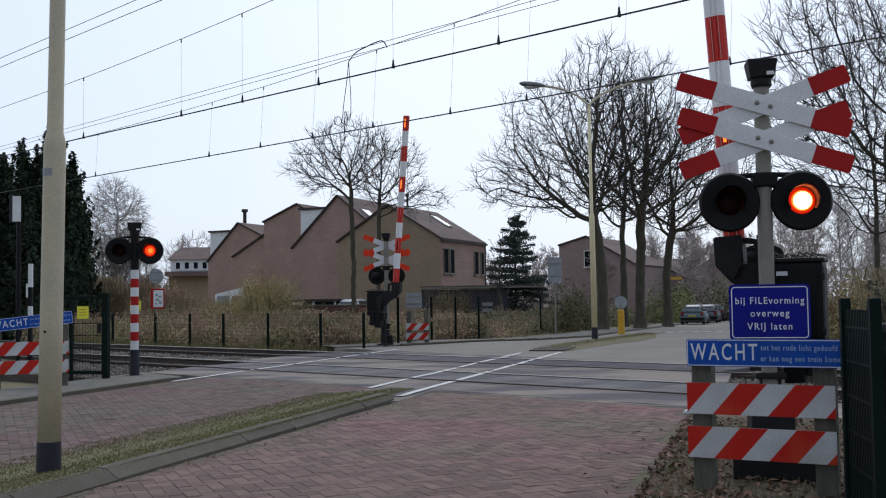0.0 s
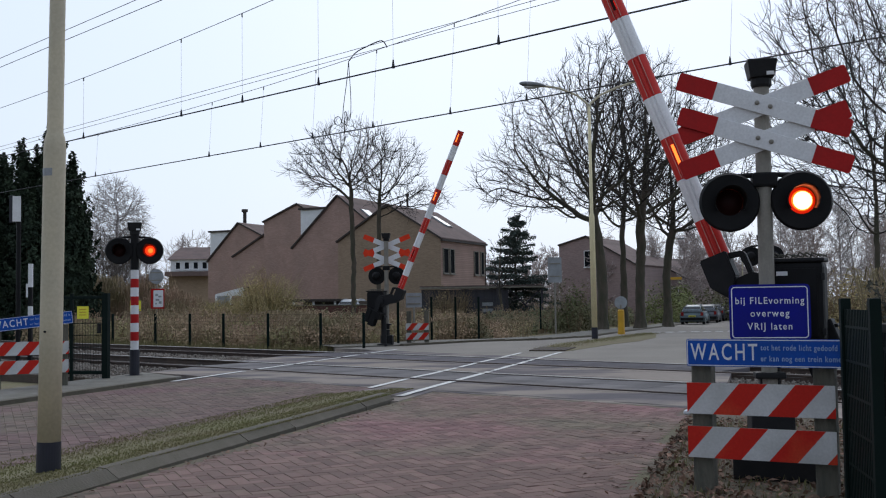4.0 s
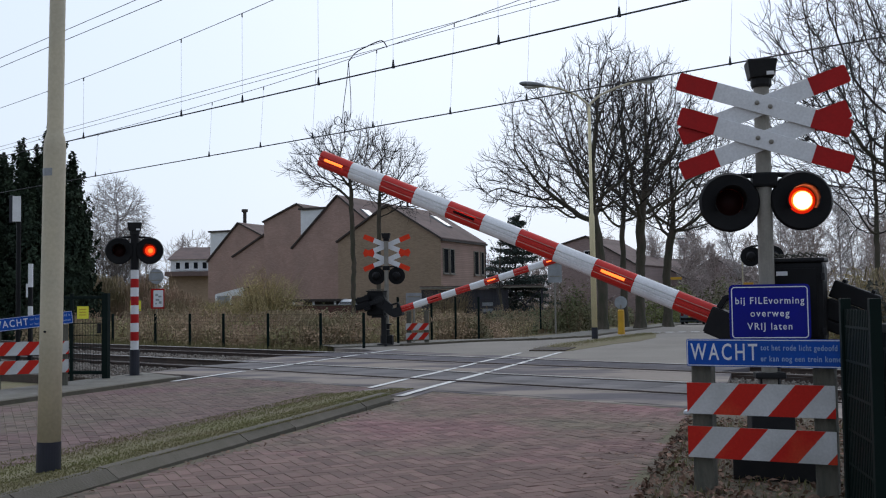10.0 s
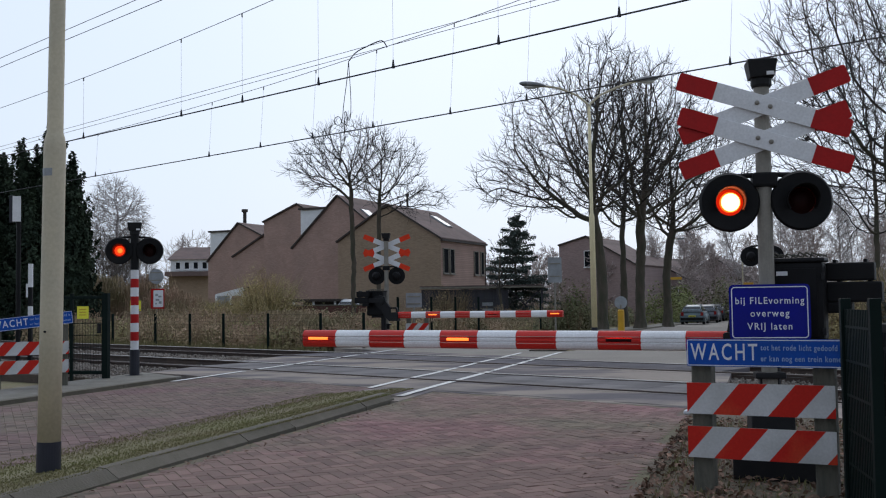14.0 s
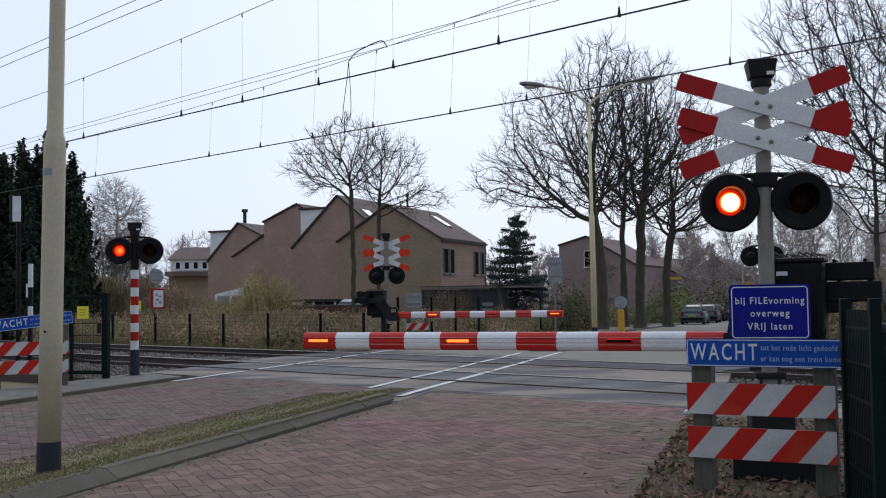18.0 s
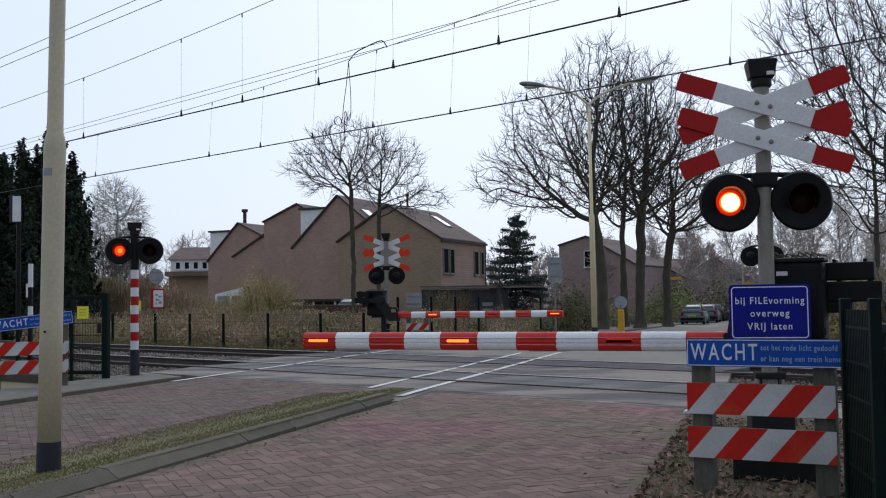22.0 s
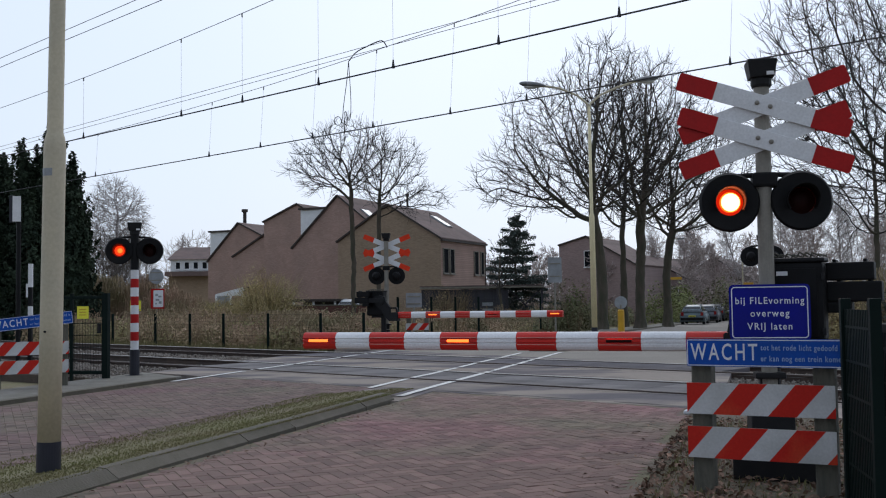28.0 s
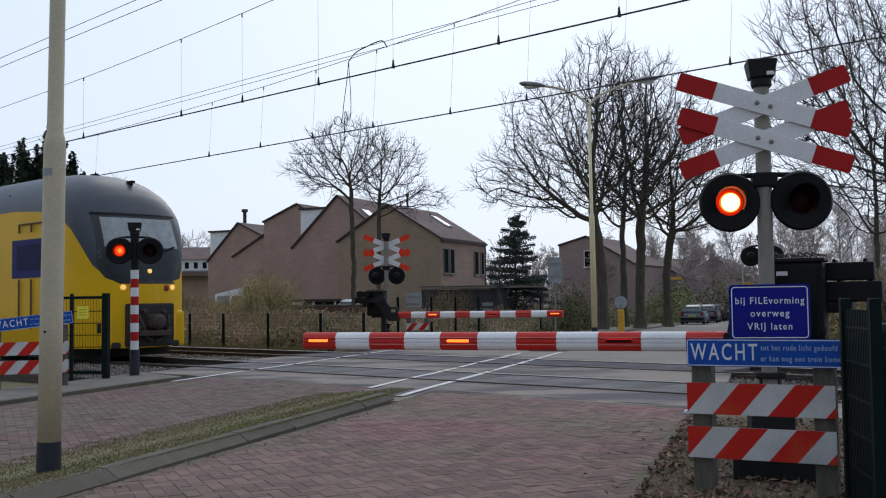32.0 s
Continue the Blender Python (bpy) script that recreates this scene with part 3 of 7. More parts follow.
# ---- crossing signals and barriers ----
def ring_mesh(bm, r_in, r_out, y0, y1, seg=40, dish=0.0):
    """A flat ring round the y axis, facing -y."""
    loops = []
    for r, y in ((r_in, y0), (r_out * 0.93, y0 - dish), (r_out, (y0 + y1) / 2), (r_out * 0.95, y1), (r_in, y1)):
        loops.append([bm.verts.new((r * math.cos(2 * math.pi * k / seg), y, r * math.sin(2 * math.pi * k / seg))) for k in range(seg)])
    for a, b in zip(loops, loops[1:] + loops[:1]):
        for k in range(seg):
            bm.faces.new((a[k], a[(k + 1) % seg], b[(k + 1) % seg], b[k]))
    bmesh.ops.recalc_face_normals(bm, faces=bm.faces)
    return bm


def lamp_insert(parent, r, lit):
    """A lens that turns about its upright axis: one face glows, the other is dark glass."""
    bm = bmesh.new()
    seg = 28
    for side, mi in ((-1, 0), (1, 1)):
        prev = None
        for q, d in ((1.0, 0.004), (0.78, 0.012), (0.68, 0.019), (0.4, 0.027), (0.0, 0.032)):
            ring = {0.78: 2, 0.68: 3, 0.0: 4}.get(q, mi) if side < 0 else mi
            if q:
                off = 0.2 * r * (1 - q) if side < 0 else 0.0
                cur = [bm.verts.new((off + r * q * math.cos(2 * math.pi * k / seg), side * d, r * q * math.sin(2 * math.pi * k / seg))) for k in range(seg)]
            else:
                cur = [bm.verts.new((0.2 * r if side < 0 else 0.0, side * d, 0))]
            if prev:
                for k in range(seg):
                    f = bm.faces.new((prev[k], prev[(k + 1) % seg], cur[(k + 1) % seg], cur[k]) if len(cur) > 1 else (prev[k], prev[(k + 1) % seg], cur[0]))
                    f.material_index = ring
            prev = cur
    bmesh.ops.recalc_face_normals(bm, faces=bm.faces)
    return part("lens", bm, [lit, M_UNLIT, *((M_LITRIM, M_LITMID, M_LIT) if lit is M_LIT else (M_LITRIMFAR, M_LITFAR, M_LITCORE))], parent, "red signal lens", smooth=True)


def signal_lamp(root, x, z, y, r, lit):
    """A round black lamp head with hood and lens, facing -y."""
    bm = bmesh.new()
    ring_mesh(bm, 0.45 * r, r, 0.0, 0.03, dish=0.012)
    lathe(bm, [(0.47 * r, 0.0), (0.47 * r, -0.14), (0.3 * r, -0.19), (0.04, -0.2), (0.0401, -0.199)], 24, pose(0, 0, 0, 90, 0, 0))
    bmesh.ops.delete(bm, geom=[f for f in bm.faces if len(f.verts) == 24 and abs(f.calc_center_median().y) < 0.01], context="FACES")
    head = part("lamp_head", bm, M_BLACK, root, "round black signal lamp head", smooth=False)
    head.matrix_basis = pose(x, y, z)
    bm = bmesh.new()
    seg, loops = 22, []
    for ry, yy, lip in ((0.47 * r, -0.0, 0), (0.52 * r, -0.2, 1), (0.5 * r, -0.2, 1), (0.45 * r, -0.0, 0)):
        row = []
        for k in range(seg + 1):
            a = radians(-35 + 250 * k / seg)
            cut = 0.55 + 0.45 * max(0.0, math.sin(a)) if lip else 1
            row.append(bm.verts.new((ry * math.cos(a), yy * cut - 0.003, ry * math.sin(a))))
        loops.append(row)
    for a, b in zip(loops, loops[1:] + loops[:1]):
        for k in range(seg):
            bm.faces.new((a[k], a[k + 1], b[k + 1], b[k]))
    part("hood", bm, M_BLACK, head, "black lamp hood", smooth=True)
    lens = lamp_insert(head, 0.448 * r, lit)
    lens.matrix_basis = pose(0, 0.03, 0)
    return lens


def cross_blade(root, z, y, angle, length, red, width=0.152, e=0.31):
    bm = bmesh.new()
    box(bm, (0, 0, 0), (length - 2 * e, 0.014, width), bevel=0.003)
    b = part("cross_blade", bm, M_WHITE, root, "white enamelled cross blade")
    b.matrix_basis = pose(0, y, z) @ pose(0, 0, 0, 0, angle, 0)
    for sx in (-1, 1):
        bm = bmesh.new()
        x0, x1, h = (length / 2 - e), length / 2, width / 2
        pts = [(x0, -h), (x1 - 0.014, -h), (x1, -h + 0.014), (x1, h - 0.014), (x1 - 0.014, h), (x0, h)]
        sheet(bm, [(sx * px_, pz_) for px_, pz_ in pts], 0.014, pose(0, -0.007, 0, 90, 0, 0))
        part("blade_tip", bm, red, b, "red blade tip")
    for sx in (-0.055, 0.055):
        bm = bmesh.new()
        lathe(bm, [(0.02, 0), (0.02, 0.006), (0.012, 0.014), (0.004, 0.016)], 10, pose(sx, -0.007, 0, 90, 0, 0))
        part("bolt", bm, M_GREYPOST, b)
    return b


def cap_box(root, z):
    bm = bmesh.new()
    lathe(bm, [(0.075, 0), (0.085, 0.02), (0.085, 0.07), (0.07, 0.085)], 14, pose(0, 0, z))
    box(bm, (0, 0, z + 0.15), (0.2, 0.2, 0.15), bevel=0.015)
    for v in bm.verts:
        if v.co.z > z + 0.15:
            v.co.x *= 1.2
            v.co.y *= 1.2
    part("bell", bm, M_DARK, root, "dark bell housing on the post top")
    bm = bmesh.new()
    box(bm, (0.06, -0.112, z + 0.1), (0.06, 0.006, 0.03))
    part("maker_plate", bm, M_WHITE, root, "small pale plate")


def boom_profile(h=0.089, d=0.06):
    half = [(d * 0.3, -h), (d * 0.72, -h * 0.84), (d * 0.94, -h * 0.55), (d, -0.026), (d * 0.8, -0.022), (d * 0.8, -0.012), (d, -0.008), (d, 0.012), (d * 0.8, 0.016), (d * 0.8, 0.026), (d, 0.03), (d * 0.93, h * 0.5), (d * 0.78, h * 0.7), (d * 0.55, h * 0.88), (d * 0.25, h)]
    return half + [(-y, z) for y, z in half[::-1]]


def make_boom(root, pivot, side, lit, red, SL):
    """The lifting arm: x runs along it, the turning point is its origin."""
    N0, E = 12.15, 0.409
    bm = bmesh.new()
    # cranked arm with a deep socket, a hollow cheek and a hub round the shaft
    for outline, y0, y1 in (([(0.54, -0.575), (0.54, -0.33), (0.3, -0.33), (0.16, -0.42), (0.2, -0.5), (0.28, -0.575)], -0.105, 0.105),
                            ([(0.27, -0.57), (0.29, -0.2), (0.17, -0.04), (0.13, 0.1), (-0.05, 0.15), (-0.22, 0.1), (-0.16, -0.12), (0.0, -0.26), (0.12, -0.45)], -0.055, 0.055),
                            ([(0.52, -0.335), (0.47, -0.335), (0.45, -0.235), (0.28, -0.235), (0.28, -0.19), (0.47, -0.19), (0.495, -0.215)], -0.05, 0.05)):
        sheet(bm, outline, y1 - y0, pose(0, y0, 0, 90, 0, 0))
    bmesh.ops.bevel(bm, geom=list(bm.edges), offset=0.01, segments=2, affect="EDGES")
    lathe(bm, [(0.05, -0.1), (0.11, -0.095), (0.11, 0.095), (0.05, 0.1)], 20, pose(0, 0, 0, 90, 0, 0))
    boom = part("boom", bm, M_DARK, root, "lifting barrier arm with red and white bands")
    boom.matrix_basis = pivot
    prof = boom_profile()
    for i in range(11):
        r1, r0 = SL * (N0 - i), max(SL * (N0 - i - 1), 0.5)
        bm = bmesh.new()
        e = [[bm.verts.new((x, y, z - E)) for y, z in prof] for x in (r0 + 0.0008, r1 - 0.0008)]
        k = len(prof)
        for j in range(k):
            bm.faces.new((e[0][j], e[0][(j + 1) % k], e[1][(j + 1) % k], e[1][j]))
        bm.faces.new(e[0])
        bm.faces.new(e[1])
        bmesh.ops.recalc_face_normals(bm, faces=bm.faces)
        part("boom_band", bm, red if i % 2 == 0 else M_BOOMWHITE, boom, "red band" if i % 2 == 0 else "white band")
    # thin pale strips stand in for light glinting off the groove rails
    for i in (2, 4, 6, 8, 10):
        x0, x1 = max(SL * (N0 - i - 1), 0.5) + 0.012, SL * (N0 - i) - 0.012
        bm = bmesh.new()
        for z in (-0.031, 0.035):
            box(bm, ((x0 + x1) / 2, side * 0.0605, z - E), (x1 - x0, 0.003, 0.005))
        part("groove_glint", bm, M_GLINT, boom, "pair of thin pale lines standing for groove glints")
    lights = []
    for i in (0, 4, 8):
        bm = bmesh.new()
        seg, r, hl = 16, 0.014, 0.12
        e = [[bm.verts.new((x, r * math.cos(2 * math.pi * (k + 0.5) / seg), r * math.sin(2 * math.pi * (k + 0.5) / seg))) for k in range(seg)] for x in (-hl, hl)]
        for k in range(seg):
            f = bm.faces.new((e[0][k], e[0][(k + 1) % seg], e[1][(k + 1) % seg], e[1][k]))
            f.material_index = 0 if math.cos(2 * math.pi * (k + 1) / seg) * side > 0.05 else 1
        bm.faces.new(e[0]).material_index = 1
        bm.faces.new(e[1]).material_index = 1
        bmesh.ops.recalc_face_normals(bm, faces=bm.faces)
        li = part("boom_light", bm, [lit, M_UNLIT], boom, "red light bar let into the boom")
        li.matrix_basis = pose(SL * (N0 - i - 0.5), side * 0.059, -E + 0.004)
        lights.append(li)
    for x, z, sx, sz in ((-0.51, 0.18, 0.38, 0.15), (-0.54, 0.01, 0.43, 0.17), (-0.42, -0.12, 0.2, 0.09)):
        bm = bmesh.new()
        box(bm, (x, 0, z), (sx, 0.26, sz), bevel=0.015)
        for q in (-0.12, 0.12):
            box(bm, (x + q, 0, z + sz / 2 + 0.012), (0.03, 0.2, 0.03), bevel=0.006)
        part("counterweight", bm, M_BLACK, boom, "black cast counterweight")
    bm = bmesh.new()
    box(bm, (-0.22, -0.09, 0.0), (0.5, 0.03, 0.12), bevel=0.01)
    box(bm, (-0.22, 0.09, 0.0), (0.5, 0.03, 0.12), bevel=0.01)
    part("weight_arm", bm, M_DARK, boom)
    return boom, lights


def crossing_signal(place, label, lit, red, side, lamp_z=2.02, levels=(2.81, 2.52), blade=(0.152, 0.31), tilt=19):
    """Post with bell, two crosses of Saint Andrew and two lamps."""
    t = thing("crossing_signal", place, label, "railway signal", "crossing signals")
    bm = bmesh.new()
    cyl(bm, (0, 0, 0.44), (0, 0, 3.0), 0.063, seg=20)
    part("post", bm, M_GREYPOST, t, "grey painted steel post", smooth=False)
    bm = bmesh.new()
    cyl(bm, (0, 0, -0.1), (0, 0, 0.45), 0.082, seg=20)
    box(bm, (0, 0, 0.1), (0.34, 0.3, 0.4), bevel=0.02)
    box(bm, (0, 0, 0.6), (0.24, 0.18, 0.05), bevel=0.012)
    box(bm, (0, 0.03, 0.53), (0.15, 0.1, 0.12), bevel=0.02)
    part("post_base", bm, M_DARK, t, "black painted foot of the post")
    cap_box(t, 2.97)
    for z in levels:
        cross_blade(t, z, -0.078, -tilt - 0.5, 1.42, red, *blade)
        cross_blade(t, z, -0.098, tilt - 0.5, 1.43, red, *blade)
    bm = bmesh.new()
    tube(bm, [(-0.36, 0.0, 2.16), (-0.3, 0, 2.22), (-0.2, 0, 2.24), (0, 0, 2.245), (0.2, 0, 2.24), (0.3, 0, 2.22), (0.36, 0, 2.16)], 0.022, 8)
    box(bm, (0, 0, 2.2), (0.2, 0.16, 0.12), bevel=0.02)
    part("lamp_bracket", bm, M_BLACK, t, "black lamp bracket")
    return t, [signal_lamp(t, sx * 0.285, lamp_z, -0.06, 0.245, lit) for sx in (-1, 1)]


def barrier_machine(place, label, lit, red, side, at=(0.095, 0.5, 1.262), SL=0.4082):
    """Drive box on the post foot, with the lifting arm."""
    t = thing("level_crossing_barrier", place, label, "barrier", "crossing barriers")
    bm = bmesh.new()
    box(bm, (0.175, 0.3, 1.19), (0.5, 0.3, 0.67), bevel=0.045)
    box(bm, (0.175, 0.148, 1.19), (0.4, 0.012, 0.56), bevel=0.005)
    part("drive_box", bm, M_BLACK, t, "black drive housing")
    bm = bmesh.new()
    box(bm, (0.175, 0.3, 1.54), (0.52, 0.33, 0.035), bevel=0.012)
    part("box_lid", bm, M_DARK, t, "dark lid")
    bm = bmesh.new()
    box(bm, (0.1, 0.139, 1.43), (0.09, 0.006, 0.035))
    part("maker_plate", bm, M_WHITE, t, "small pale plate")
    for zz in (0.95, 1.4):
        bm = bmesh.new()
        box(bm, (0.42, 0.145, zz), (0.03, 0.02, 0.06), bevel=0.004)
        part("hinge", bm, M_DARK, t)
    bm = bmesh.new()
    cyl(bm, (-0.03, 0.3, -0.1), (-0.03, 0.3, 0.93), 0.075, seg=16)
    box(bm, (-0.03, 0.3, 0.0), (0.3, 0.3, 0.14), bevel=0.02)
    box(bm, (0.1, 0.3, 0.83), (0.4, 0.2, 0.06), bevel=0.01)
    part("pedestal", bm, M_DARK, t, "black pedestal")
    for k in range(9):
        bm = bmesh.new()
        x = -0.05 + 0.05 * k
        tube(bm, [(x, 0.3 + random.uniform(-0.05, 0.05), 1.555), (x + 0.03, 0.25, 1.585 + random.uniform(0, 0.03)), (x + 0.09, 0.3, 1.57)], 0.008, 5)
        part("dead_twig", bm, M_OLDWOOD, t)
    pivot = pose(*at) @ pose(0, 0, 0, 0, 0, 180)
    boom, lights = make_boom(t, pivot, side, lit, red, SL)
    return t, boom, lights, pivot


NEAR_AT = pose(2.655, 8.45, 0, 0, 0, -26.3)
FAR_AT = pose(-1.62, 29.28, 0, 0, 0, 160)
sig_near, lens_near = crossing_signal(pose(2.655, 8.45, 0, 0, 0, -9), "grey post with red and white crosses and flashing red lamps", M_LIT, M_RED, 1)
bar_near, boom_near, lights_near, PIVOT = barrier_machine(NEAR_AT, "black barrier machine with a red and white lifting arm", M_LITBAR, M_BOOMRED, 1)
sig_far, lens_far = crossing_signal(pose(-1.62, 29.28, 0, 0, 0, 174), "grey post with orange-red and white crosses seen from behind", M_LITFAR, M_ORANGE, -1, 1.98, (2.85, 2.43), (0.14, 0.31), 22)
bar_far, boom_far, lights_far, PIVOT_FAR = barrier_machine(FAR_AT, "black barrier machine across the tracks with a lifting arm", M_LITBAR, M_BOOMRED, -1, (-0.05, 0.52, 1.28), 0.427)


def half_signal(place, label, lit):
    """Banded post with bell and two lamps, for the oncoming side."""
    t = thing("warning_light_post", place, label, "railway signal", "warning light posts")
    bm = bmesh.new()
    cyl(bm, (0, 0, -0.1), (0, 0, 0.47), 0.085, seg=18)
    box(bm, (0, 0, -0.02), (0.32, 0.32, 0.1), bevel=0.02)
    part("post_base", bm, M_NAVY, t, "black foot of the post")
    z, k = 0.47, 0
    while z < 1.85:
        bm = bmesh.new()
        cyl(bm, (0, 0, z), (0, 0, z + 0.154), 0.07, seg=18)
        part("post_band", bm, M_WHITE if k % 2 == 0 else M_RED, t, "white band" if k % 2 == 0 else "red band")
        z, k = z + 0.154, k + 1
    bm = bmesh.new()
    cyl(bm, (0, 0, z), (0, 0, 2.5), 0.072, seg=18)
    tube(bm, [(-0.32, 0.02, 2.36), (-0.26, 0.02, 2.42), (0, 0.02, 2.44), (0.26, 0.02, 2.42), (0.32, 0.02, 2.36)], 0.02, 8)
    part("post_head", bm, M_BLACK, t, "black upper post with lamp bracket")
    cap_box(t, 2.46)
    return t, [signal_lamp(t, sx * 0.255, 2.19, -0.06, 0.235, lit) for sx in (-1, 1)]


sig_left, lens_left = half_signal(pose(-5.39, 17.96, 0, 0, 0, 14), "red and white banded post with two flashing red lamps", M_LITFAR)
sig_right, lens_right = half_signal(pose(7.45, 24.0, 0, 0, 0, 165), "banded post with two dark lamps seen from behind", M_LITFAR)


# ---- guard rails and their signs ----
def clip_x(poly, lo, hi):
    for lim, s in ((lo, 1), (hi, -1)):
        out = []
        for p, q in zip(poly, poly[1:] + poly[:1]):
            a, b = s * (p[0] - lim), s * (q[0] - lim)
            if a >= 0:
                out.append(p)
            if a * b < 0:
                k = a / (a - b)
                out.append((p[0] + (q[0] - p[0]) * k, p[1] + (q[1] - p[1]) * k))
        poly = out
        if len(poly) < 3:
            return []
    return poly


def striped_board(root, L, h, z, y, pitch, phase, shift):
    """A board of slanting red and white stripes, each a piece of its own."""
    bm = bmesh.new()
    box(bm, (L / 2, y + 0.014, z), (L, 0.02, h), bevel=0.003)
    b = part("board", bm, M_OLDWOOD, root, "red and white striped board")
    k = -6
    while k * pitch + phase < L + pitch:
        x = k * pitch + phase
        poly = clip_x([(x, -h / 2), (x + pitch, -h / 2), (x + pitch + shift, h / 2), (x + shift, h / 2)], 0, L)
        if poly:
            bm = bmesh.new()
            sheet(bm, poly, 0.004, pose(0, y, z, 90, 0, 0))
            part("stripe", bm, M_BOARDRED if k % 2 == 0 else M_BOARDWHITE, b, "red stripe" if k % 2 == 0 else "white stripe")
        k += 1
    return b


def rounded(w, h, r, seg=4):
    pts = []
    for cx, cy, a0 in ((w / 2 - r, h / 2 - r, 0), (-w / 2 + r, h / 2 - r, 90), (-w / 2 + r, -h / 2 + r, 180), (w / 2 - r, -h / 2 + r, 270)):
        for k in range(seg + 1):
            a = radians(a0 + 90 * k / seg)
            pts.append((cx + r * math.cos(a), cy + r * math.sin(a)))
    return pts


def frame_line(root, w, h, r, t, m, material):
    """A thin painted border."""
    bm = bmesh.new()
    out, inn = rounded(w, h, r), rounded(w - 2 * t, h - 2 * t, max(r - t, 0.004))
    a = [bm.verts.new(m @ Vector((x, y, 0))) for x, y in out]
    b = [bm.verts.new(m @ Vector((x, y, 0))) for x, y in inn]
    k = len(a)
    for i in range(k):
        bm.faces.new((a[i], a[(i + 1) % k], b[(i + 1) % k], b[i]))
    part("border", bm, material, root, "thin white border")


def wait_sign(place, L, h, label):
    t = thing("warning_sign", place, label, "sign", "blue waiting signs")
    face = pose(L / 2, -0.012, 0, 90, 0, 0)
    bm = bmesh.new()
    sheet(bm, rounded(L, h, 0.012), 0.012, face)
    part("plate", bm, M_BLUE2, t, "bright blue sign plate")
    frame_line(t, L - 0.008, h - 0.008, 0.01, 0.005, face @ pose(0, 0, 0.0015), M_SIGNWHITE)
    lettering("WACHT", 0.15, face @ pose(-L / 2 + 0.02 + L * 0.22, 0, 0.001), M_SIGNWHITE, t, "CENTER", L * 0.425, space=1.3, bold=0.0012)
    lettering("tot het rode licht gedoofd is", 0.05, face @ pose(L * 0.222, h * 0.19, 0.001), M_SIGNPALE, t, "CENTER", L * 0.5, space=1.15, bold=0.0006)
    lettering("er kan nog een trein komen", 0.05, face @ pose(L * 0.222, -h * 0.2, 0.001), M_SIGNPALE, t, "CENTER", L * 0.5, space=1.15, bold=0.0006)
    bm = bmesh.new()
    for x in (0.12, L - 0.12):
        box(bm, (x, 0.012, 0), (0.05, 0.024, h * 0.8))
    part("bracket", bm, M_GREYPOST, t)
    return t


def guard_rail(place, L, zs, label, phase):
    t = thing("guard_rail", place, label, "barrier", "striped guard rails")
    for x in (0.085, L - 0.07):
        bm = bmesh.new()
        box(bm, (x, 0.105, 0.43), (0.13, 0.13, 1.06), bevel=0.012)
        part("wooden_post", bm, M_OLDWOOD, t, "weathered grey wooden post")
    for z in zs:
        striped_board(t, L, 0.2, z, 0.0, 0.172, phase, 0.17)
    return t


GUARD_A = pose(1.575, 6.735, 0, 0, 0, -27.5)
guard_rail(GUARD_A, 0.91, (0.59, 0.31), "two striped boards on weathered wooden posts", 0.15 - 0.33)
wait_sign(GUARD_A @ pose(0.005, 0.01, 0.885), 0.995, 0.175, "blue waiting sign with white words above striped boards")
t = thing("paper_scrap", pose(2.6, 11.1, 0.0, 0, 0, 20), "crumpled white paper at the edge of the verge", "litter")
bm = bmesh.new()
bmesh.ops.create_icosphere(bm, subdivisions=2, radius=0.045, matrix=Matrix.Diagonal((1.1, 0.8, 0.7, 1)))
for v in bm.verts:
    v.co *= 1 + 0.35 * noise.noise(v.co * 60)
    v.co.z += 0.02
part("crumple", bm, M_SIGNWHITE, t)
GUARD_B = pose(-6.75, 15.35, 0, 0, 0, 26)
guard_rail(GUARD_B, 1.1, (0.61, 0.33), "two striped boards on wooden posts beside the footpath", 0.02)
wait_sign(GUARD_B @ pose(0.0, 0.01, 0.955, 0, -6, 0), 1.16, 0.19, "blue waiting sign with white words, slightly tilted")
GUARD_C = pose(-1.13, 30.4, 0, 0, 0, -6)
guard_rail(GUARD_C, 0.68, (0.5, 0.22), "small striped guard boards across the tracks", 0.02)

# plain box added for an unidentified dark shape below the boards
t = thing("low_dark_box", pose(2.33, 7.2, 0, 0, 0, -24), "low dark box behind the striped boards", "box")
bm = bmesh.new()
box(bm, (0, 0, 0.08), (0.62, 0.3, 0.2), bevel=0.012)
part("casing", bm, M_DARK, t, "dark box body")
bm = bmesh.new()
box(bm, (0, 0, 0.195), (0.66, 0.34, 0.03), bevel=0.01)
part("lid", bm, M_NAVY, t, "dark flat lid")

# sign asking to keep the crossing clear
t = thing("road_sign", pose(2.62, 8.29, 1.115, 0, 0, -14), "blue sign with white words on a post bracket", "sign")
face = pose(0, 0, 0, 90, 0, 0)
bm = bmesh.new()
sheet(bm, rounded(0.625, 0.45, 0.035), 0.016, face)
part("plate", bm, M_BLUE, t, "deep blue sign plate")
frame_line(t, 0.59, 0.415, 0.028, 0.008, face @ pose(0, 0, 0.002), M_SIGNWHITE)
for words, z, wd in (("bij FILEvorming", 0.092, 0.53), ("overweg", -0.01, 0.3), ("VRIJ laten", -0.115, 0.345)):
    lettering(words, 0.078, face @ pose(0, z, 0.0012), M_SIGNWHITE, t, "CENTER", wd, space=1.22, bold=0.0008)
bm = bmesh.new()
for z in (-0.13, 0.13):
    box(bm, (0, 0.06, z), (0.22, 0.1, 0.03), bevel=0.005)
part("bracket", bm, M_GREYPOST, t, "grey clamp")


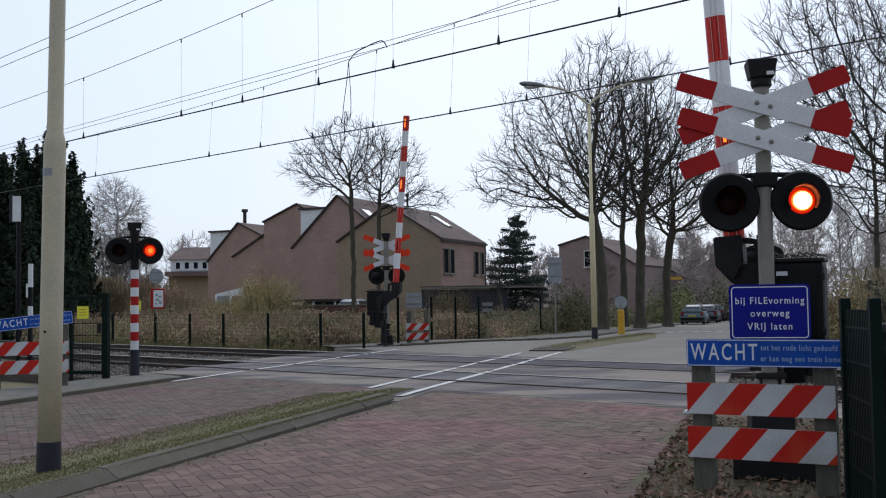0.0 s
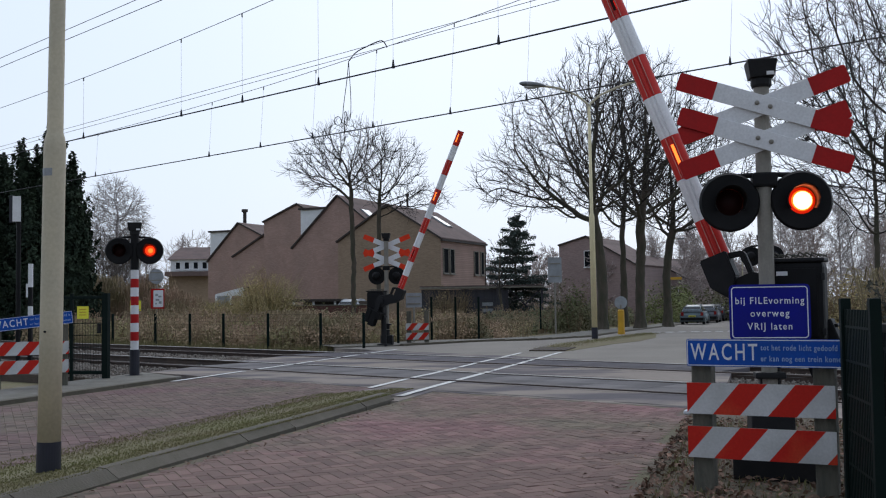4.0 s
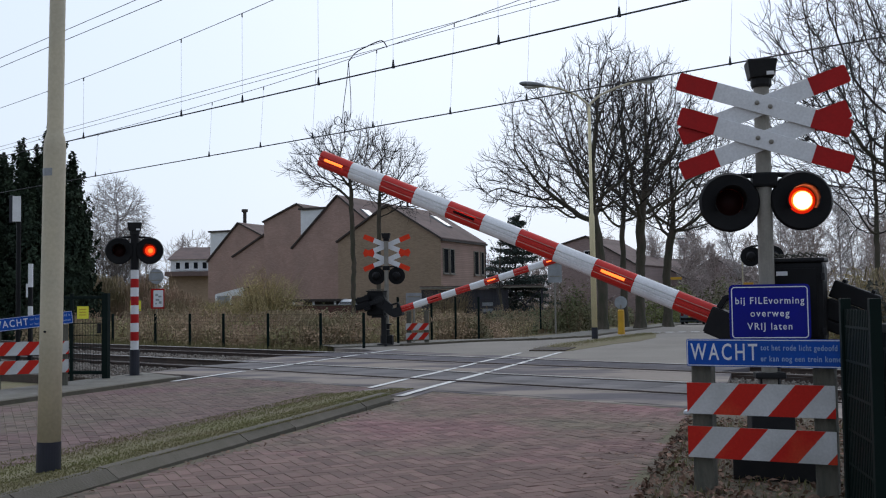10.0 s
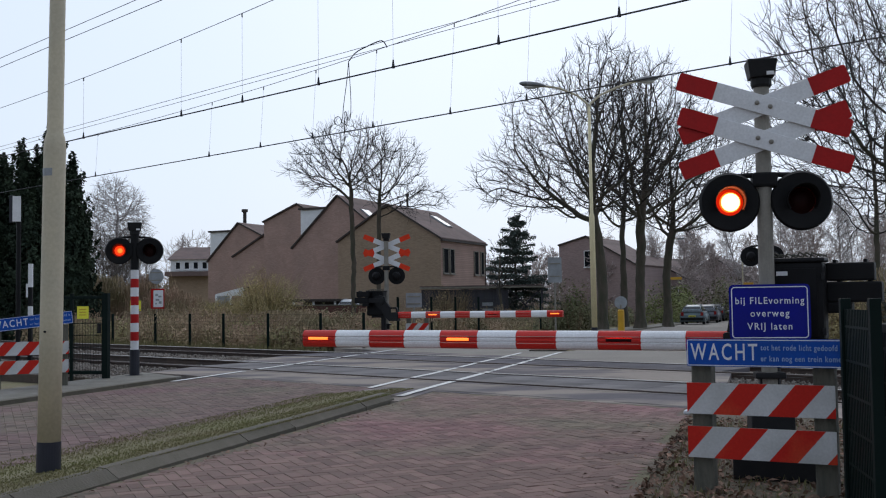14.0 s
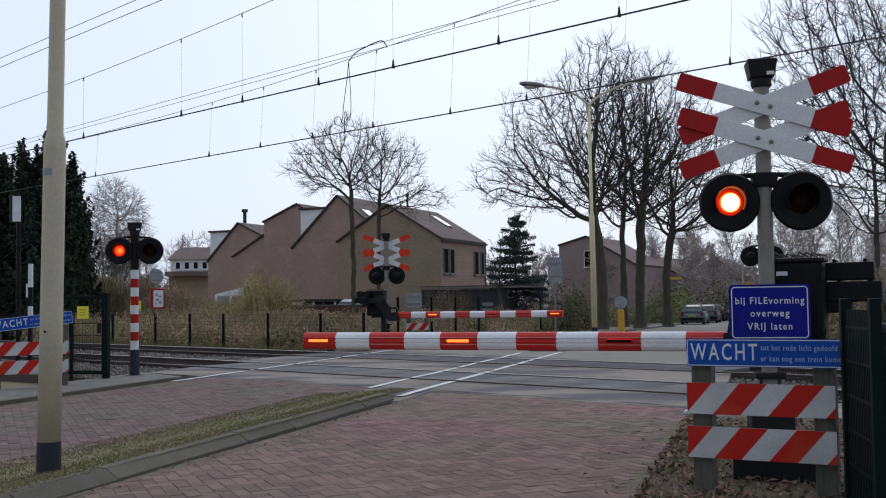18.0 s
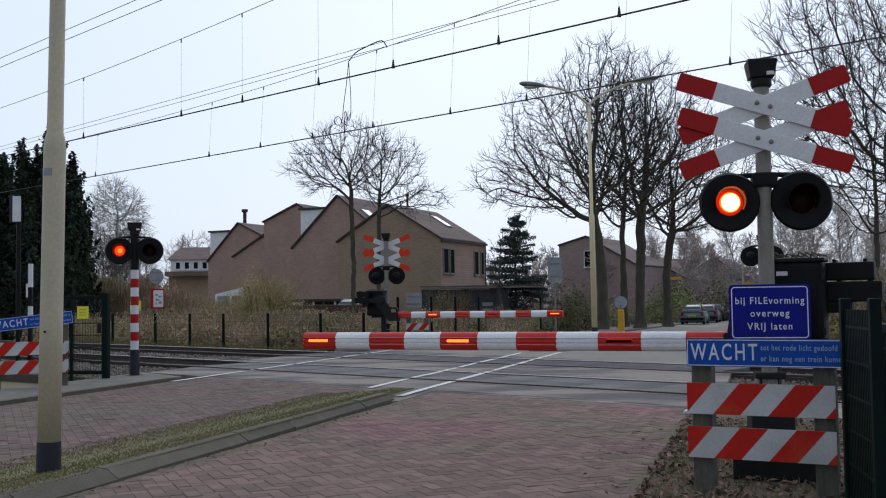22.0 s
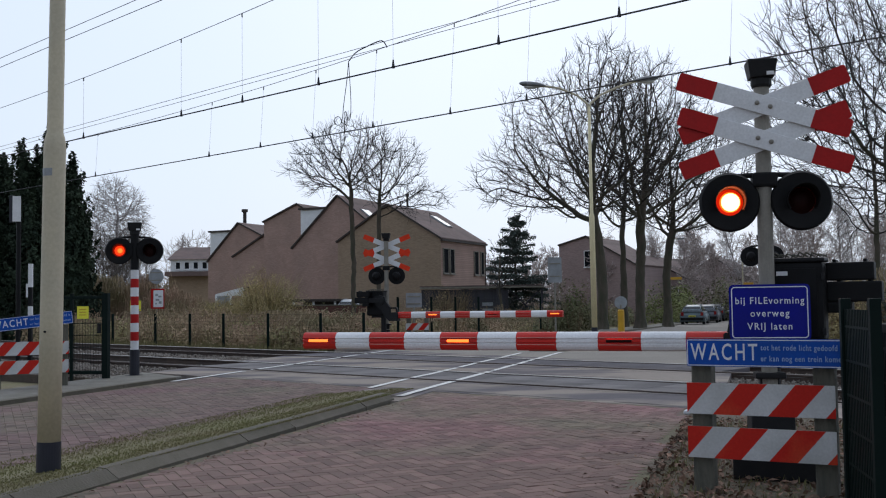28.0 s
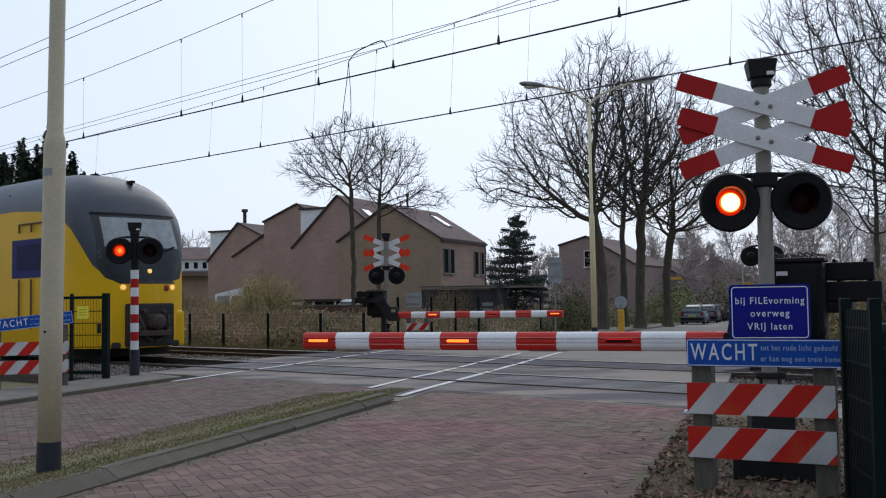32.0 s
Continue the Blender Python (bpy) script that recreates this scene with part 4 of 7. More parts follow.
# ---- mesh fences of green steel rods ----
def rod_panel(root, L, h, z0, m, pitch=0.05, rod=0.0045):
    bm = bmesh.new()
    n = int(L / pitch)
    for k in range(n + 1):
        box(bm, (k * pitch, 0, z0 + h / 2), (rod, rod, h))
    for k in range(int(h / 0.2) + 1):
        box(bm, (L / 2, 0.007, z0 + k * 0.2), (L, 0.008, 0.014))
        box(bm, (L / 2, -0.007, z0 + k * 0.2), (L, 0.008, 0.014))
    bm.transform(m)
    return part("mesh_panel", bm, M_GREEN, root, "dark green welded mesh panel")


def fence_post(root, x, y, h, s=0.06):
    bm = bmesh.new()
    box(bm, (x, y, h / 2 - 0.05), (s, s, h + 0.1), bevel=0.006)
    return part("post", bm, M_GREEN, root, "dark green steel post")


t = thing("mesh_fence", pose(2.385, 6.13, 0, 0, 0, -100), "dark green mesh fence beside the striped boards", "fence")
for x in (0.0, 0.74):
    fence_post(t, x, 0, 1.225)
rod_panel(t, 0.74, 1.1, 0.06, Matrix(), 0.04, 0.02)
t = thing("metal_gate", pose(2.64, 6.35, 0, 0, 0, -102), "dark green metal gate standing open by the verge", "gate")
for x in (0.0, 1.0):
    fence_post(t, x, 0, 1.1, 0.07)
for z in (0.12, 1.05):
    bm = bmesh.new()
    box(bm, (0.5, 0, z), (1.0, 0.045, 0.05), bevel=0.006)
    part("gate_rail", bm, M_GREEN, t)
rod_panel(t, 1.0, 0.9, 0.13, Matrix(), 0.04, 0.02)

t = thing("metal_gate", pose(-6.62, 17.45, 0, 0, 0, -11), "closed dark green metal gate with a yellow notice", "gate")
for x, s in ((0.0, 0.08), (0.35, 0.05), (0.98, 0.1)):
    fence_post(t, x, 0, 1.45, s)
for z in (0.12, 1.38):
    bm = bmesh.new()
    box(bm, (0.49, 0, z), (0.98, 0.045, 0.05), bevel=0.006)
    part("gate_rail", bm, M_GREEN, t)
rod_panel(t, 0.98, 1.2, 0.15, Matrix())
bm = bmesh.new()
box(bm, (0.58, -0.045, 1.13), (0.21, 0.006, 0.21), bevel=0.002)
part("notice", bm, M_YELLOW, t, "yellow notice plate")
bm = bmesh.new()
for k in range(3):
    box(bm, (0.58, -0.05, 1.18 - 0.045 * k), (0.13, 0.003, 0.012))
part("notice_bars", bm, M_BOLLARD, t)
bm = bmesh.new()
box(bm, (0.88, -0.05, 0.86), (0.05, 0.05, 0.16), bevel=0.006)
part("lock", bm, M_DARK, t)


# ---- lamp posts ----
t = thing("lamp_post", pose(-2.845, 7.43, 0, 0, 0.8, 0), "cream painted steel lamp post with a dark foot", "lamp post")
bm = bmesh.new()
lathe(bm, [(0.086, -0.1), (0.084, 0.275)], 28)
part("foot_band", bm, M_NAVY, t, "dark blue foot band")
bm = bmesh.new()
lathe(bm, [(0.0815, 0.275), (0.079, 1.2), (0.0775, 2.385), (0.075, 2.43), (0.069, 2.465), (0.061, 2.49), (0.0575, 2.505), (0.053, 4.5), (0.045, 7.5)], 28)
part("shaft", bm, M_CREAM, t, "cream painted shaft with a stepped joint", smooth=True)
bm = bmesh.new()
arc = [(0.0795 * math.cos(radians(a)), 0.0795 * math.sin(radians(a))) for a in range(170, 281, 10)]
sheet(bm, arc + [(0.97 * x, 0.97 * y) for x, y in arc[::-1]], 0.055, pose(0, 0, 2.235))
part("sticker", bm, M_SIGNBACK, t, "faded grey sticker")
bm = bmesh.new()
cyl(bm, (-0.015, -0.078, 1.06), (-0.015, -0.086, 1.06), 0.009, seg=8)
part("bolt", bm, M_DARK, t)
bm = bmesh.new()
tube(bm, [(0, 0, 7.5), (0, 0.1, 7.9), (0, 0.6, 8.1), (0, 1.3, 8.15)], 0.035, 8)
part("arm", bm, M_CREAM, t)

t = thing("street_lamp", pose(5.0, 34.24, -0.08, 0, -0.3, 0) @ Matrix.Scale(1.064, 4), "cream street lamp with two arms and grey lanterns", "street lamp")
bm = bmesh.new()
lathe(bm, [(0.1, -0.1), (0.1, 0.36)], 20)
part("foot_band", bm, M_NAVY, t, "dark foot band")
bm = bmesh.new()
lathe(bm, [(0.091, 0.36), (0.087, 3.82), (0.075, 3.87), (0.055, 3.93), (0.045, 7.3)], 20)
part("shaft", bm, M_POLE, t, "cream shaft", smooth=True)
for sx, lx, lz in ((-1, 1.5, 8.0), (1, 1.55, 8.1)):
    bm = bmesh.new()
    tube(bm, [(0, 0, 7.2), (sx * 0.05, 0, 7.4), (sx * 0.35, 0, 7.66), (sx * 0.9, 0, 7.9), (sx * lx, 0, lz)], 0.035, 8)
    arm = part("arm", bm, M_CREAM, t, "curved cream arm")
    bm = bmesh.new()
    bmesh.ops.create_uvsphere(bm, u_segments=14, v_segments=8, radius=1, matrix=pose(sx * (lx + 0.25), 0, lz + 0.03, 0, -sx * 8, 0) @ Matrix.Diagonal((0.45, 0.14, 0.1, 1)))
    for v in bm.verts:
        v.co.z = max(v.co.z, lz - 0.03 + 0.0)
    part("lantern", bm, M_LAMPGREY, arm, "grey lantern", smooth=True)
    bm = bmesh.new()
    bmesh.ops.create_uvsphere(bm, u_segments=12, v_segments=6, radius=1, matrix=pose(sx * (lx + 0.3), 0, lz - 0.03) @ Matrix.Diagonal((0.25, 0.1, 0.07, 1)))
    part("bowl", bm, M_LENS, arm, "pale lantern bowl", smooth=True)

# ---- bollard and signs ----
t = thing("traffic_bollard", pose(7.13, 41.49, -0.16) @ Matrix.Scale(1.15, 4), "yellow bollard with a round sign seen from behind", "bollard")
bm = bmesh.new()
lathe(bm, [(0.13, -0.06), (0.13, 0.06), (0.12, 0.07), (0.115, 0.8), (0.08, 0.84)], 18)
part("body", bm, M_BOLLARD, t, "yellow body")
bm = bmesh.new()
lathe(bm, [(0.22, -0.012), (0.225, 0.0), (0.22, 0.012)], 26, pose(0, 0, 1.08, 90, 0, 0))
part("sign_disc", bm, M_SIGNBACK, t, "grey back of a round sign")
bm = bmesh.new()
cyl(bm, (0, 0.0, 0.8), (0, 0.0, 1.0), 0.03, seg=8)
part("neck", bm, M_GREYPOST, t)


def sign_pole(place, label, pole_h, kind, size):
    t = thing("traffic_sign", place, label, "sign", "signs seen from behind")
    bm = bmesh.new()
    cyl(bm, (0, 0.03, -0.1), (0, 0.03, pole_h), 0.032, seg=10)
    part("pole", bm, M_GREYPOST, t, "grey pole")
    bm = bmesh.new()
    if kind == "disc":
        lathe(bm, [(size[0] / 2 - 0.01, -0.008), (size[0] / 2, 0), (size[0] / 2 - 0.01, 0.008)], 26, pose(0, -0.02, pole_h - size[0] / 2, 90, 0, 0))
    else:
        sheet(bm, rounded(size[0], size[1], 0.03), 0.012, pose(0, -0.01, pole_h - size[1] / 2, 90, 0, 0))
    part("plate", bm, M_SIGNBACK, t, "grey sign back")
    for k in (-0.25, 0.25):
        bm = bmesh.new()
        box(bm, (0, -0.02, pole_h - size[1] / 2 + k * size[1]), (size[0] * 0.8, 0.02, 0.035))
        part("clamp", bm, M_GREYPOST, t)
    return t


sign_pole(pose(4.53, 41.81, -0.12) @ Matrix.Scale(1.12, 4), "grey rectangular sign back on a pole by the footpath", 2.75, "rect", (0.5, 0.92))
sign_pole(pose(-0.9, 31.0, 0.0), "two grey boards on a frame behind the striped boards", 1.5, "rect", (0.48, 0.44))
rs = sign_pole(pose(-10.6, 38.0, -0.05), "grey round sign back on a pole by the railway", 2.62, "disc", (0.56, 0.56))
bm = bmesh.new()
sheet(bm, rounded(0.5, 0.74, 0.03), 0.012, pose(0.05, -0.03, 1.52, 90, 0, 0))
board = part("board", bm, M_RED, rs, "red bordered notice board")
bm = bmesh.new()
sheet(bm, rounded(0.36, 0.62, 0.02), 0.006, pose(0.08, -0.037, 1.52, 90, 0, 0))
part("notice", bm, M_SIGNWHITE, board, "white notice")
for bx, bz, bw, bh in ((0.02, 1.66, 0.1, 0.08), (0.14, 1.6, 0.12, 0.06), (0.05, 1.48, 0.14, 0.07), (0.15, 1.38, 0.1, 0.09), (0.0, 1.34, 0.06, 0.06)):
    bm = bmesh.new()
    box(bm, (bx, -0.046, bz), (bw, 0.004, bh))
    part("notice_bar", bm, M_SIGNBACK, board)

t = thing("yellow_sign", pose(-10.7, 35.8, -0.2), "small yellow plate on a thin post by the railway", "sign")
bm = bmesh.new()
cyl(bm, (0, 0, 0), (0, 0, 1.6), 0.03, seg=8)
part("pole", bm, M_GREYPOST, t)
bm = bmesh.new()
box(bm, (0, -0.04, 1.42), (0.38, 0.012, 0.36), bevel=0.004)
part("plate", bm, M_YELLOW, t, "yellow plate")

# small railway posts beside the tracks
t = thing("railway_mast", pose(-10.35, 25.0, -0.1), "dark slim mast with a white plate", "mast")
bm = bmesh.new()
cyl(bm, (0.02, 0, 0), (0.02, 0, 3.9), 0.055, seg=10)
part("pole", bm, M_BLACK, t, "dark pole")
bm = bmesh.new()
box(bm, (0.0, -0.08, 3.72), (0.2, 0.02, 0.62), bevel=0.004)
part("plate", bm, M_WHITE, t, "white plate")
bm = bmesh.new()
box(bm, (-0.13, -0.06, 3.72), (0.1, 0.05, 0.66), bevel=0.004)
part("side_plate", bm, M_NAVY, t)
t = thing("marker_post", pose(-9.75, 24.3, -0.1), "black and white banded marker post by the rails", "post")
for z0, z1, m in ((0, 0.95, M_BLACK), (0.95, 1.35, M_WHITE), (1.35, 1.8, M_BLACK), (1.8, 2.35, M_WHITE)):
    bm = bmesh.new()
    box(bm, (0, 0, (z0 + z1) / 2), (0.09, 0.09, z1 - z0), bevel=0.006)
    part("band", bm, m, t, "white band" if m is M_WHITE else "black band")
bm = bmesh.new()
box(bm, (-0.07, -0.02, 1.72), (0.05, 0.04, 0.32), bevel=0.004)
part("side_plate", bm, M_WHITE, t)


# ---- materials of the surroundings ----
def brick_wall_mat(name, a, b, mortar):
    m = make_mat(name, a, 0.9, col2=b, scale=0.6, fine=25, bump=0.2)
    n, l = m.node_tree.nodes, m.node_tree.links
    co = n.new("ShaderNodeTexCoord")
    br = n.new("ShaderNodeTexBrick")
    br.inputs["Scale"].default_value = 1.0
    br.inputs["Brick Width"].default_value, br.inputs["Row Height"].default_value = 0.22, 0.065
    br.inputs["Mortar Size"].default_value = 0.008
    br.inputs["Color1"].default_value, br.inputs["Color2"].default_value, br.inputs["Mortar"].default_value = (1, 1, 1, 1), (0.8, 0.78, 0.76, 1), (*mortar, 1)
    mp = n.new("ShaderNodeMapping")
    mp.inputs["Rotation"].default_value = (radians(90), 0, 0)
    l.new(co.outputs["Object"], mp.inputs["Vector"])
    l.new(mp.outputs["Vector"], br.inputs["Vector"])
    mul = n.new("ShaderNodeMix")
    mul.data_type, mul.blend_type = "RGBA", "MULTIPLY"
    mul.inputs["Factor"].default_value = 1
    hsv = [x for x in n if x.type == "HUE_SAT"][0]
    l.new(hsv.outputs["Color"], mul.inputs["A"])
    l.new(br.outputs["Color"], mul.inputs["B"])
    l.new(mul.outputs["Result"], n["Principled BSDF"].inputs["Base Color"])
    return m


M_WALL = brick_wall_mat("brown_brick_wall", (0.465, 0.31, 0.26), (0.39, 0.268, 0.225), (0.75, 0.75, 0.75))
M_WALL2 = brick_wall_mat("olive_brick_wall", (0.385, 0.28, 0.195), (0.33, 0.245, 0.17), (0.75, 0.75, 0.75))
# greyer brick for the far houses, with distance haze in its colour
M_FARWALL = brick_wall_mat("hazed_far_brick", (0.36, 0.265, 0.25), (0.31, 0.235, 0.225), (0.8, 0.8, 0.8))
M_REDWALL = brick_wall_mat("red_garden_wall", (0.14, 0.06, 0.05), (0.1, 0.05, 0.042), (0.75, 0.75, 0.75))
M_ROOF = make_mat("roof_tile", (0.165, 0.112, 0.1), 0.9, col2=(0.12, 0.086, 0.08), scale=1.2, fine=12, bump=0.5, per=0.12)
M_ROOFDARK = make_mat("dark_fascia", (0.05, 0.038, 0.033), 0.7)
M_WHITEWOOD = make_mat("white_painted_wood", (0.8, 0.81, 0.82), 0.6, col2=(0.72, 0.73, 0.74), scale=3)
M_PANE = make_mat("window_pane", (0.016, 0.018, 0.021), 0.5, bump=0, spec=0.01)
# pale blue-grey base stands for sky glare on the roof panes
M_SKYLIGHT = make_mat("skylight_pane", (0.3, 0.33, 0.36), 0.05, bump=0, spec=1.0)
M_SHED = make_mat("dark_shed_boards", (0.045, 0.044, 0.058), 0.8, col2=(0.055, 0.053, 0.062), scale=3, bump=0.3, per=0.15)
M_BARK = make_mat("bark", (0.095, 0.075, 0.058), 0.95, col2=(0.056, 0.056, 0.036), scale=2.5, fine=18, bump=0.8, stretch=(2, 2, 0.5))
M_TWIG = make_mat("twigs", (0.036, 0.03, 0.028), 0.95, bump=0, island=0.2)
# pale birch twigs, lightened further to carry haze on the far birches
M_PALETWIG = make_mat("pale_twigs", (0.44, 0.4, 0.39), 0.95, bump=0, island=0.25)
M_SCRUB = make_mat("scrub_twigs", (0.15, 0.125, 0.11), 0.95, bump=0, island=0.3)
# pale tone: the haze of distance is put into the twig colour
M_HAZETWIG = make_mat("hazed_far_twigs", (0.45, 0.38, 0.355), 0.95, bump=0, island=0.3)
M_CONIFER = make_mat("conifer_needles", (0.042, 0.06, 0.036), 0.85, col2=(0.026, 0.04, 0.027), scale=1.2, bump=0, island=0.45, spec=0.15)
M_SPRUCE = make_mat("spruce_needles", (0.1, 0.125, 0.11), 0.95, col2=(0.068, 0.09, 0.078), scale=1.2, bump=0, island=0.4)
M_BRAMBLE = make_mat("bramble_leaves", (0.26, 0.23, 0.105), 0.9, col2=(0.39, 0.275, 0.175), scale=0.35, bump=0, island=0.22, lo=0.42, hi=0.58)
M_BRAMTWIG = make_mat("bramble_stems", (0.36, 0.24, 0.165), 0.9, col2=(0.22, 0.185, 0.1), scale=0.45, bump=0, island=0.3)
M_SHRUB = make_mat("evergreen_leaves", (0.14, 0.155, 0.07), 0.9, col2=(0.17, 0.145, 0.085), scale=0.8, bump=0, island=0.4)
M_HEDGE = make_mat("dark_hedge_leaves", (0.03, 0.036, 0.018), 0.8, col2=(0.04, 0.034, 0.022), scale=0.5, bump=0, island=0.4)
M_LIME = make_mat("yellow_green_leaves", (0.22, 0.24, 0.085), 0.8, bump=0, island=0.35)
M_TAN = make_mat("tan_shrub", (0.4, 0.31, 0.15), 0.9, col2=(0.3, 0.26, 0.12), scale=0.6, bump=0, island=0.4)
M_DEADLEAF = make_mat("dead_leaves", (0.22, 0.125, 0.085), 0.9, col2=(0.13, 0.085, 0.06), scale=3, bump=0, island=0.5)
M_GRASS = make_mat("grass_blades", (0.165, 0.165, 0.058), 0.9, col2=(0.2, 0.165, 0.085), scale=1.2, bump=0, island=0.22)

# ---- overhead line ----
def wire(name, n, z_at, d0, d1, r, material, label, steps=60):
    bm = bmesh.new()
    pts = []
    for k in range(steps + 1):
        d = d0 + (d1 - d0) * (k / steps) ** 1.6
        pts.append(on_track(n, d, z_at(d)))
    tube(bm, pts, r, 6)
    return tagged(part(name, bm, material), label, "wire", "overhead wires")


wire("contact_wire", 12.65, lambda d: 5.33, -8, 140, 0.0135, M_WIRE, "black contact wire over the near track")
wire("contact_wire", 16.6, lambda d: 5.31, -8, 140, 0.0135, M_WIRE, "black contact wire over the far track")
sag_b = lambda d: 6.62 + 0.0021 * (32 - d) * abs(32 - d)
sag_a = lambda d: 6.62 + 0.0021 * (32.5 - d) * abs(32.5 - d)
wire("messenger_wire", 16.6, lambda d: sag_b(d) if d > -3 else sag_b(-3), -3, 31.9, 0.0075, M_WIRETHIN, "thin grey messenger wire over the far track")
wire("messenger_wire", 12.65, sag_a, -3, 32.4, 0.0075, M_WIRETHIN, "thin grey messenger wire over the near track")
for k, dz in enumerate((0.12, 0.26)):
    wire("feeder_wire", 16.6 + 0.03 * k, lambda d, q=dz: 7.0 + q + 0.0145 * (16.8 - d), -3, 60, 0.007, M_WIRETHIN, "thin grey feeder wire beside the messenger wire")
for k, z in enumerate((8.0, 8.25)):
    wire("feeder_wire", 12.65, lambda d, q=z: q + 0.028 * (20.5 - d), 2, 60, 0.009, M_WIRETHIN, "thin grey feeder wire high over the near track")


def dropper(n, d, z0, z1, lean=0.0):
    t = thing("dropper", Matrix.Translation(on_track(n, d, z0)), "thin dropper wire with a dark clamp", "wire", "overhead droppers")
    bm = bmesh.new()
    cyl(bm, (0, 0, 0), T_D * lean + Vector((0, 0, z1 - z0)), 0.003, seg=5)
    part("dropper_wire", bm, M_DROPPER, t)
    bm = bmesh.new()
    cyl(bm, (0, 0, -0.02), (0, 0, 0.13), 0.03, 0.012, seg=8)
    part("clamp", bm, M_WIRE, t, "dark clamp")
    bm = bmesh.new()
    cyl(bm, T_D * lean + Vector((0, 0, z1 - z0 - 0.08)), T_D * lean + Vector((0, 0, z1 - z0)), 0.014, seg=6)
    part("upper_clamp", bm, M_WIRE, t)


for d in (29.59, 23.55, 21.29, 19.23, 17.09, 14.68, 12.6, 10.3, 8.14, 6.0, 4.0):
    dropper(16.6, d, 5.31, sag_b(d - 0.15), -0.15)
for d in (23.12, 18.96, 16.8, 14.47, 12.5, 10.14, 7.9, 6.0):
    dropper(12.65, d, 5.33, sag_a(d))

# a loose cable end hanging from the far messenger wire
t = thing("hanging_cable", Matrix.Translation(on_track(16.6, 17.9, 5.4)), "loose dark cable hanging in loops from the wires", "cable")


def smooth_path(pts, n=5):
    out = []
    for i in range(len(pts) - 1):
        p = [Vector(pts[max(0, min(len(pts) - 1, i + k))]) for k in (-1, 0, 1, 2)]
        for k in range(n):
            q = k / n
            out.append(0.5 * ((2 * p[1]) + (p[2] - p[0]) * q + (2 * p[0] - 5 * p[1] + 4 * p[2] - p[3]) * q * q + (3 * p[1] - p[0] - 3 * p[2] + p[3]) * q ** 3))
    return out + [Vector(pts[-1])]


def hang(pts):
    return [T_D * (d - 17.9) + Vector((0, 0, z - 5.4)) for d, z in pts]


bm = bmesh.new()
tube(bm, smooth_path(hang([(16.6, 7.1), (16.7, 7.24), (16.85, 7.29), (17.25, 7.24), (17.64, 7.16), (17.88, 7.0)])), 0.014, 6)
part("jumper", bm, M_WIRE, t)
bm = bmesh.new()
tube(bm, smooth_path(hang([(17.9, 7.0), (17.96, 6.58), (18.08, 6.0), (18.14, 5.64), (18.24, 5.5), (18.4, 5.55), (18.4, 5.68), (18.25, 5.7), (18.15, 5.55)])), 0.009, 5)
part("loop", bm, M_WIRE, t)
bm = bmesh.new()
tube(bm, smooth_path(hang([(17.9, 7.0), (17.86, 6.5), (17.83, 6.0), (17.86, 5.62), (17.95, 5.6), (18.0, 5.78), (18.07, 5.74), (18.06, 5.32)])), 0.009, 5)
part("loop", bm, M_WIRE, t)


# ---- bare trees ----
def frusta(segs, sides):
    """Tapered bars for a list of (p, q, r, s), as vertices and faces."""
    vs, fs = [], []
    for p, q, r, s in segs:
        d = q - p
        if d.length < 1e-5:
            continue
        d.normalize()
        a = d.cross(Vector((0.3, 0.2, 0.93)) if abs(d.z) < 0.95 else Vector((1, 0, 0))).normalized()
        b = d.cross(a)
        n0 = len(vs)
        for c, rr in ((p, r), (q, s)):
            for k in range(sides):
                w = 2 * math.pi * k / sides
                vs.append(tuple(c + (a * math.cos(w) + b * math.sin(w)) * rr))
        for k in range(sides):
            fs.append((n0 + k, n0 + (k + 1) % sides, n0 + sides + (k + 1) % sides, n0 + sides + k))
    return vs, fs


def grow(rnd, p, d, length, r, depth, spec, thick, thin):
    """One limb: a wandering line that carries smaller limbs."""
    n = spec["steps"][depth]
    pts, rr = [p], [r]
    end = r * spec["taper"]
    for k in range(n):
        d = (d + Vector((rnd.gauss(0, 1), rnd.gauss(0, 1), rnd.gauss(0, 1))) * spec["wander"][depth] + Vector((0, 0, spec["up"][depth]))).normalized()
        p = p + d * length / n
        pts.append(p)
        rr.append(r + (end - r) * (k + 1) / n)
    out = thick if depth <= spec["trunk_depth"] else thin
    for i in range(n):
        out.append((pts[i], pts[i + 1], rr[i], rr[i + 1]))
    if depth + 1 >= len(spec["steps"]):
        return
    kids = spec["kids"][depth]
    for k in range(kids):
        f = spec["bare"][depth] + (1 - spec["bare"][depth]) * (k + rnd.random()) / kids
        i = min(int(f * n), n - 1)
        q = pts[i].lerp(pts[i + 1], f * n - i)
        base = (pts[i + 1] - pts[i]).normalized()
        side = base.cross(Vector((rnd.gauss(0, 1), rnd.gauss(0, 1), rnd.gauss(0, 1)))).normalized()
        lo, hi = spec["angle"][depth]
        ang = radians(rnd.uniform(lo, hi))
        if depth == 0:
            # main limbs stand evenly round the trunk, the lower ones lie flatter
            w = 2.4 * k + rnd.uniform(-0.4, 0.4)
            side = Vector((math.cos(w), math.sin(w), 0))
            ang = radians(hi + (lo - hi) * (k + rnd.random()) / kids)
        nd = base * math.cos(ang) + side * math.sin(ang)
        ln = length * spec["ratio"][depth] * rnd.uniform(0.7, 1.15) * (1.15 - 0.5 * f)
        rad = max((rr[i] + (rr[i + 1] - rr[i]) * (f * n - i)) * rnd.uniform(0.45, 0.68), spec["least"])
        grow(rnd, q, nd, ln, rad, depth + 1, spec, thick, thin)


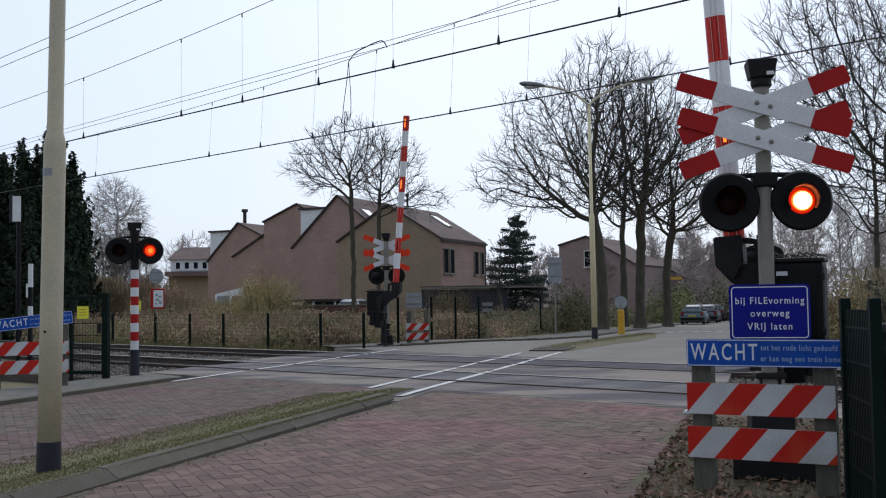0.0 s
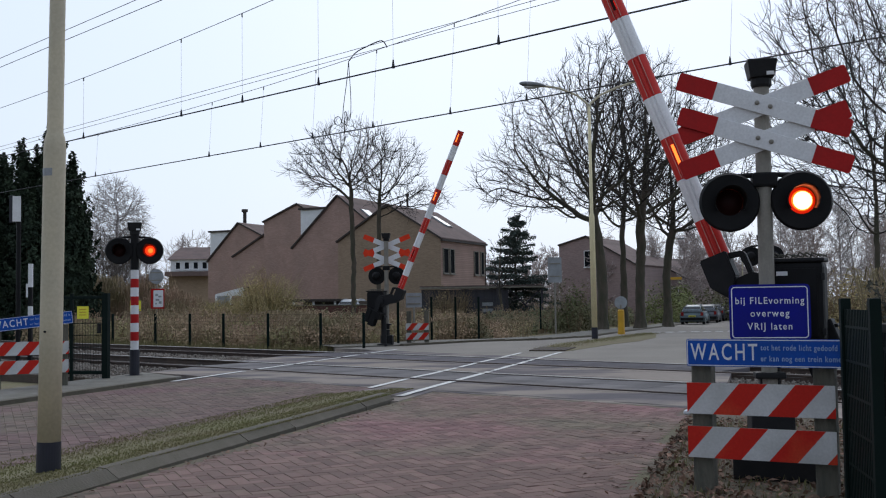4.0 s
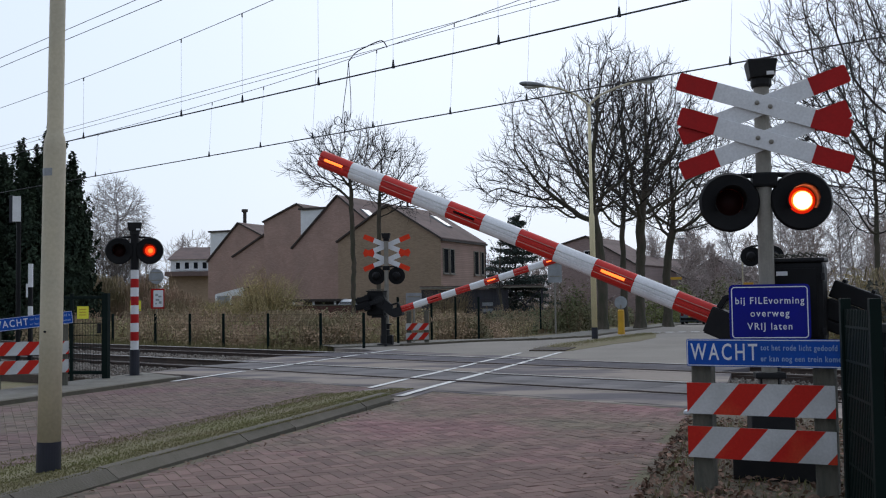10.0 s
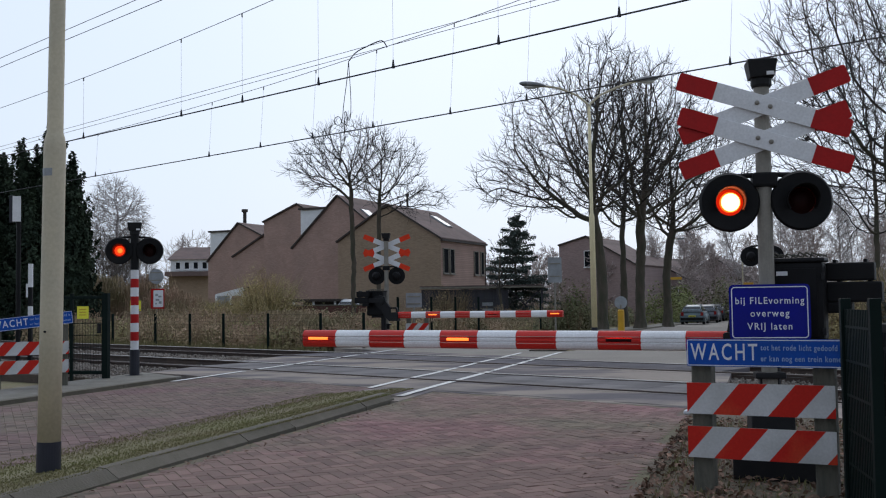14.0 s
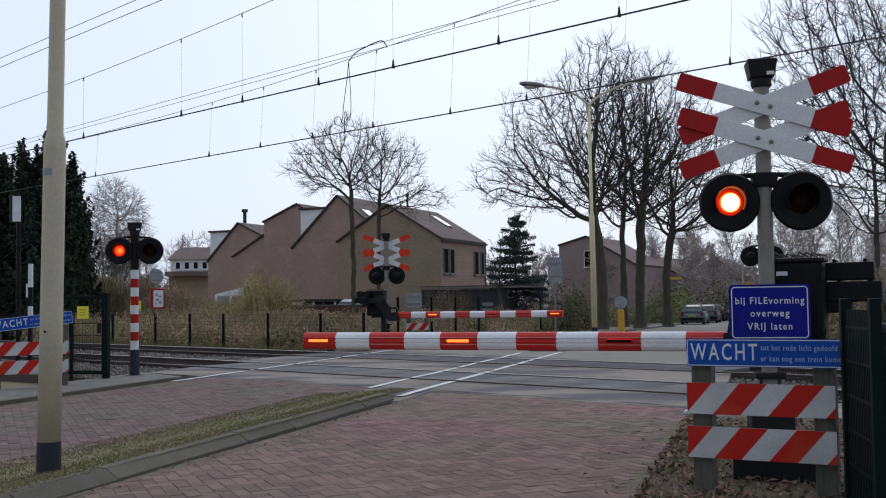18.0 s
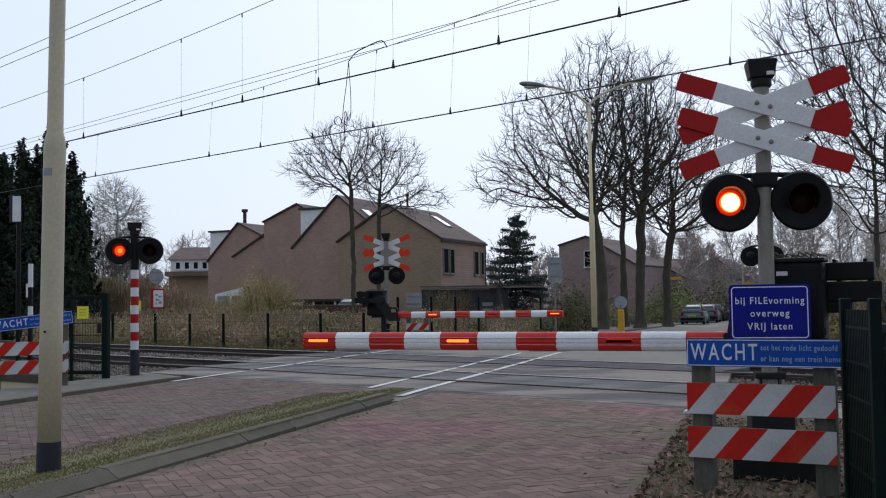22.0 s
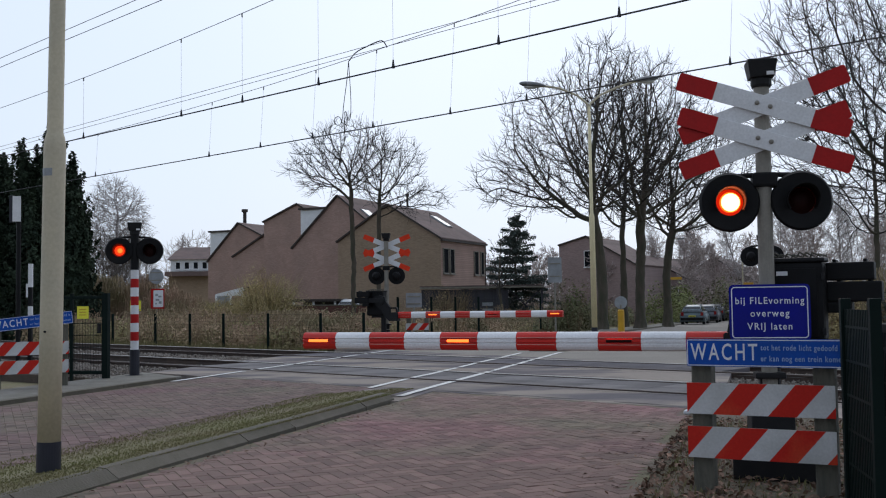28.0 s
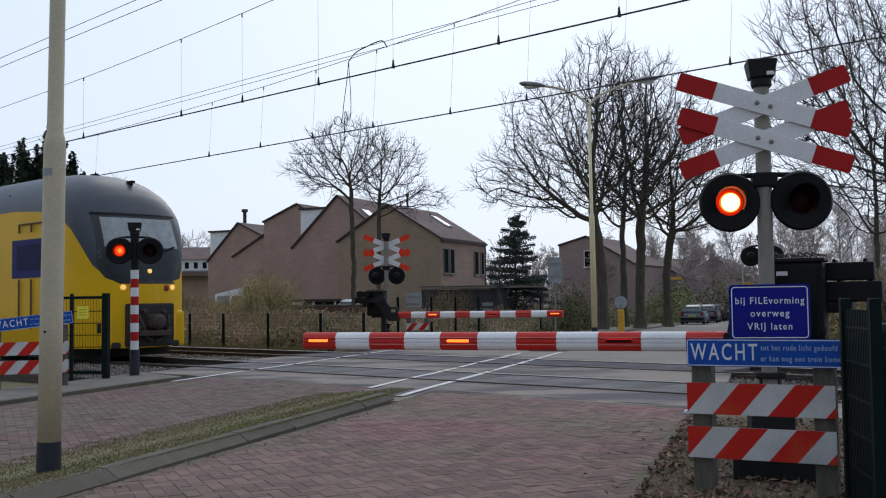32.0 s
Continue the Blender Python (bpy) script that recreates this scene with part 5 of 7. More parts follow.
def bare_tree(name, place, spec, seed, label, bark=None, twig=None):
    rnd = random.Random(seed)
    t = thing(name, place, label, "tree", "bare trees")
    thick, thin = [], []
    h, r = spec["trunk"]
    grow(rnd, Vector((0, 0, -0.2)), Vector((spec["lean"][0], spec["lean"][1], 1)).normalized(), h, r, 0, spec, thick, thin)
    # root flare
    thick.append((Vector((0, 0, -0.25)), Vector((0, 0, 0.35)), r * 1.35, r * 1.02))
    raw("trunk", *frusta(thick, 9), bark or M_BARK, t, "dark bark trunk and limbs", True)
    raw("crown", *frusta(thin, 3), twig or M_TWIG, t, "bare winter twigs")
    return t


def colonise(rnd, marks, stems, step, kill, lift=0.06, wobble=0.12, rounds=140):
    """Grow a branching skeleton towards the marks that fill a crown; gives node places and parents."""
    gen = np.random.default_rng(rnd.randrange(10 ** 6))
    pos, par = [np.array(p, float) for p, _ in stems], [q for _, q in stems]
    P = np.array(pos)
    d2 = ((marks[:, None, :] - P[None]) ** 2).sum(2)
    near, best = d2.argmin(1), d2.min(1)
    alive = np.ones(len(marks), bool)
    count = {}
    for _ in range(rounds):
        tired = []
        ids = np.nonzero(alive)[0]
        if not len(ids):
            break
        pull = {}
        for i in ids:
            v = marks[i] - pos[near[i]]
            pull.setdefault(int(near[i]), []).append(v / (np.linalg.norm(v) + 1e-9))
        fresh = []
        for k, vs in pull.items():
            v = np.sum(vs, 0)
            size = np.linalg.norm(v)
            count[k] = count.get(k, 0) + 1
            if size < 0.35 * len(vs) ** 0.5 or count[k] > 3:
                tired.append(k)
                continue
            v = v / size + np.array((0, 0, lift)) + gen.normal(0, wobble, 3)
            q = pos[k] + v / (np.linalg.norm(v) + 1e-9) * step
            fresh.append(len(pos))
            pos.append(q)
            par.append(k)
        if tired:
            alive &= ~np.isin(near, tired)
        if not fresh:
            continue
        Q = np.array([pos[k] for k in fresh])
        d2 = ((marks[:, None, :] - Q[None]) ** 2).sum(2)
        j = d2.argmin(1)
        m = d2[np.arange(len(marks)), j]
        closer = m < best
        best[closer] = m[closer]
        near[closer] = np.array(fresh)[j[closer]]
        alive &= best > kill * kill
    return pos, par


def chains(lines, radii, sides):
    """Tapered tubes along lines of points, with a radius at each."""
    vs, fs = [], []
    for line, rad in zip(lines, radii):
        rings = []
        for i, p in enumerate(line):
            d = line[min(i + 1, len(line) - 1)] - line[max(i - 1, 0)]
            d = Vector(d).normalized()
            a = d.cross(Vector((0.31, 0.22, 0.92)) if abs(d.z) < 0.93 else Vector((1, 0.1, 0))).normalized()
            b = d.cross(a)
            rings.append(len(vs))
            for k in range(sides):
                w = 2 * math.pi * k / sides
                vs.append(tuple(Vector(p) + (a * math.cos(w) + b * math.sin(w)) * rad[i]))
        for r0, r1 in zip(rings, rings[1:]):
            for k in range(sides):
                fs.append((r0 + k, r0 + (k + 1) % sides, r1 + (k + 1) % sides, r1 + k))
    return vs, fs


def crown_tree(name, place, seed, label, crown, stem, marks=700, step=0.32, kill=0.5, tip=0.011, power=2.25, twigs=2, twig_len=(0.35, 0.8), twig_r=0.008, lift=0.06, bark=None, twig=None, droop=0.0, flat=1.0, base=0.0):
    """A bare tree whose limbs fill the crown: crown is a list of (centre, radii); stem the trunk's line, base its least radius."""
    rnd = random.Random(seed)
    t = thing(name, place, label, "tree", "bare trees")
    pts = []
    sizes = [r[0] * r[1] * r[2] for _, r in crown]
    for (c, r), n in zip(crown, [marks * q / sum(sizes) for q in sizes]):
        for _ in range(int(n)):
            d = Vector((rnd.gauss(0, 1), rnd.gauss(0, 1), rnd.gauss(0, 1))).normalized() * rnd.random() ** (1 / 3.4)
            if d.z < 0:
                d.z *= flat
            ragged = 1 + 0.16 * noise.noise(Vector((d.x * 2.3, d.y * 2.3, d.z * 2.3 + seed)))
            pts.append((c[0] + d.x * r[0] * ragged, c[1] + d.y * r[1] * ragged, c[2] + d.z * r[2] * ragged))
    nodes = []
    for i, p in enumerate(stem):
        if i == 0:
            nodes.append((p, -1))
            continue
        a, b = Vector(stem[i - 1]), Vector(p)
        n = max(1, round((b - a).length / step))
        for k in range(n):
            q = a.lerp(b, (k + 1) / n) + Vector((rnd.gauss(0, 0.015), rnd.gauss(0, 0.015), 0))
            nodes.append((tuple(q), len(nodes) - 1))
    pos, par = colonise(rnd, np.array(pts), nodes, step, kill, lift)
    n = len(pos)
    kids = [[] for _ in range(n)]
    for i in range(n):
        if par[i] >= 0:
            kids[par[i]].append(i)
    load = [0.0] * n
    for i in range(n - 1, -1, -1):
        load[i] = 1.0 if not kids[i] else sum(load[k] for k in kids[i])
    rad = [tip * q ** (1 / power) for q in load]
    for i in range(len(nodes)):
        z = pos[i][2] / max(stem[-1][2], 0.1)
        rad[i] = max(rad[i], base * (1 - 0.55 * max(z, 0) ** 1.4) * (1 + 0.35 * max(0.0, 1 - pos[i][2] / 0.5)))
    thick, thin = ([], []), ([], [])
    heads = [0]
    while heads:
        i = heads.pop()
        line, rr = ([pos[par[i]], pos[i]], [min(rad[par[i]], rad[i] * 1.25), rad[i]]) if par[i] >= 0 else ([pos[i]], [rad[i] * 1.3])
        while kids[i]:
            main = max(kids[i], key=lambda k: load[k])
            heads += [k for k in kids[i] if k != main]
            i = main
            line.append(pos[i])
            rr.append(rad[i])
        first = not thick[0]
        cut = next((k for k, q in enumerate(rr) if q < 0.045), len(rr)) if first or rr[0] > 0.06 else 0
        if cut > 1:
            thick[0].append(line[:cut + 1])
            thick[1].append(rr[:cut + 1])
        if cut < len(line) - 1:
            thin[0].append(line[max(cut - 1, 0):])
            thin[1].append(rr[max(cut - 1, 0):])
    mid = Vector(crown[0][0])
    for i in range(n):
        if rad[i] < 0.03 and par[i] >= 0:
            d0 = Vector(pos[i] - pos[par[i]]).normalized()
            for _ in range(twigs if kids[i] else twigs + 1):
                d = (d0 + Vector((rnd.gauss(0, 0.55), rnd.gauss(0, 0.55), rnd.gauss(0.15, 0.45))) + (Vector(pos[i]) - mid).normalized() * 0.35).normalized()
                ln = rnd.uniform(*twig_len)
                p, line = Vector(pos[i]), [np.array(pos[i])]
                for k in range(3):
                    d = (d + Vector((rnd.gauss(0, 0.14), rnd.gauss(0, 0.14), 0.16 - droop))).normalized()
                    p = p + d * ln / 3
                    line.append(np.array(p))
                thin[0].append(line)
                thin[1].append([twig_r, twig_r * 0.9, twig_r * 0.75, twig_r * 0.5])
    for k, (line, rr) in enumerate(zip(*thick)):
        raw("limb" if k else "trunk", *chains([line], [rr], 8), bark or M_BARK, t, "" if k else "bark-covered trunk", True)
    raw("crown", *chains(*thin, 3), twig or M_TWIG, t, "bare winter twigs")
    return t


FINE = dict(trunk=(9.0, 0.14), lean=(0.0, 0), taper=0.2, trunk_depth=0, least=0.017, steps=[6, 5, 4, 3], wander=[0.06, 0.14, 0.2, 0.25], up=[0.02, 0.06, 0.0, -0.05],
            kids=[32, 12, 7], bare=[0.2, 0.15, 0.1], angle=[(25, 50), (25, 50), (25, 60)], ratio=[0.36, 0.5, 0.5])

crown_tree("bare_street_tree", pose(8.15, 52.9, -0.3), 11, "large bare street tree with a forked dark trunk",
           [((-0.9, 0, 9.1), (4.8, 4.0, 4.2)), ((-3.2, 0, 7.5), (3.7, 3.0, 2.1)), ((0.4, 0, 12.5), (2.7, 2.4, 2.9))], [(0, 0, -0.3), (0.02, 0, 1.9), (0.0, 0.05, 3.1)], 2500, 0.28, 0.34, 0.015, 2.2, flat=0.8, twig_r=0.0105, base=0.27)
crown_tree("bare_street_tree", pose(11.0, 63.0, -0.45), 14, "bare street tree with a slender mossy trunk", [((0.2, 0, 10.4), (3.6, 3.4, 4.6))], [(0, 0, -0.3), (0.05, 0, 2.5), (0, 0, 5.8)], 800, 0.32, 0.44, 0.015, 2.2, twig_r=0.01, base=0.26)
crown_tree("bare_street_tree", pose(10.75, 56.5, -0.4), 12, "large bare street tree with a broad forked trunk",
           [((0.6, 0, 9.6), (4.6, 4.0, 4.6)), ((0.2, 0, 12.4), (3.2, 2.8, 3.0))], [(0, 0, -0.3), (0.03, 0, 2.0), (0.08, 0, 3.3)], 2000, 0.29, 0.36, 0.016, 2.2, flat=0.8, twig_r=0.01, base=0.31)
crown_tree("bare_street_tree", pose(13.9, 64.0, -0.6), 13, "large bare street tree beside the parked cars",
           [((0.8, 0, 9.2), (4.9, 4.2, 4.4)), ((1.6, 0, 7.4), (4.2, 3.3, 2.2))], [(0, 0, -0.3), (0.0, 0, 2.0), (-0.03, 0, 3.2)], 2100, 0.32, 0.38, 0.016, 2.2, flat=0.8, twig_r=0.011, base=0.33)
crown_tree("bare_garden_tree", pose(-4.4, 50.0, -0.3), 21, "slender bare tree before the brown brick houses",
           [((-0.3, 0, 8.5), (2.5, 2.2, 2.0)), ((-1.4, 0, 7.9), (1.9, 1.7, 1.5))], [(0, 0, -0.3), (0.05, 0, 3.0), (0, 0, 4.6), (-0.06, 0, 7.4)], 640, 0.22, 0.29, 0.012, twig_r=0.0085, twig_len=(0.3, 0.7), flat=0.85, lift=0.5, base=0.085)
crown_tree("bare_garden_tree", pose(-3.15, 50.6, -0.3), 22, "slender bare tree with branches drooping to one side",
           [((0.4, 0, 7.8), (2.0, 1.9, 2.1)), ((1.8, 0, 6.5), (1.8, 1.4, 0.9))], [(0, 0, -0.3), (-0.03, 0, 3.0), (0, 0, 4.6), (0.05, 0, 7.0)], 600, 0.22, 0.29, 0.012, twig_r=0.0085, twig_len=(0.3, 0.7), flat=0.9, lift=0.35, base=0.08)
crown_tree("bare_verge_tree", pose(12.15, 27.6, -0.1), 31, "bare tree with long rising limbs beside the street",
           [((-0.2, 0, 7.4), (3.5, 2.9, 3.9)), ((-1.7, 0, 6.2), (2.2, 1.8, 3.2)), ((0.8, 0, 10.0), (3.0, 2.4, 2.6))], [(0.15, 0, -0.3), (0.0, 0, 2.6), (-0.1, 0, 5.0)], 1900, 0.2, 0.26, 0.0085, twig_r=0.0072, twig_len=(0.3, 0.7), lift=0.14, base=0.16)
crown_tree("bare_verge_tree", pose(16.9, 40.0, -0.3), 33, "bare tree with fine drooping twigs beside the street", [((0, 0, 8.2), (3.4, 3.0, 4.2))], [(0, 0, -0.3), (0, 0, 4.2)], 1000, 0.26, 0.36, 0.009, twig_r=0.0075, droop=0.2, base=0.15)
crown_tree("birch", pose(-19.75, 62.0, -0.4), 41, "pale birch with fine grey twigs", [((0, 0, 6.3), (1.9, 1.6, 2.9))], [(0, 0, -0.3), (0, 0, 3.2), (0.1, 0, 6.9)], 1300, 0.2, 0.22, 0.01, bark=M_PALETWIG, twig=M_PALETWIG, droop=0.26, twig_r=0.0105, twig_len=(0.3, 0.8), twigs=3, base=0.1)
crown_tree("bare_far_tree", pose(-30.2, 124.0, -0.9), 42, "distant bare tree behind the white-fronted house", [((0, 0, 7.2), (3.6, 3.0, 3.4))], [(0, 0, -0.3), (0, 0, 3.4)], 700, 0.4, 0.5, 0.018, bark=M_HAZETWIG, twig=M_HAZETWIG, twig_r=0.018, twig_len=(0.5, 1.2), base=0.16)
for x, y, h, seed in ((-19.0, 57.0, 3.4, 46), (-17.4, 56.0, 3.0, 47), (-18.2, 60.0, 3.9, 48)):
    crown_tree("bare_thicket_tree", pose(x, y, -0.4), seed, "low bare thicket tree beside the railway", [((0, 0, h), (1.7, 1.4, 2.3))], [(0, 0, -0.3), (0, 0, 1.0)], 520, 0.24, 0.28, 0.009, bark=M_SCRUB, twig=M_SCRUB, twig_r=0.01, twig_len=(0.3, 0.8), twigs=3)
bare_tree("bare_thicket_tree", pose(-15.4, 52.0, -0.4), {**FINE, "trunk": (3.0, 0.1)}, 43, "low bare thicket tree by the railway", M_HAZETWIG, M_HAZETWIG)
bare_tree("bare_garden_tree", pose(3.4, 58.0, -0.5), {**FINE, "trunk": (5.4, 0.1), "lean": (-0.1, 0), "kids": [9, 5, 3]}, 45, "thin bare tree beside the spruce")
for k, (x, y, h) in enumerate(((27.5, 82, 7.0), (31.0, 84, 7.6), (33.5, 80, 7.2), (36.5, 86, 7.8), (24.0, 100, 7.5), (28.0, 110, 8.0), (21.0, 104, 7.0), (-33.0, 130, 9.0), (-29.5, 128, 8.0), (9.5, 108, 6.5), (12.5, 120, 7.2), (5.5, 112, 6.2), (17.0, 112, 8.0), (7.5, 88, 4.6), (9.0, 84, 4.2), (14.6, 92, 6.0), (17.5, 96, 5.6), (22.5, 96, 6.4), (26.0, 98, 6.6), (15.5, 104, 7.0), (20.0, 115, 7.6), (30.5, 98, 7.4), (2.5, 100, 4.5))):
    bare_tree("bare_far_tree", pose(x, y, -0.9), {**FINE, "trunk": (h, 0.16), "kids": [26, 10, 6], "least": 0.026}, 60 + k, "distant bare tree with grey-brown twigs painted pale for haze", M_HAZETWIG, M_HAZETWIG)
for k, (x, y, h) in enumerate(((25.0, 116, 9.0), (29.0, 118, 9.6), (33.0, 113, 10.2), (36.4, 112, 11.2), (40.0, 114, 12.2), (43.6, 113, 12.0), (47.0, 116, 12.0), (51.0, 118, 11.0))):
    bare_tree("birch", pose(x, y, -0.9), {**FINE, "trunk": (h, 0.16), "kids": [30, 10, 6], "least": 0.022}, 90 + k, "distant pale grey birch, fine drooping twigs lightened for haze", M_PALETWIG, M_PALETWIG)


# ---- leafy masses ----
def leaf_cloud(rnd, count, place, size, flat=0.4):
    """Small bent leaves, two triangles each, at the places that place() gives."""
    vs, fs = [], []
    for _ in range(count):
        c, out = place()
        s = rnd.uniform(*size)
        n = (out + Vector((rnd.gauss(0, flat), rnd.gauss(0, flat), rnd.gauss(0, flat)))).normalized()
        a = n.cross(Vector((rnd.gauss(0, 1), rnd.gauss(0, 1), rnd.gauss(0, 1)))).normalized()
        b = n.cross(a)
        i = len(vs)
        vs += [tuple(c - a * s), tuple(c + b * s * 0.5 + n * s * 0.15), tuple(c + a * s), tuple(c - b * s * 0.5 + n * s * 0.15)]
        fs += [(i, i + 1, i + 2), (i, i + 2, i + 3)]
    return vs, fs


def cypress(place, h, r, seed, label):
    """A column of rising plumes with feathery, uneven tips."""
    rnd = random.Random(seed)
    t = thing("cypress", place, label, "tree", "conifers")
    bm = bmesh.new()
    cyl(bm, (0, 0, -0.3), (0, 0, h * 0.9), 0.16, 0.03, 8)
    part("trunk", bm, M_BARK, t, "dark trunk")
    plumes = [(Vector((0, 0, h * 0.75)), Vector((0.05, 0, h)), 0.3)]
    for k in range(120):
        f = rnd.random() ** 0.85
        w = rnd.uniform(0, 6.28)
        reach = r * (f ** 0.6) * rnd.uniform(0.72, 1.08)
        tip = Vector((reach * math.cos(w), reach * math.sin(w), h * (1 - f) * 0.97 + rnd.uniform(0.2, 0.75)))
        plumes.append((Vector((tip.x * 0.3, tip.y * 0.3, max(tip.z - rnd.uniform(0.9, 1.7), 0.1))), tip, rnd.uniform(0.25, 0.5)))

    def at():
        a, b, wd = plumes[0] if rnd.random() < 0.02 else rnd.choice(plumes)
        q = rnd.random() ** 0.7
        c = a.lerp(b, q)
        s_ = wd * (1.02 - q) ** 0.7
        c = c + Vector((rnd.gauss(0, 0.5), rnd.gauss(0, 0.5), rnd.gauss(0, 0.35))) * s_
        return c, Vector((c.x, c.y, 0.4)).normalized() + Vector((0, 0, 0.2))
    raw("crown", *leaf_cloud(rnd, 17000, at, (0.045, 0.12), 0.5), M_CONIFER, t, "dense dark feathery sprays")
    return t


def spruce(place, h, r, seed, label):
    """Whorls of level branches, each hung with needle sprays, under a thin leader."""
    rnd = random.Random(seed)
    t = thing("spruce", place, label, "tree", "conifers")
    bm = bmesh.new()
    cyl(bm, (0, 0, -0.3), (0, 0, h), 0.13, 0.012, 8)
    part("trunk", bm, M_BARK, t, "dark trunk")
    limbs, segs = [], []
    z = h - 0.3
    gap = 0.26
    while z > 0.7:
        f = 1 - z / h
        for k in range(6 + int(5 * f)):
            w = rnd.uniform(0, 6.28)
            ln = r * (0.08 + 0.98 * f ** 0.85) * rnd.uniform(0.7, 1.12)
            a = Vector((0, 0, z + rnd.uniform(-0.14, 0.14)))
            b = a + Vector((math.cos(w) * ln, math.sin(w) * ln, 0.22 * ln * (1 - 1.9 * f) + rnd.gauss(0, 0.04)))
            limbs.append((a, b, ln))
            segs.append((a, b, 0.02, 0.006))
        z -= gap * rnd.uniform(0.6, 1.4)
        gap = min(gap * 1.05, 0.34)
    raw("limbs", *frusta(segs, 3), M_BARK, t, "thin dark limbs")
    total = sum(x[2] for x in limbs)
    vs, fs = [], []
    for a, b, ln in limbs:
        u = (b - a).normalized()
        side = u.cross(Vector((0, 0, 1))).normalized()

        def at():
            q = rnd.random() ** 0.75
            wd = 0.3 * ln ** 0.6 * (1.15 - q)
            c = a.lerp(b, q) + side * rnd.uniform(-wd, wd) + Vector((0, 0, -0.07 - abs(rnd.gauss(0, 0.1))))
            return c, Vector((rnd.gauss(0, 0.6), rnd.gauss(0, 0.6), 0.6))
        v, f = leaf_cloud(rnd, int(42000 * ln / total) + 3, at, (0.03, 0.085), 0.8)
        n0 = len(vs)
        vs += v
        fs += [tuple(k + n0 for k in q) for q in f]
    raw("crown", vs, fs, M_SPRUCE, t, "blue-green needle sprays")
    return t


for k, (x, y, h, r) in enumerate(((-21.6, 47.0, 8.6, 2.1), (-20.4, 47.5, 8.7, 2.1), (-19.2, 46.5, 9.0, 2.1), (-18.2, 47.0, 9.4, 2.1), (-17.5, 46.0, 9.9, 1.9), (-16.8, 46.6, 8.3, 1.7), (-16.4, 45.6, 6.6, 1.35), (-20.0, 45.0, 6.0, 1.8), (-18.2, 45.0, 6.4, 1.8), (-18.9, 49.0, 8.6, 2.2), (-20.9, 49.0, 8.2, 2.2))):
    cypress(pose(x, y, -0.3), h, r, 70 + k, "tall dark cypress in a dense row by the railway")
spruce(pose(4.35, 62.0, -0.6), 7.1, 3.3, 80, "dark blue-green spruce beside the brown house")


def shrub(name, place, rx, ry, h, seed, label, material, count, size, stems=14, stem_mat=None, hollow=0.5):
    rnd = random.Random(seed)
    t = thing(name, place, label, "shrub", "shrubs")
    segs = []
    for _ in range(stems):
        w, q = rnd.uniform(0, 6.28), rnd.uniform(0.2, 0.95)
        tip = Vector((rx * q * math.cos(w), ry * q * math.sin(w), h * rnd.uniform(0.6, 1.08)))
        p = Vector((tip.x * 0.25, tip.y * 0.25, -0.15))
        last = p
        for k in range(1, 5):
            nxt = p.lerp(tip, k / 4) + Vector((rnd.gauss(0, 0.06), rnd.gauss(0, 0.06), 0.12 * h * math.sin(k / 4 * 3.1)))
            segs.append((last, nxt, 0.02 * (1.2 - k / 5), 0.02 * (1.0 - k / 5)))
            last = nxt
    raw("stem_tangle", *frusta(segs, 3), stem_mat or M_BRAMTWIG, t, "bare brown stems")

    def at():
        w, v = rnd.uniform(0, 6.28), rnd.random()
        q = (hollow + (1 - hollow) * rnd.random() ** 0.5) * (1 + 0.2 * math.sin(3 * w + seed) + 0.12 * math.sin(5 * w + 6 * v))
        e = math.asin(v)
        d = Vector((math.cos(w) * math.cos(e), math.sin(w) * math.cos(e), math.sin(e)))
        return Vector((d.x * rx * q, d.y * ry * q, d.z * h * q + rnd.gauss(0, 0.03))), d + Vector((0, 0, 0.4))
    raw("foliage", *leaf_cloud(rnd, count, at, size, 0.6), material, t, "small leaves")
    return t


shrub("tan_shrub", pose(-7.3, 42.0, -0.2), 1.7, 1.3, 2.5, 90, "large tan-brown winter shrub behind the fence", M_TAN, 24000, (0.016, 0.042), 260, M_TAN)
shrub("tan_shrub", pose(-9.2, 44.0, -0.2), 1.5, 1.2, 1.6, 91, "tan-brown winter shrub behind the fence", M_TAN, 13000, (0.016, 0.042), 140, M_TAN)
shrub("evergreen_shrub", pose(7.2, 57.0, -0.5), 1.3, 1.2, 2.5, 92, "rounded dark green garden shrub", M_SHRUB, 2600, (0.05, 0.11))
shrub("evergreen_shrub", pose(19.2, 86.0, -0.8), 2.4, 2.0, 3.0, 93, "olive green garden shrub beyond the parked cars", M_LIME, 3200, (0.08, 0.18))
shrub("lime_shrub", pose(19.0, 83.0, -0.8), 1.6, 1.4, 1.9, 94, "low yellow-green garden shrub", M_LIME, 1400, (0.06, 0.13))
shrub("evergreen_shrub", pose(24.6, 90.0, -0.8), 2.8, 2.2, 3.4, 95, "dark green garden shrub beyond the street", M_SHRUB, 2400, (0.08, 0.18))
shrub("evergreen_shrub", pose(28.0, 82.0, -0.8), 2.6, 2.0, 2.6, 96, "dark green garden shrub beyond the street", M_SHRUB, 2400, (0.08, 0.18))
shrub("evergreen_shrub", pose(26.4, 62.0, -0.7), 2.5, 2.0, 2.6, 97, "dark garden shrub at the street's edge", M_SHRUB, 2200, (0.08, 0.16))
shrub("lime_shrub", pose(-3.3, 38.0, -0.2), 0.9, 0.8, 1.25, 98, "green bramble bush behind the fence", M_SHRUB, 1100, (0.03, 0.07), 24)
shrub("tan_shrub", pose(11.7, 30.0, -0.2), 1.3, 1.1, 2.0, 100, "orange-brown winter shrub beside the street", M_TAN, 6000, (0.025, 0.06), 90, M_BRAMTWIG)
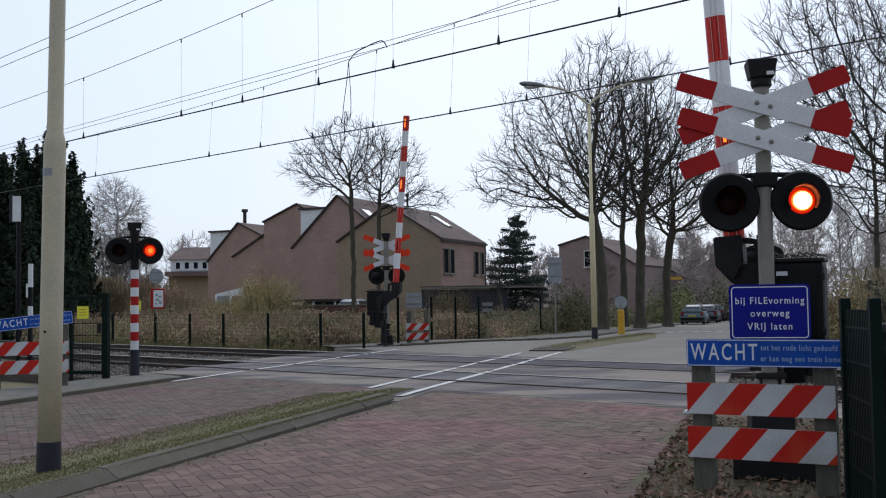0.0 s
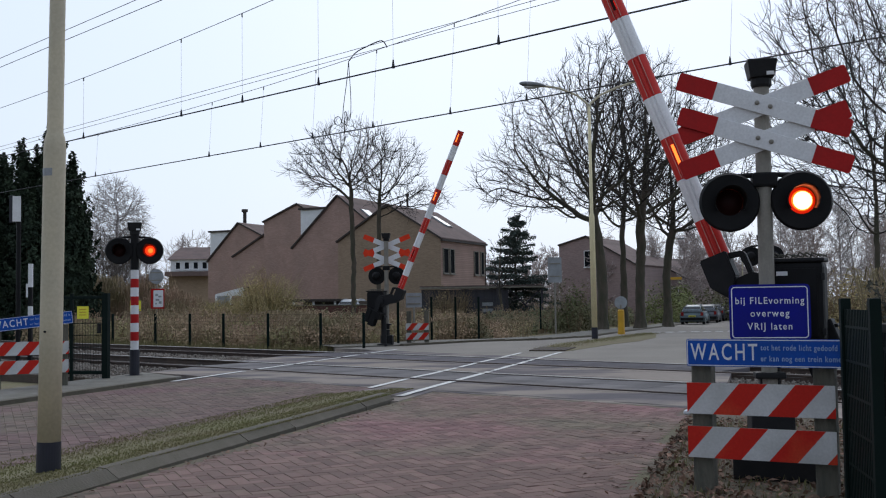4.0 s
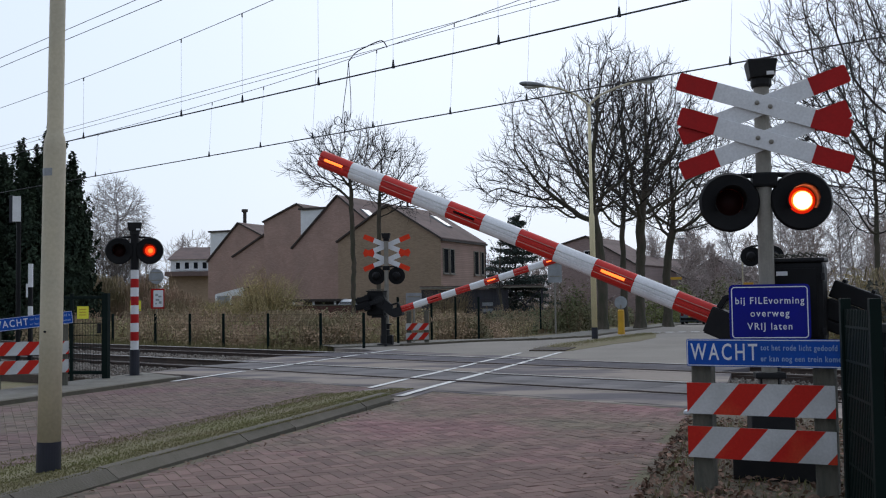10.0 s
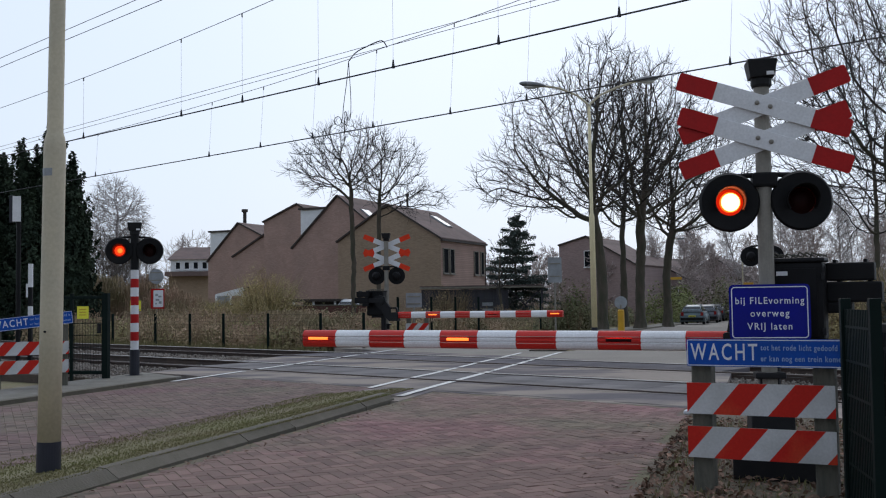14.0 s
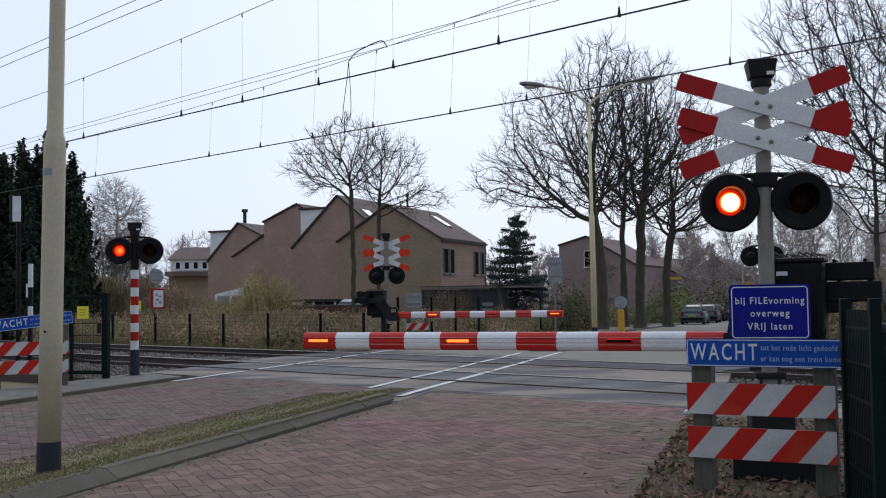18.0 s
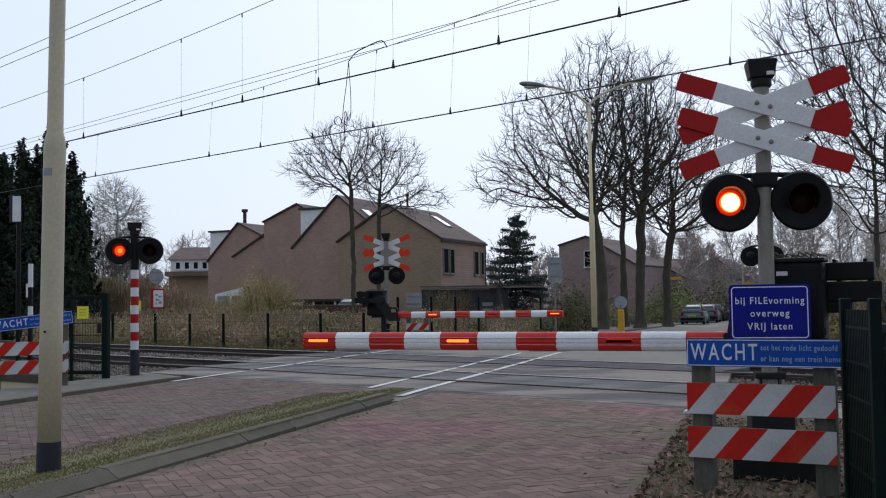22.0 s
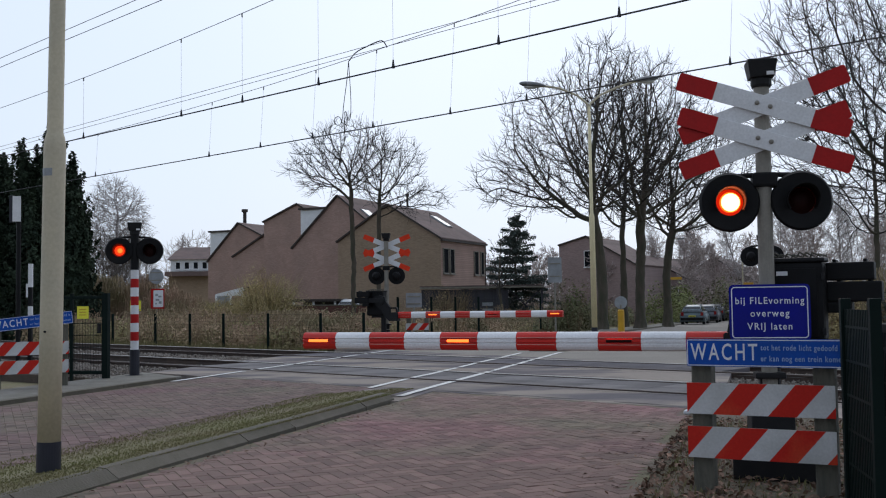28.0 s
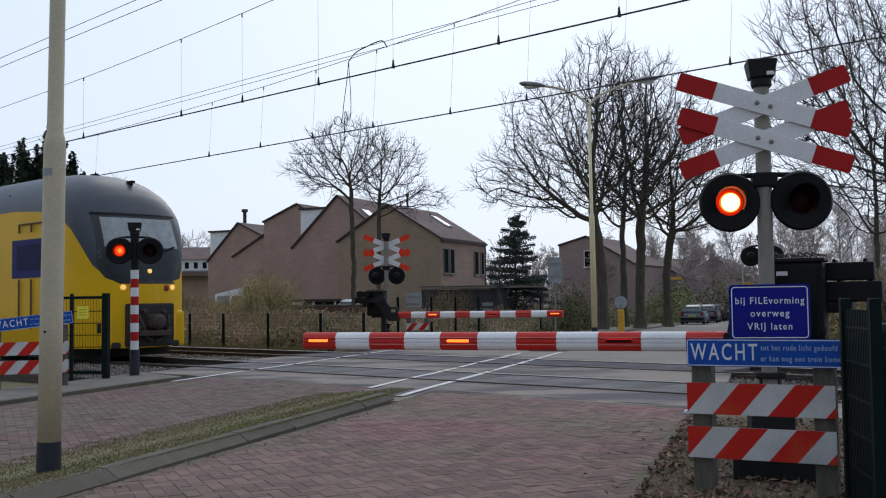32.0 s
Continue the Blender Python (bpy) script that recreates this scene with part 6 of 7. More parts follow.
shrub("tan_shrub", pose(14.6, 33.0, -0.2), 1.6, 1.3, 1.8, 101, "orange-brown winter shrub behind the mesh fence", M_TAN, 6000, (0.025, 0.06), 90, M_BRAMTWIG)
shrub("bare_climber", pose(0.3, 59.5, -0.75), 1.7, 0.35, 2.55, 102, "brown leafless climber covering the shed front", M_BRAMBLE, 1800, (0.03, 0.07), 240, M_BRAMTWIG)
shrub("bramble_bush", pose(-3.9, 33.6, -0.15), 1.3, 0.9, 1.05, 103, "green leafy bramble bush behind the railway fence", M_SHRUB, 3600, (0.025, 0.06), 60)
shrub("bramble_bush", pose(-5.8, 34.6, -0.15), 1.1, 0.8, 0.8, 104, "low leafy bramble bush behind the railway fence", M_SHRUB, 2400, (0.025, 0.06), 50)
shrub("bramble_bush", pose(0.9, 37.2, -0.2), 1.0, 0.7, 0.8, 105, "leafy bramble bush beside the footpath fence", M_SHRUB, 2200, (0.025, 0.06), 50)
shrub("evergreen_shrub", pose(-1.1, 44.0, -0.3), 1.3, 0.9, 1.3, 99, "low dark shrub behind the fence", M_BRAMBLE, 1200, (0.03, 0.08), 26)


def thicket(name, line, depth, h, seed, leaves, stems, label, material=None, stem_mat=None, size=(0.03, 0.075)):
    """A band of brambles along a line: arching stems and many small leaves."""
    rnd = random.Random(seed)
    segs = []

    def spot():
        i = rnd.randrange(len(line) - 1)
        a, b = Vector((*line[i], 0)), Vector((*line[i + 1], 0))
        p = a.lerp(b, rnd.random())
        n = (b - a).normalized()
        p = p + Vector((-n.y, n.x, 0)) * depth * rnd.random()
        hh = h * (0.62 + 0.75 * noise.noise(Vector((p.x * 0.55, p.y * 0.4, seed))) + 0.18 * noise.noise(Vector((p.x * 2.1, p.y * 2.1, seed))))
        return p, max(hh, 0.15)
    for _ in range(stems):
        p, hh = spot()
        p.z = ground_z(p.x, p.y) - 0.23
        w = rnd.uniform(0, 6.28)
        out = Vector((math.cos(w), math.sin(w), 0)) * rnd.uniform(0.2, 0.8)
        last = p
        for k in range(1, 6):
            q = k / 5
            nxt = p + out * q + Vector((rnd.gauss(0, 0.03), rnd.gauss(0, 0.03), (hh + 0.2) * 1.15 * math.sin(q * 2.1)))
            segs.append((last, nxt, 0.011, 0.009))
            last = nxt
    root = tagged(raw(name, *frusta(segs, 3), stem_mat or M_BRAMTWIG), label, "undergrowth", kind="stuff")

    def at():
        p, hh = spot()
        p.z = ground_z(p.x, p.y) - 0.2 + (hh + 0.12) * rnd.random() ** 0.6
        return p, Vector((rnd.gauss(0, 0.3), -0.6, 0.8))
    raw("undergrowth_leaves", *leaf_cloud(rnd, leaves, at, size, 0.4), material or M_BRAMBLE, root)
    return root


thicket("brambles", [(-17.5, 41.5), (-11.0, 36.0), (-7.0, 32.3), (-3.6, 29.6), (-1.9, 30.6)], 5.5, 0.98, 7, 38000, 2600, "tangled brown and green brambles behind the railway fence")
thicket("brambles", [(-21.0, 50.0), (-12.0, 44.5), (-5.0, 41.0), (0.5, 40.0)], 8.0, 0.85, 8, 24000, 1800, "tangled brown undergrowth on the bank", size=(0.05, 0.11))
thicket("brambles", [(-0.9, 34.0), (1.2, 36.5), (4.0, 44.5)], 3.0, 0.65, 9, 7000, 900, "brown brambles along the footpath fence")
thicket("bare_scrub", [(-20.5, 51.0), (-17.6, 50.0), (-14.8, 49.0)], 3.0, 2.7, 16, 7000, 2200, "grey-brown bare scrub on the bank beside the railway", M_BRAMBLE, M_BRAMTWIG, (0.03, 0.07))
thicket("bare_scrub", [(-15.4, 49.0), (-13.0, 48.5), (-11.0, 48.0)], 3.0, 1.75, 17, 5000, 1300, "low olive-brown scrub before the far houses", M_BRAMBLE, M_BRAMTWIG, (0.03, 0.07))
thicket("hedge_growth", [(4.2, 50.0), (7.2, 60.0), (10.5, 68.0)], 3.0, 1.25, 10, 8000, 500, "low dark garden hedge beyond the footpath", M_SHRUB, size=(0.06, 0.13))
thicket("hedge_growth", [(13.0, 78.0), (17.0, 90.0), (24.0, 106.0)], 4.0, 1.5, 11, 5000, 300, "low dark garden hedge along the street", M_SHRUB, size=(0.1, 0.2))
thicket("hedge_growth", [(36.0, 104.0), (27.5, 79.0), (24.0, 69.0), (19.0, 52.0)], -3.0, 1.6, 12, 8000, 500, "dark hedge along the street's far side", M_SHRUB, size=(0.08, 0.18))
thicket("hedge_growth", [(8.4, 20.5), (10.0, 24.0), (12.5, 30.0), (15.5, 40.0)], -4.0, 1.9, 13, 20000, 900, "dark green hedge beside the street", M_HEDGE, size=(0.04, 0.09))
thicket("brambles", [(-13.5, 20.0), (-11.5, 22.0), (-14.0, 31.0)], 3.5, 1.0, 14, 5000, 500, "brown undergrowth beside the railway")
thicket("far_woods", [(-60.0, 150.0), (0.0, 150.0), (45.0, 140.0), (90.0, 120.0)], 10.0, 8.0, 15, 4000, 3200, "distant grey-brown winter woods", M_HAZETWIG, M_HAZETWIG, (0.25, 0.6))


def scatter_leaves(name, count, place, size, material, label, seed, up=0.5):
    rnd = random.Random(seed)
    return tagged(raw(name, *leaf_cloud(rnd, count, lambda: (place(rnd), Vector((0, 0, 1))), size, up), material), label, "leaves", kind="stuff")


scatter_leaves("fallen_leaves", 6500, lambda r: on_road(-0.82 + 3.2 * r.random() ** 1.3, r.uniform(4.5, 11), -0.012 + r.uniform(0, 0.03)), (0.015, 0.04), M_DEADLEAF, "dead brown leaves on the verge", 5)
scatter_leaves("fallen_leaves", 260, lambda r: on_road(-4.36 + abs(r.gauss(0, 0.1)), r.uniform(4, 12.5), 0.008), (0.008, 0.028), M_DEADLEAF, "dead leaves along the kerb", 6, 0.25)
scatter_leaves("fallen_leaves", 160, lambda r: on_road(-0.85 - abs(r.gauss(0, 0.3)), r.uniform(4.5, 10.5), 0.006), (0.012, 0.03), M_DEADLEAF, "dead leaves along the verge edge", 7, 0.2)


def blades(name, count, place, h, material, label, seed):
    """Short grass blades, one triangle each."""
    rnd = random.Random(seed)
    vs, fs = [], []
    for _ in range(count):
        p = place(rnd)
        w = rnd.uniform(0, 6.28)
        a = Vector((math.cos(w), math.sin(w), 0)) * rnd.uniform(0.003, 0.007)
        tip = p + Vector((rnd.gauss(0, 0.3), rnd.gauss(0, 0.3), 1)).normalized() * h * rnd.uniform(0.4, 1.2)
        i = len(vs)
        vs += [tuple(p - a), tuple(p + a), tuple(tip)]
        fs.append((i, i + 1, i + 2))
    return tagged(raw(name, vs, fs, material), label, "grass", kind="stuff")


def island_spot(r):
    w = -4.52 - 1.35 * r.random() ** 1.9
    while noise.noise(Vector((w * 2.2, r.random() * 0.4, 3.0))) < -0.25:
        w = -4.52 - 1.35 * r.random() ** 1.9
    return on_road(w, 3.5 + 9.6 * r.random(), 0.074 if w > -4.85 else max(0.068 - 0.085 * (-4.85 - w), 0.0))


blades("island_grass", 42000, island_spot, 0.015, M_GRASS, "short mossy yellow-green grass on the traffic island", 1)
blades("verge_grass", 5000, lambda r: on_road(-0.7 + 3.5 * r.random() ** 1.5, r.uniform(4.5, 11), -0.02), 0.06, M_GRASS, "sparse grass tufts on the verge", 2)
blades("far_grass", 6000, lambda r: (lambda q: Vector((q[0], q[1], ground_z(q[0], q[1]) + 0.02)))(Vector((2.3, 25.5, 0)).lerp(Vector((8.6, 43.6, 0)), r.random()) + Vector((r.gauss(0.25, 0.25), 0, 0))), 0.03, M_GRASS, "short grass on the far island", 3)
blades("bank_grass", 9000, lambda r: on_track(r.uniform(18.6, 22.0), r.uniform(21.3, 36.0), -0.1), 0.2, M_GRASS, "rough grass at the foot of the brambles", 4)


# ---- fences beyond the tracks ----
def post_fence(spots, h, label):
    t = thing("wire_fence", Matrix.Translation((*spots[0], ground_z(*spots[0]))), label, "fence", "fences beyond the tracks")
    o = Vector((*spots[0], 0))
    for i, s in enumerate(spots):
        q = Vector((*s, 0)) - o
        fence_post(t, q.x, q.y, h, 0.075)
        if i:
            a = Vector((*spots[i - 1], 0)) - o
            d = q - a
            bm = bmesh.new()
            for k in range(9):
                z = h * (0.08 + 0.11 * k)
                cyl(bm, a + Vector((0, 0, z)), q + Vector((0, 0, z)), 0.0018, seg=4)
            for k in range(int(d.length / 0.12)):
                c = a + d * (k * 0.12 / d.length)
                cyl(bm, c + Vector((0, 0, 0.04)), c + Vector((0, 0, h * 0.96)), 0.001, seg=3, cap=False)
            part("wire_mesh", bm, M_GREEN, t, "thin dark wire mesh")
    return t


post_fence([tuple(on_track(19.2, d)[:2]) for d in (36.0, 33.0, 30.3, 28.3, 26.5, 24.3, 21.95, 20.2)], 0.95, "low dark wire fence along the railway")
post_fence([(-1.35, 30.3), (-0.4, 33.2), (0.4, 35.5), (1.2, 35.6), (4.4, 46.9)], 1.38, "dark wire fence along the footpath")

# ---- houses ----
def window(wall, x, z, w, h, panes, frame, y=0.0, side=None):
    """A window with frame, sill and panes on the house's wall; side turns it to the flank."""
    m = side or Matrix()
    bm = bmesh.new()
    for sx in (-1, 1):
        box(bm, (x + sx * (w / 2 - 0.03), y - 0.02, z), (0.06, 0.1, h), m)
    for sz in (-1, 1):
        box(bm, (x, y - 0.02, z + sz * (h / 2 - 0.03)), (w - 0.12, 0.1, 0.06), m)
    win = part("window", bm, frame, wall, "painted window frame")
    for k in range(panes):
        bm = bmesh.new()
        pw = (w - 0.12) / panes
        box(bm, (x - w / 2 + 0.06 + pw * (k + 0.5), y - 0.003, z), (pw - 0.05 * (panes > 1), 0.03, h - 0.12), m)
        part("pane", bm, M_PANE, win)
    bm = bmesh.new()
    box(bm, (x, y - 0.07, z - h / 2 - 0.03), (w + 0.1, 0.16, 0.06), m)
    part("sill", bm, M_WHITEWOOD if frame is M_WHITEWOOD else frame, win)
    return win


def gable_house(place, outline, depth, label, wall_mat, base=-1.2):
    """A house whose gable outline (x, z), from right eave over the ridge to the left eave, runs back by depth."""
    t = thing("house", place, label, "house", "brown brick houses")
    bm = bmesh.new()
    pts = [(outline[0][0], base)] + outline + [(outline[-1][0], base)]
    fr = [bm.verts.new((x, 0, z)) for x, z in pts]
    bk = [bm.verts.new((x, depth, z)) for x, z in pts]
    bm.faces.new(fr)
    bm.faces.new(bk[::-1])
    for i in range(len(pts)):
        j = (i + 1) % len(pts)
        bm.faces.new((fr[i], bk[i], bk[j], fr[j]))
    bmesh.ops.recalc_face_normals(bm, faces=bm.faces)
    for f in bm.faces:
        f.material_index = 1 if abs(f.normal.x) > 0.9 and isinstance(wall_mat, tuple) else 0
    wall = part("wall", bm, wall_mat, t, "brown brick wall")
    for a, b in zip(outline, outline[1:]):
        d = Vector((b[0] - a[0], 0, b[1] - a[1]))
        nrm = Vector((-d.z, 0, d.x)).normalized()
        if nrm.z < 0:
            nrm = -nrm
        bm = bmesh.new()
        u = d.normalized()
        m = Matrix((u, Vector((0, 1, 0)), nrm)).transposed().to_4x4()
        m.translation = Vector((a[0], 0, a[1]))
        over = 0.12
        box(bm, (d.length / 2, depth / 2, 0.06), (d.length + over, depth + 0.2, 0.1), m)
        roof = part("roof", bm, M_ROOF, t, "brown tiled roof slope")
        # courses of tiles laid over one another
        n = max(3, int(d.length / 0.34))
        for k in range(n):
            bm = bmesh.new()
            box(bm, ((k + 0.5) * d.length / n, depth / 2, 0.125), (d.length / n * 1.06, depth + 0.22, 0.03), m)
            part("tile_course", bm, M_ROOF, roof)
        bm = bmesh.new()
        box(bm, (d.length / 2, -0.14, 0.09), (d.length + over, 0.06, 0.11), m)
        part("verge_board", bm, M_ROOFDARK, t, "dark verge board")
    return t, wall


YAW = -24
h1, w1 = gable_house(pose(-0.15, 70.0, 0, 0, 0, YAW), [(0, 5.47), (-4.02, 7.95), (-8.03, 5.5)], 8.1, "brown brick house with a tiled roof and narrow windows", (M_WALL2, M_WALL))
flank = pose(0, 0, 0, 0, 0, 90)
for y0, y1 in ((0.3, 1.2), (1.42, 2.2), (5.86, 6.7), (7.15, 7.8)):
    window(w1, (y0 + y1) / 2, 4.0, y1 - y0, 1.75, 1, M_GREYPOST, -0.02, flank)
window(w1, 4.0, 1.2, 1.1, 2.0, 1, M_ROOFDARK, -0.02, flank)
bm = bmesh.new()
box(bm, (0.12, 4.05, 5.42), (0.16, 8.3, 0.14))
part("gutter", bm, M_ROOFDARK, h1, "dark gutter")
bm = bmesh.new()
cyl(bm, (0.09, 8.0, 5.4), (0.09, 8.0, -0.8), 0.05, seg=8)
part("downpipe", bm, M_ROOFDARK, h1)


def skylight(house, x, z, slope, y, w, l):
    m = pose(x, y, z + 0.22) @ pose(0, 0, 0, 0, slope, 0)
    bm = bmesh.new()
    box(bm, (0, 0, 0.0), (l, w, 0.1), m, 0.01)
    s = part("skylight", bm, M_SIGNBACK, house, "grey roof window")
    bm = bmesh.new()
    box(bm, (0, 0, 0.053), (l - 0.14, w - 0.14, 0.012), m)
    part("pane", bm, M_SKYLIGHT, s)


SLOPE1 = math.degrees(math.atan2(7.95 - 5.47, 4.02))
skylight(h1, -2.3, 5.47 + 2.3 * math.tan(radians(SLOPE1)), SLOPE1, 5.3, 1.0, 1.6)

h2, w2 = gable_house(pose(-2.59, 74.4, 0, 0, 0, YAW), [(0, 4.6), (-5.74, 9.16), (-9.7, 5.37)], 9.0, "taller brown brick house behind a lower gable", M_WALL)
skylight(h2, -3.6, 4.6 + 3.6 * 0.794, 38, 1.4, 1.2, 1.7)
h3, w3 = gable_house(pose(-5.74, 79.6, 0, 0, 0, YAW), [(0, 5.2), (-6.48, 9.1), (-9.64, 7.8)], 9.0, "brown brick house with a long shallow roof", M_WALL)
h3b, w3b = gable_house(pose(-5.74, 79.6, 0, 0, 0, YAW) @ pose(-9.66, 0.3, 0), [(0, 6.84), (-3.2, 5.08)], 8.0, "lower brick wing with a lean-to roof", M_WALL)
h4, w4 = gable_house(pose(-10.9, 85.2, 0, 0, 0, YAW), [(0, 4.6), (-7.26, 8.1), (-10.45, 4.9)], 9.0, "brown brick house with a metal flue", M_WALL)


def dormer(house, x0, x1, z0, z1, y0, y1):
    bm = bmesh.new()
    box(bm, ((x0 + x1) / 2, (y0 + y1) / 2, (z0 + z1) / 2), (x1 - x0, y1 - y0, z1 - z0), bevel=0.02)
    d = part("dormer", bm, M_WHITEWOOD, house, "white boarded dormer")
    bm = bmesh.new()
    box(bm, ((x0 + x1) / 2, (y0 + y1) / 2, z1 + 0.08), (x1 - x0 + 0.3, y1 - y0 + 0.3, 0.14))
    part("dormer_roof", bm, M_ROOFDARK, d)


dormer(h2, -9.3, -6.2, 6.0, 8.35, 0.5, 6.0)
dormer(h4, -10.6, -8.2, 5.4, 7.5, 0.5, 5.0)
for hh, x, y, z0, z1, r in ((h4, -7.6, 1.4, 7.6, 9.3, 0.16), (h3, -4.9, 4.0, 7.9, 9.9, 0.07), (h4, -2.6, 3.0, 6.5, 9.3, 0.08), (h1, -4.02, 3.15, 7.6, 8.9, 0.08)):
    bm = bmesh.new()
    cyl(bm, (x, y, z0), (x, y, z1), r, seg=10)
    cyl(bm, (x, y, z1 - 0.05), (x, y, z1 + 0.18), r * 1.8, seg=10)
    part("flue", bm, M_ROOFDARK, hh, "dark metal flue")

# white-fronted house far behind
t = thing("house", pose(-27.55, 110.0, 0.55, 0, 0, 4), "distant house with a white upper floor and four windows", "house")
bm = bmesh.new()
box(bm, (0.5, 3.5, 1.2), (4.6, 7, 6.0))
part("lower_wall", bm, M_WALL2, t, "brown lower wall")
bm = bmesh.new()
box(bm, (0.5, 3.5, 4.85), (4.15, 7.1, 1.3))
up = part("upper_wall", bm, M_WHITEWOOD, t, "white boarded upper wall")
for k in range(4):
    window(up, -0.8 + 0.94 * k, 4.85, 0.56, 0.8, 1, M_WHITEWOOD, -0.1)
bm = bmesh.new()
vs = [(-1.9, -0.4, 5.5), (3.4, -0.4, 5.5), (3.4, 7.6, 5.5), (-1.9, 7.6, 5.5), (-1.2, 3.6, 7.0), (3.4, 3.6, 7.0)]
q = [bm.verts.new(v) for v in vs]
for f in ((0, 1, 5, 4), (1, 2, 5), (2, 3, 4, 5), (3, 0, 4), (3, 2, 1, 0)):
    bm.faces.new([q[i] for i in f])
part("roof", bm, M_ROOF, t, "grey tiled roof")
bm = bmesh.new()
box(bm, (0.5, -0.4, 3.95), (5.0, 1.6, 0.5))
part("canopy", bm, M_ROOF, t)

# houses among the street trees
hx, wx = gable_house(pose(16.9, 90.0, -0.76, 0, 0, -28), [(0, 4.9), (-4.6, 7.55), (-7.2, 6.85)], 9.0, "brick house half hidden by bare street trees", M_FARWALL)
window(wx, -4.4, 5.6, 0.8, 1.5, 1, M_WHITEWOOD, -0.03)
for x, y, yaw, hw, ez, rz, lab in ((20.5, 98.0, -28, 4.5, 3.6, 6.0, "low brick house behind the bare street trees"), (24.5, 112.0, -28, 4.0, 4.0, 6.4, "distant low house along the street"), (33.0, 118.0, -28, 5.0, 3.6, 6.6, "distant low house along the street")):
    hx, wx = gable_house(pose(x + 3, y, -0.76, 0, 0, yaw), [(0, ez), (-hw, rz), (-2 * hw, ez)], 9.0, lab, M_FARWALL)
    window(wx, -hw * 0.35, 2.4, 0.9, 1.3, 1, M_WHITEWOOD, -0.03)
    window(wx, -hw * 1.5, 1.6, 1.2, 1.2, 1, M_WHITEWOOD, -0.03)

# dark shed with an open lean-to
t = thing("garden_shed", pose(-1.3, 60.0, -0.75, 0, 0, -4), "dark boarded garden shed with a flat roof", "shed")
for k in range(33):
    bm = bmesh.new()
    box(bm, (0.075 + 0.15 * k, random.uniform(-0.008, 0.008), 1.3), (0.144, 0.03, 2.7))
    part("board", bm, M_SHED, t)
bm = bmesh.new()
box(bm, (3.55, 1.2, 2.76), (7.2, 2.9, 0.11), bevel=0.02)
part("roof", bm, M_GREYPOST, t, "flat pale roof edge")
bm = bmesh.new()
box(bm, (2.5, 2.3, 1.3), (5.0, 0.05, 2.7))
box(bm, (0.03, 1.2, 1.3), (0.05, 2.2, 2.7))
part("back_wall", bm, M_SHED, t)
bm = bmesh.new()
box(bm, (3.55, 1.2, 2.85), (7.25, 2.95, 0.04))
part("roof_felt", bm, M_ROOF, t)
for x in (5.0, 7.0):
    bm = bmesh.new()
    box(bm, (x, 0.0, 1.3), (0.12, 0.12, 2.7))
    part("post", bm, M_SHED, t)
for x0, x1 in ((5.1, 7.0), (6.9, 5.1)):
    bm = bmesh.new()
    cyl(bm, (x0, 0.1, 2.6), (x1, 0.1, 0.8), 0.045, seg=6)
    part("brace", bm, M_SHED, t)
for k in range(2):
    bm = bmesh.new()
    box(bm, (3.85, -0.03, 1.78 - 0.36 * k), (0.62, 0.03, 0.2))
    part("notice", bm, M_SIGNBACK, t)

# low garden wall, lean-to roof and a pale van behind the brambles
t = thing("garden_wall", pose(-8.7, 58.0, -0.7, 0, 0, -6), "low red brick garden wall", "wall")
bm = bmesh.new()
box(bm, (2.3, 0, 0.85), (4.6, 0.22, 1.85))
part("brickwork", bm, M_REDWALL, t)
bm = bmesh.new()
box(bm, (2.3, 0, 1.8), (4.7, 0.3, 0.06))
part("coping", bm, M_CONCRETE, t)
t = thing("lean_to", pose(-15.95, 72.0, -0.8, 0, 0, -6), "white lean-to with a sloping roof and a grey door", "shed")
for x in (0.05, 1.1, 1.9):
    bm = bmesh.new()
    box(bm, (x, 0, 1.28), (0.13, 0.12, 2.76), bevel=0.01)
    part("post", bm, M_WHITEWOOD, t, "white post")
bm = bmesh.new()
sheet(bm, [(0, 2.6), (2.0, 2.6), (2.0, 3.2), (0, 2.74)], 0.06, pose(0, -0.02, 0, 90, 0, 0))
part("fascia", bm, M_WHITEWOOD, t, "white boarded gable")
bm = bmesh.new()
box(bm, (0.575, 0.03, 1.25), (0.92, 0.05, 2.7))
part("door", bm, M_SIGNBACK, t, "grey door")
bm = bmesh.new()
box(bm, (1.5, 0.04, 1.25), (0.68, 0.05, 2.7))
part("panel", bm, M_WALL, t, "brown side panel")
bm = bmesh.new()
sheet(bm, [(-0.12, 2.73), (2.1, 3.245), (2.1, 3.33), (-0.12, 2.81)], 2.2, pose(0, 2.1, 0, 90, 0, 0))
part("roof", bm, M_ROOFDARK, t, "dark roof sheet")
t = thing("carport", pose(-9.6, 66.0, -0.8, 0, 0, -8), "dark open carport with pale posts", "shed")
for x in (0.0, 1.3, 2.7):
    bm = bmesh.new()
    box(bm, (x, 0, 1.1), (0.12, 0.12, 2.2))
    part("post", bm, M_WHITEWOOD, t)
bm = bmesh.new()
box(bm, (1.4, 1.4, 2.2), (3.6, 3.2, 0.16))
part("roof", bm, M_ROOFDARK, t)
bm = bmesh.new()
box(bm, (1.4, 2.9, 1.1), (3.2, 0.1, 2.2))
part("back_wall", bm, M_ROOFDARK, t)

# ---- parked cars ----
M_TYRE = make_mat("tyre", (0.012, 0.012, 0.013), 0.9)
M_RIM = make_mat("rim", (0.35, 0.35, 0.36), 0.35, 0.8)
M_CARGLASS = make_mat("car_glass", (0.02, 0.024, 0.028), 0.05, bump=0, spec=0.9)
M_TAIL = make_mat("tail_lamp", (0.25, 0.012, 0.012), 0.25, bump=0)


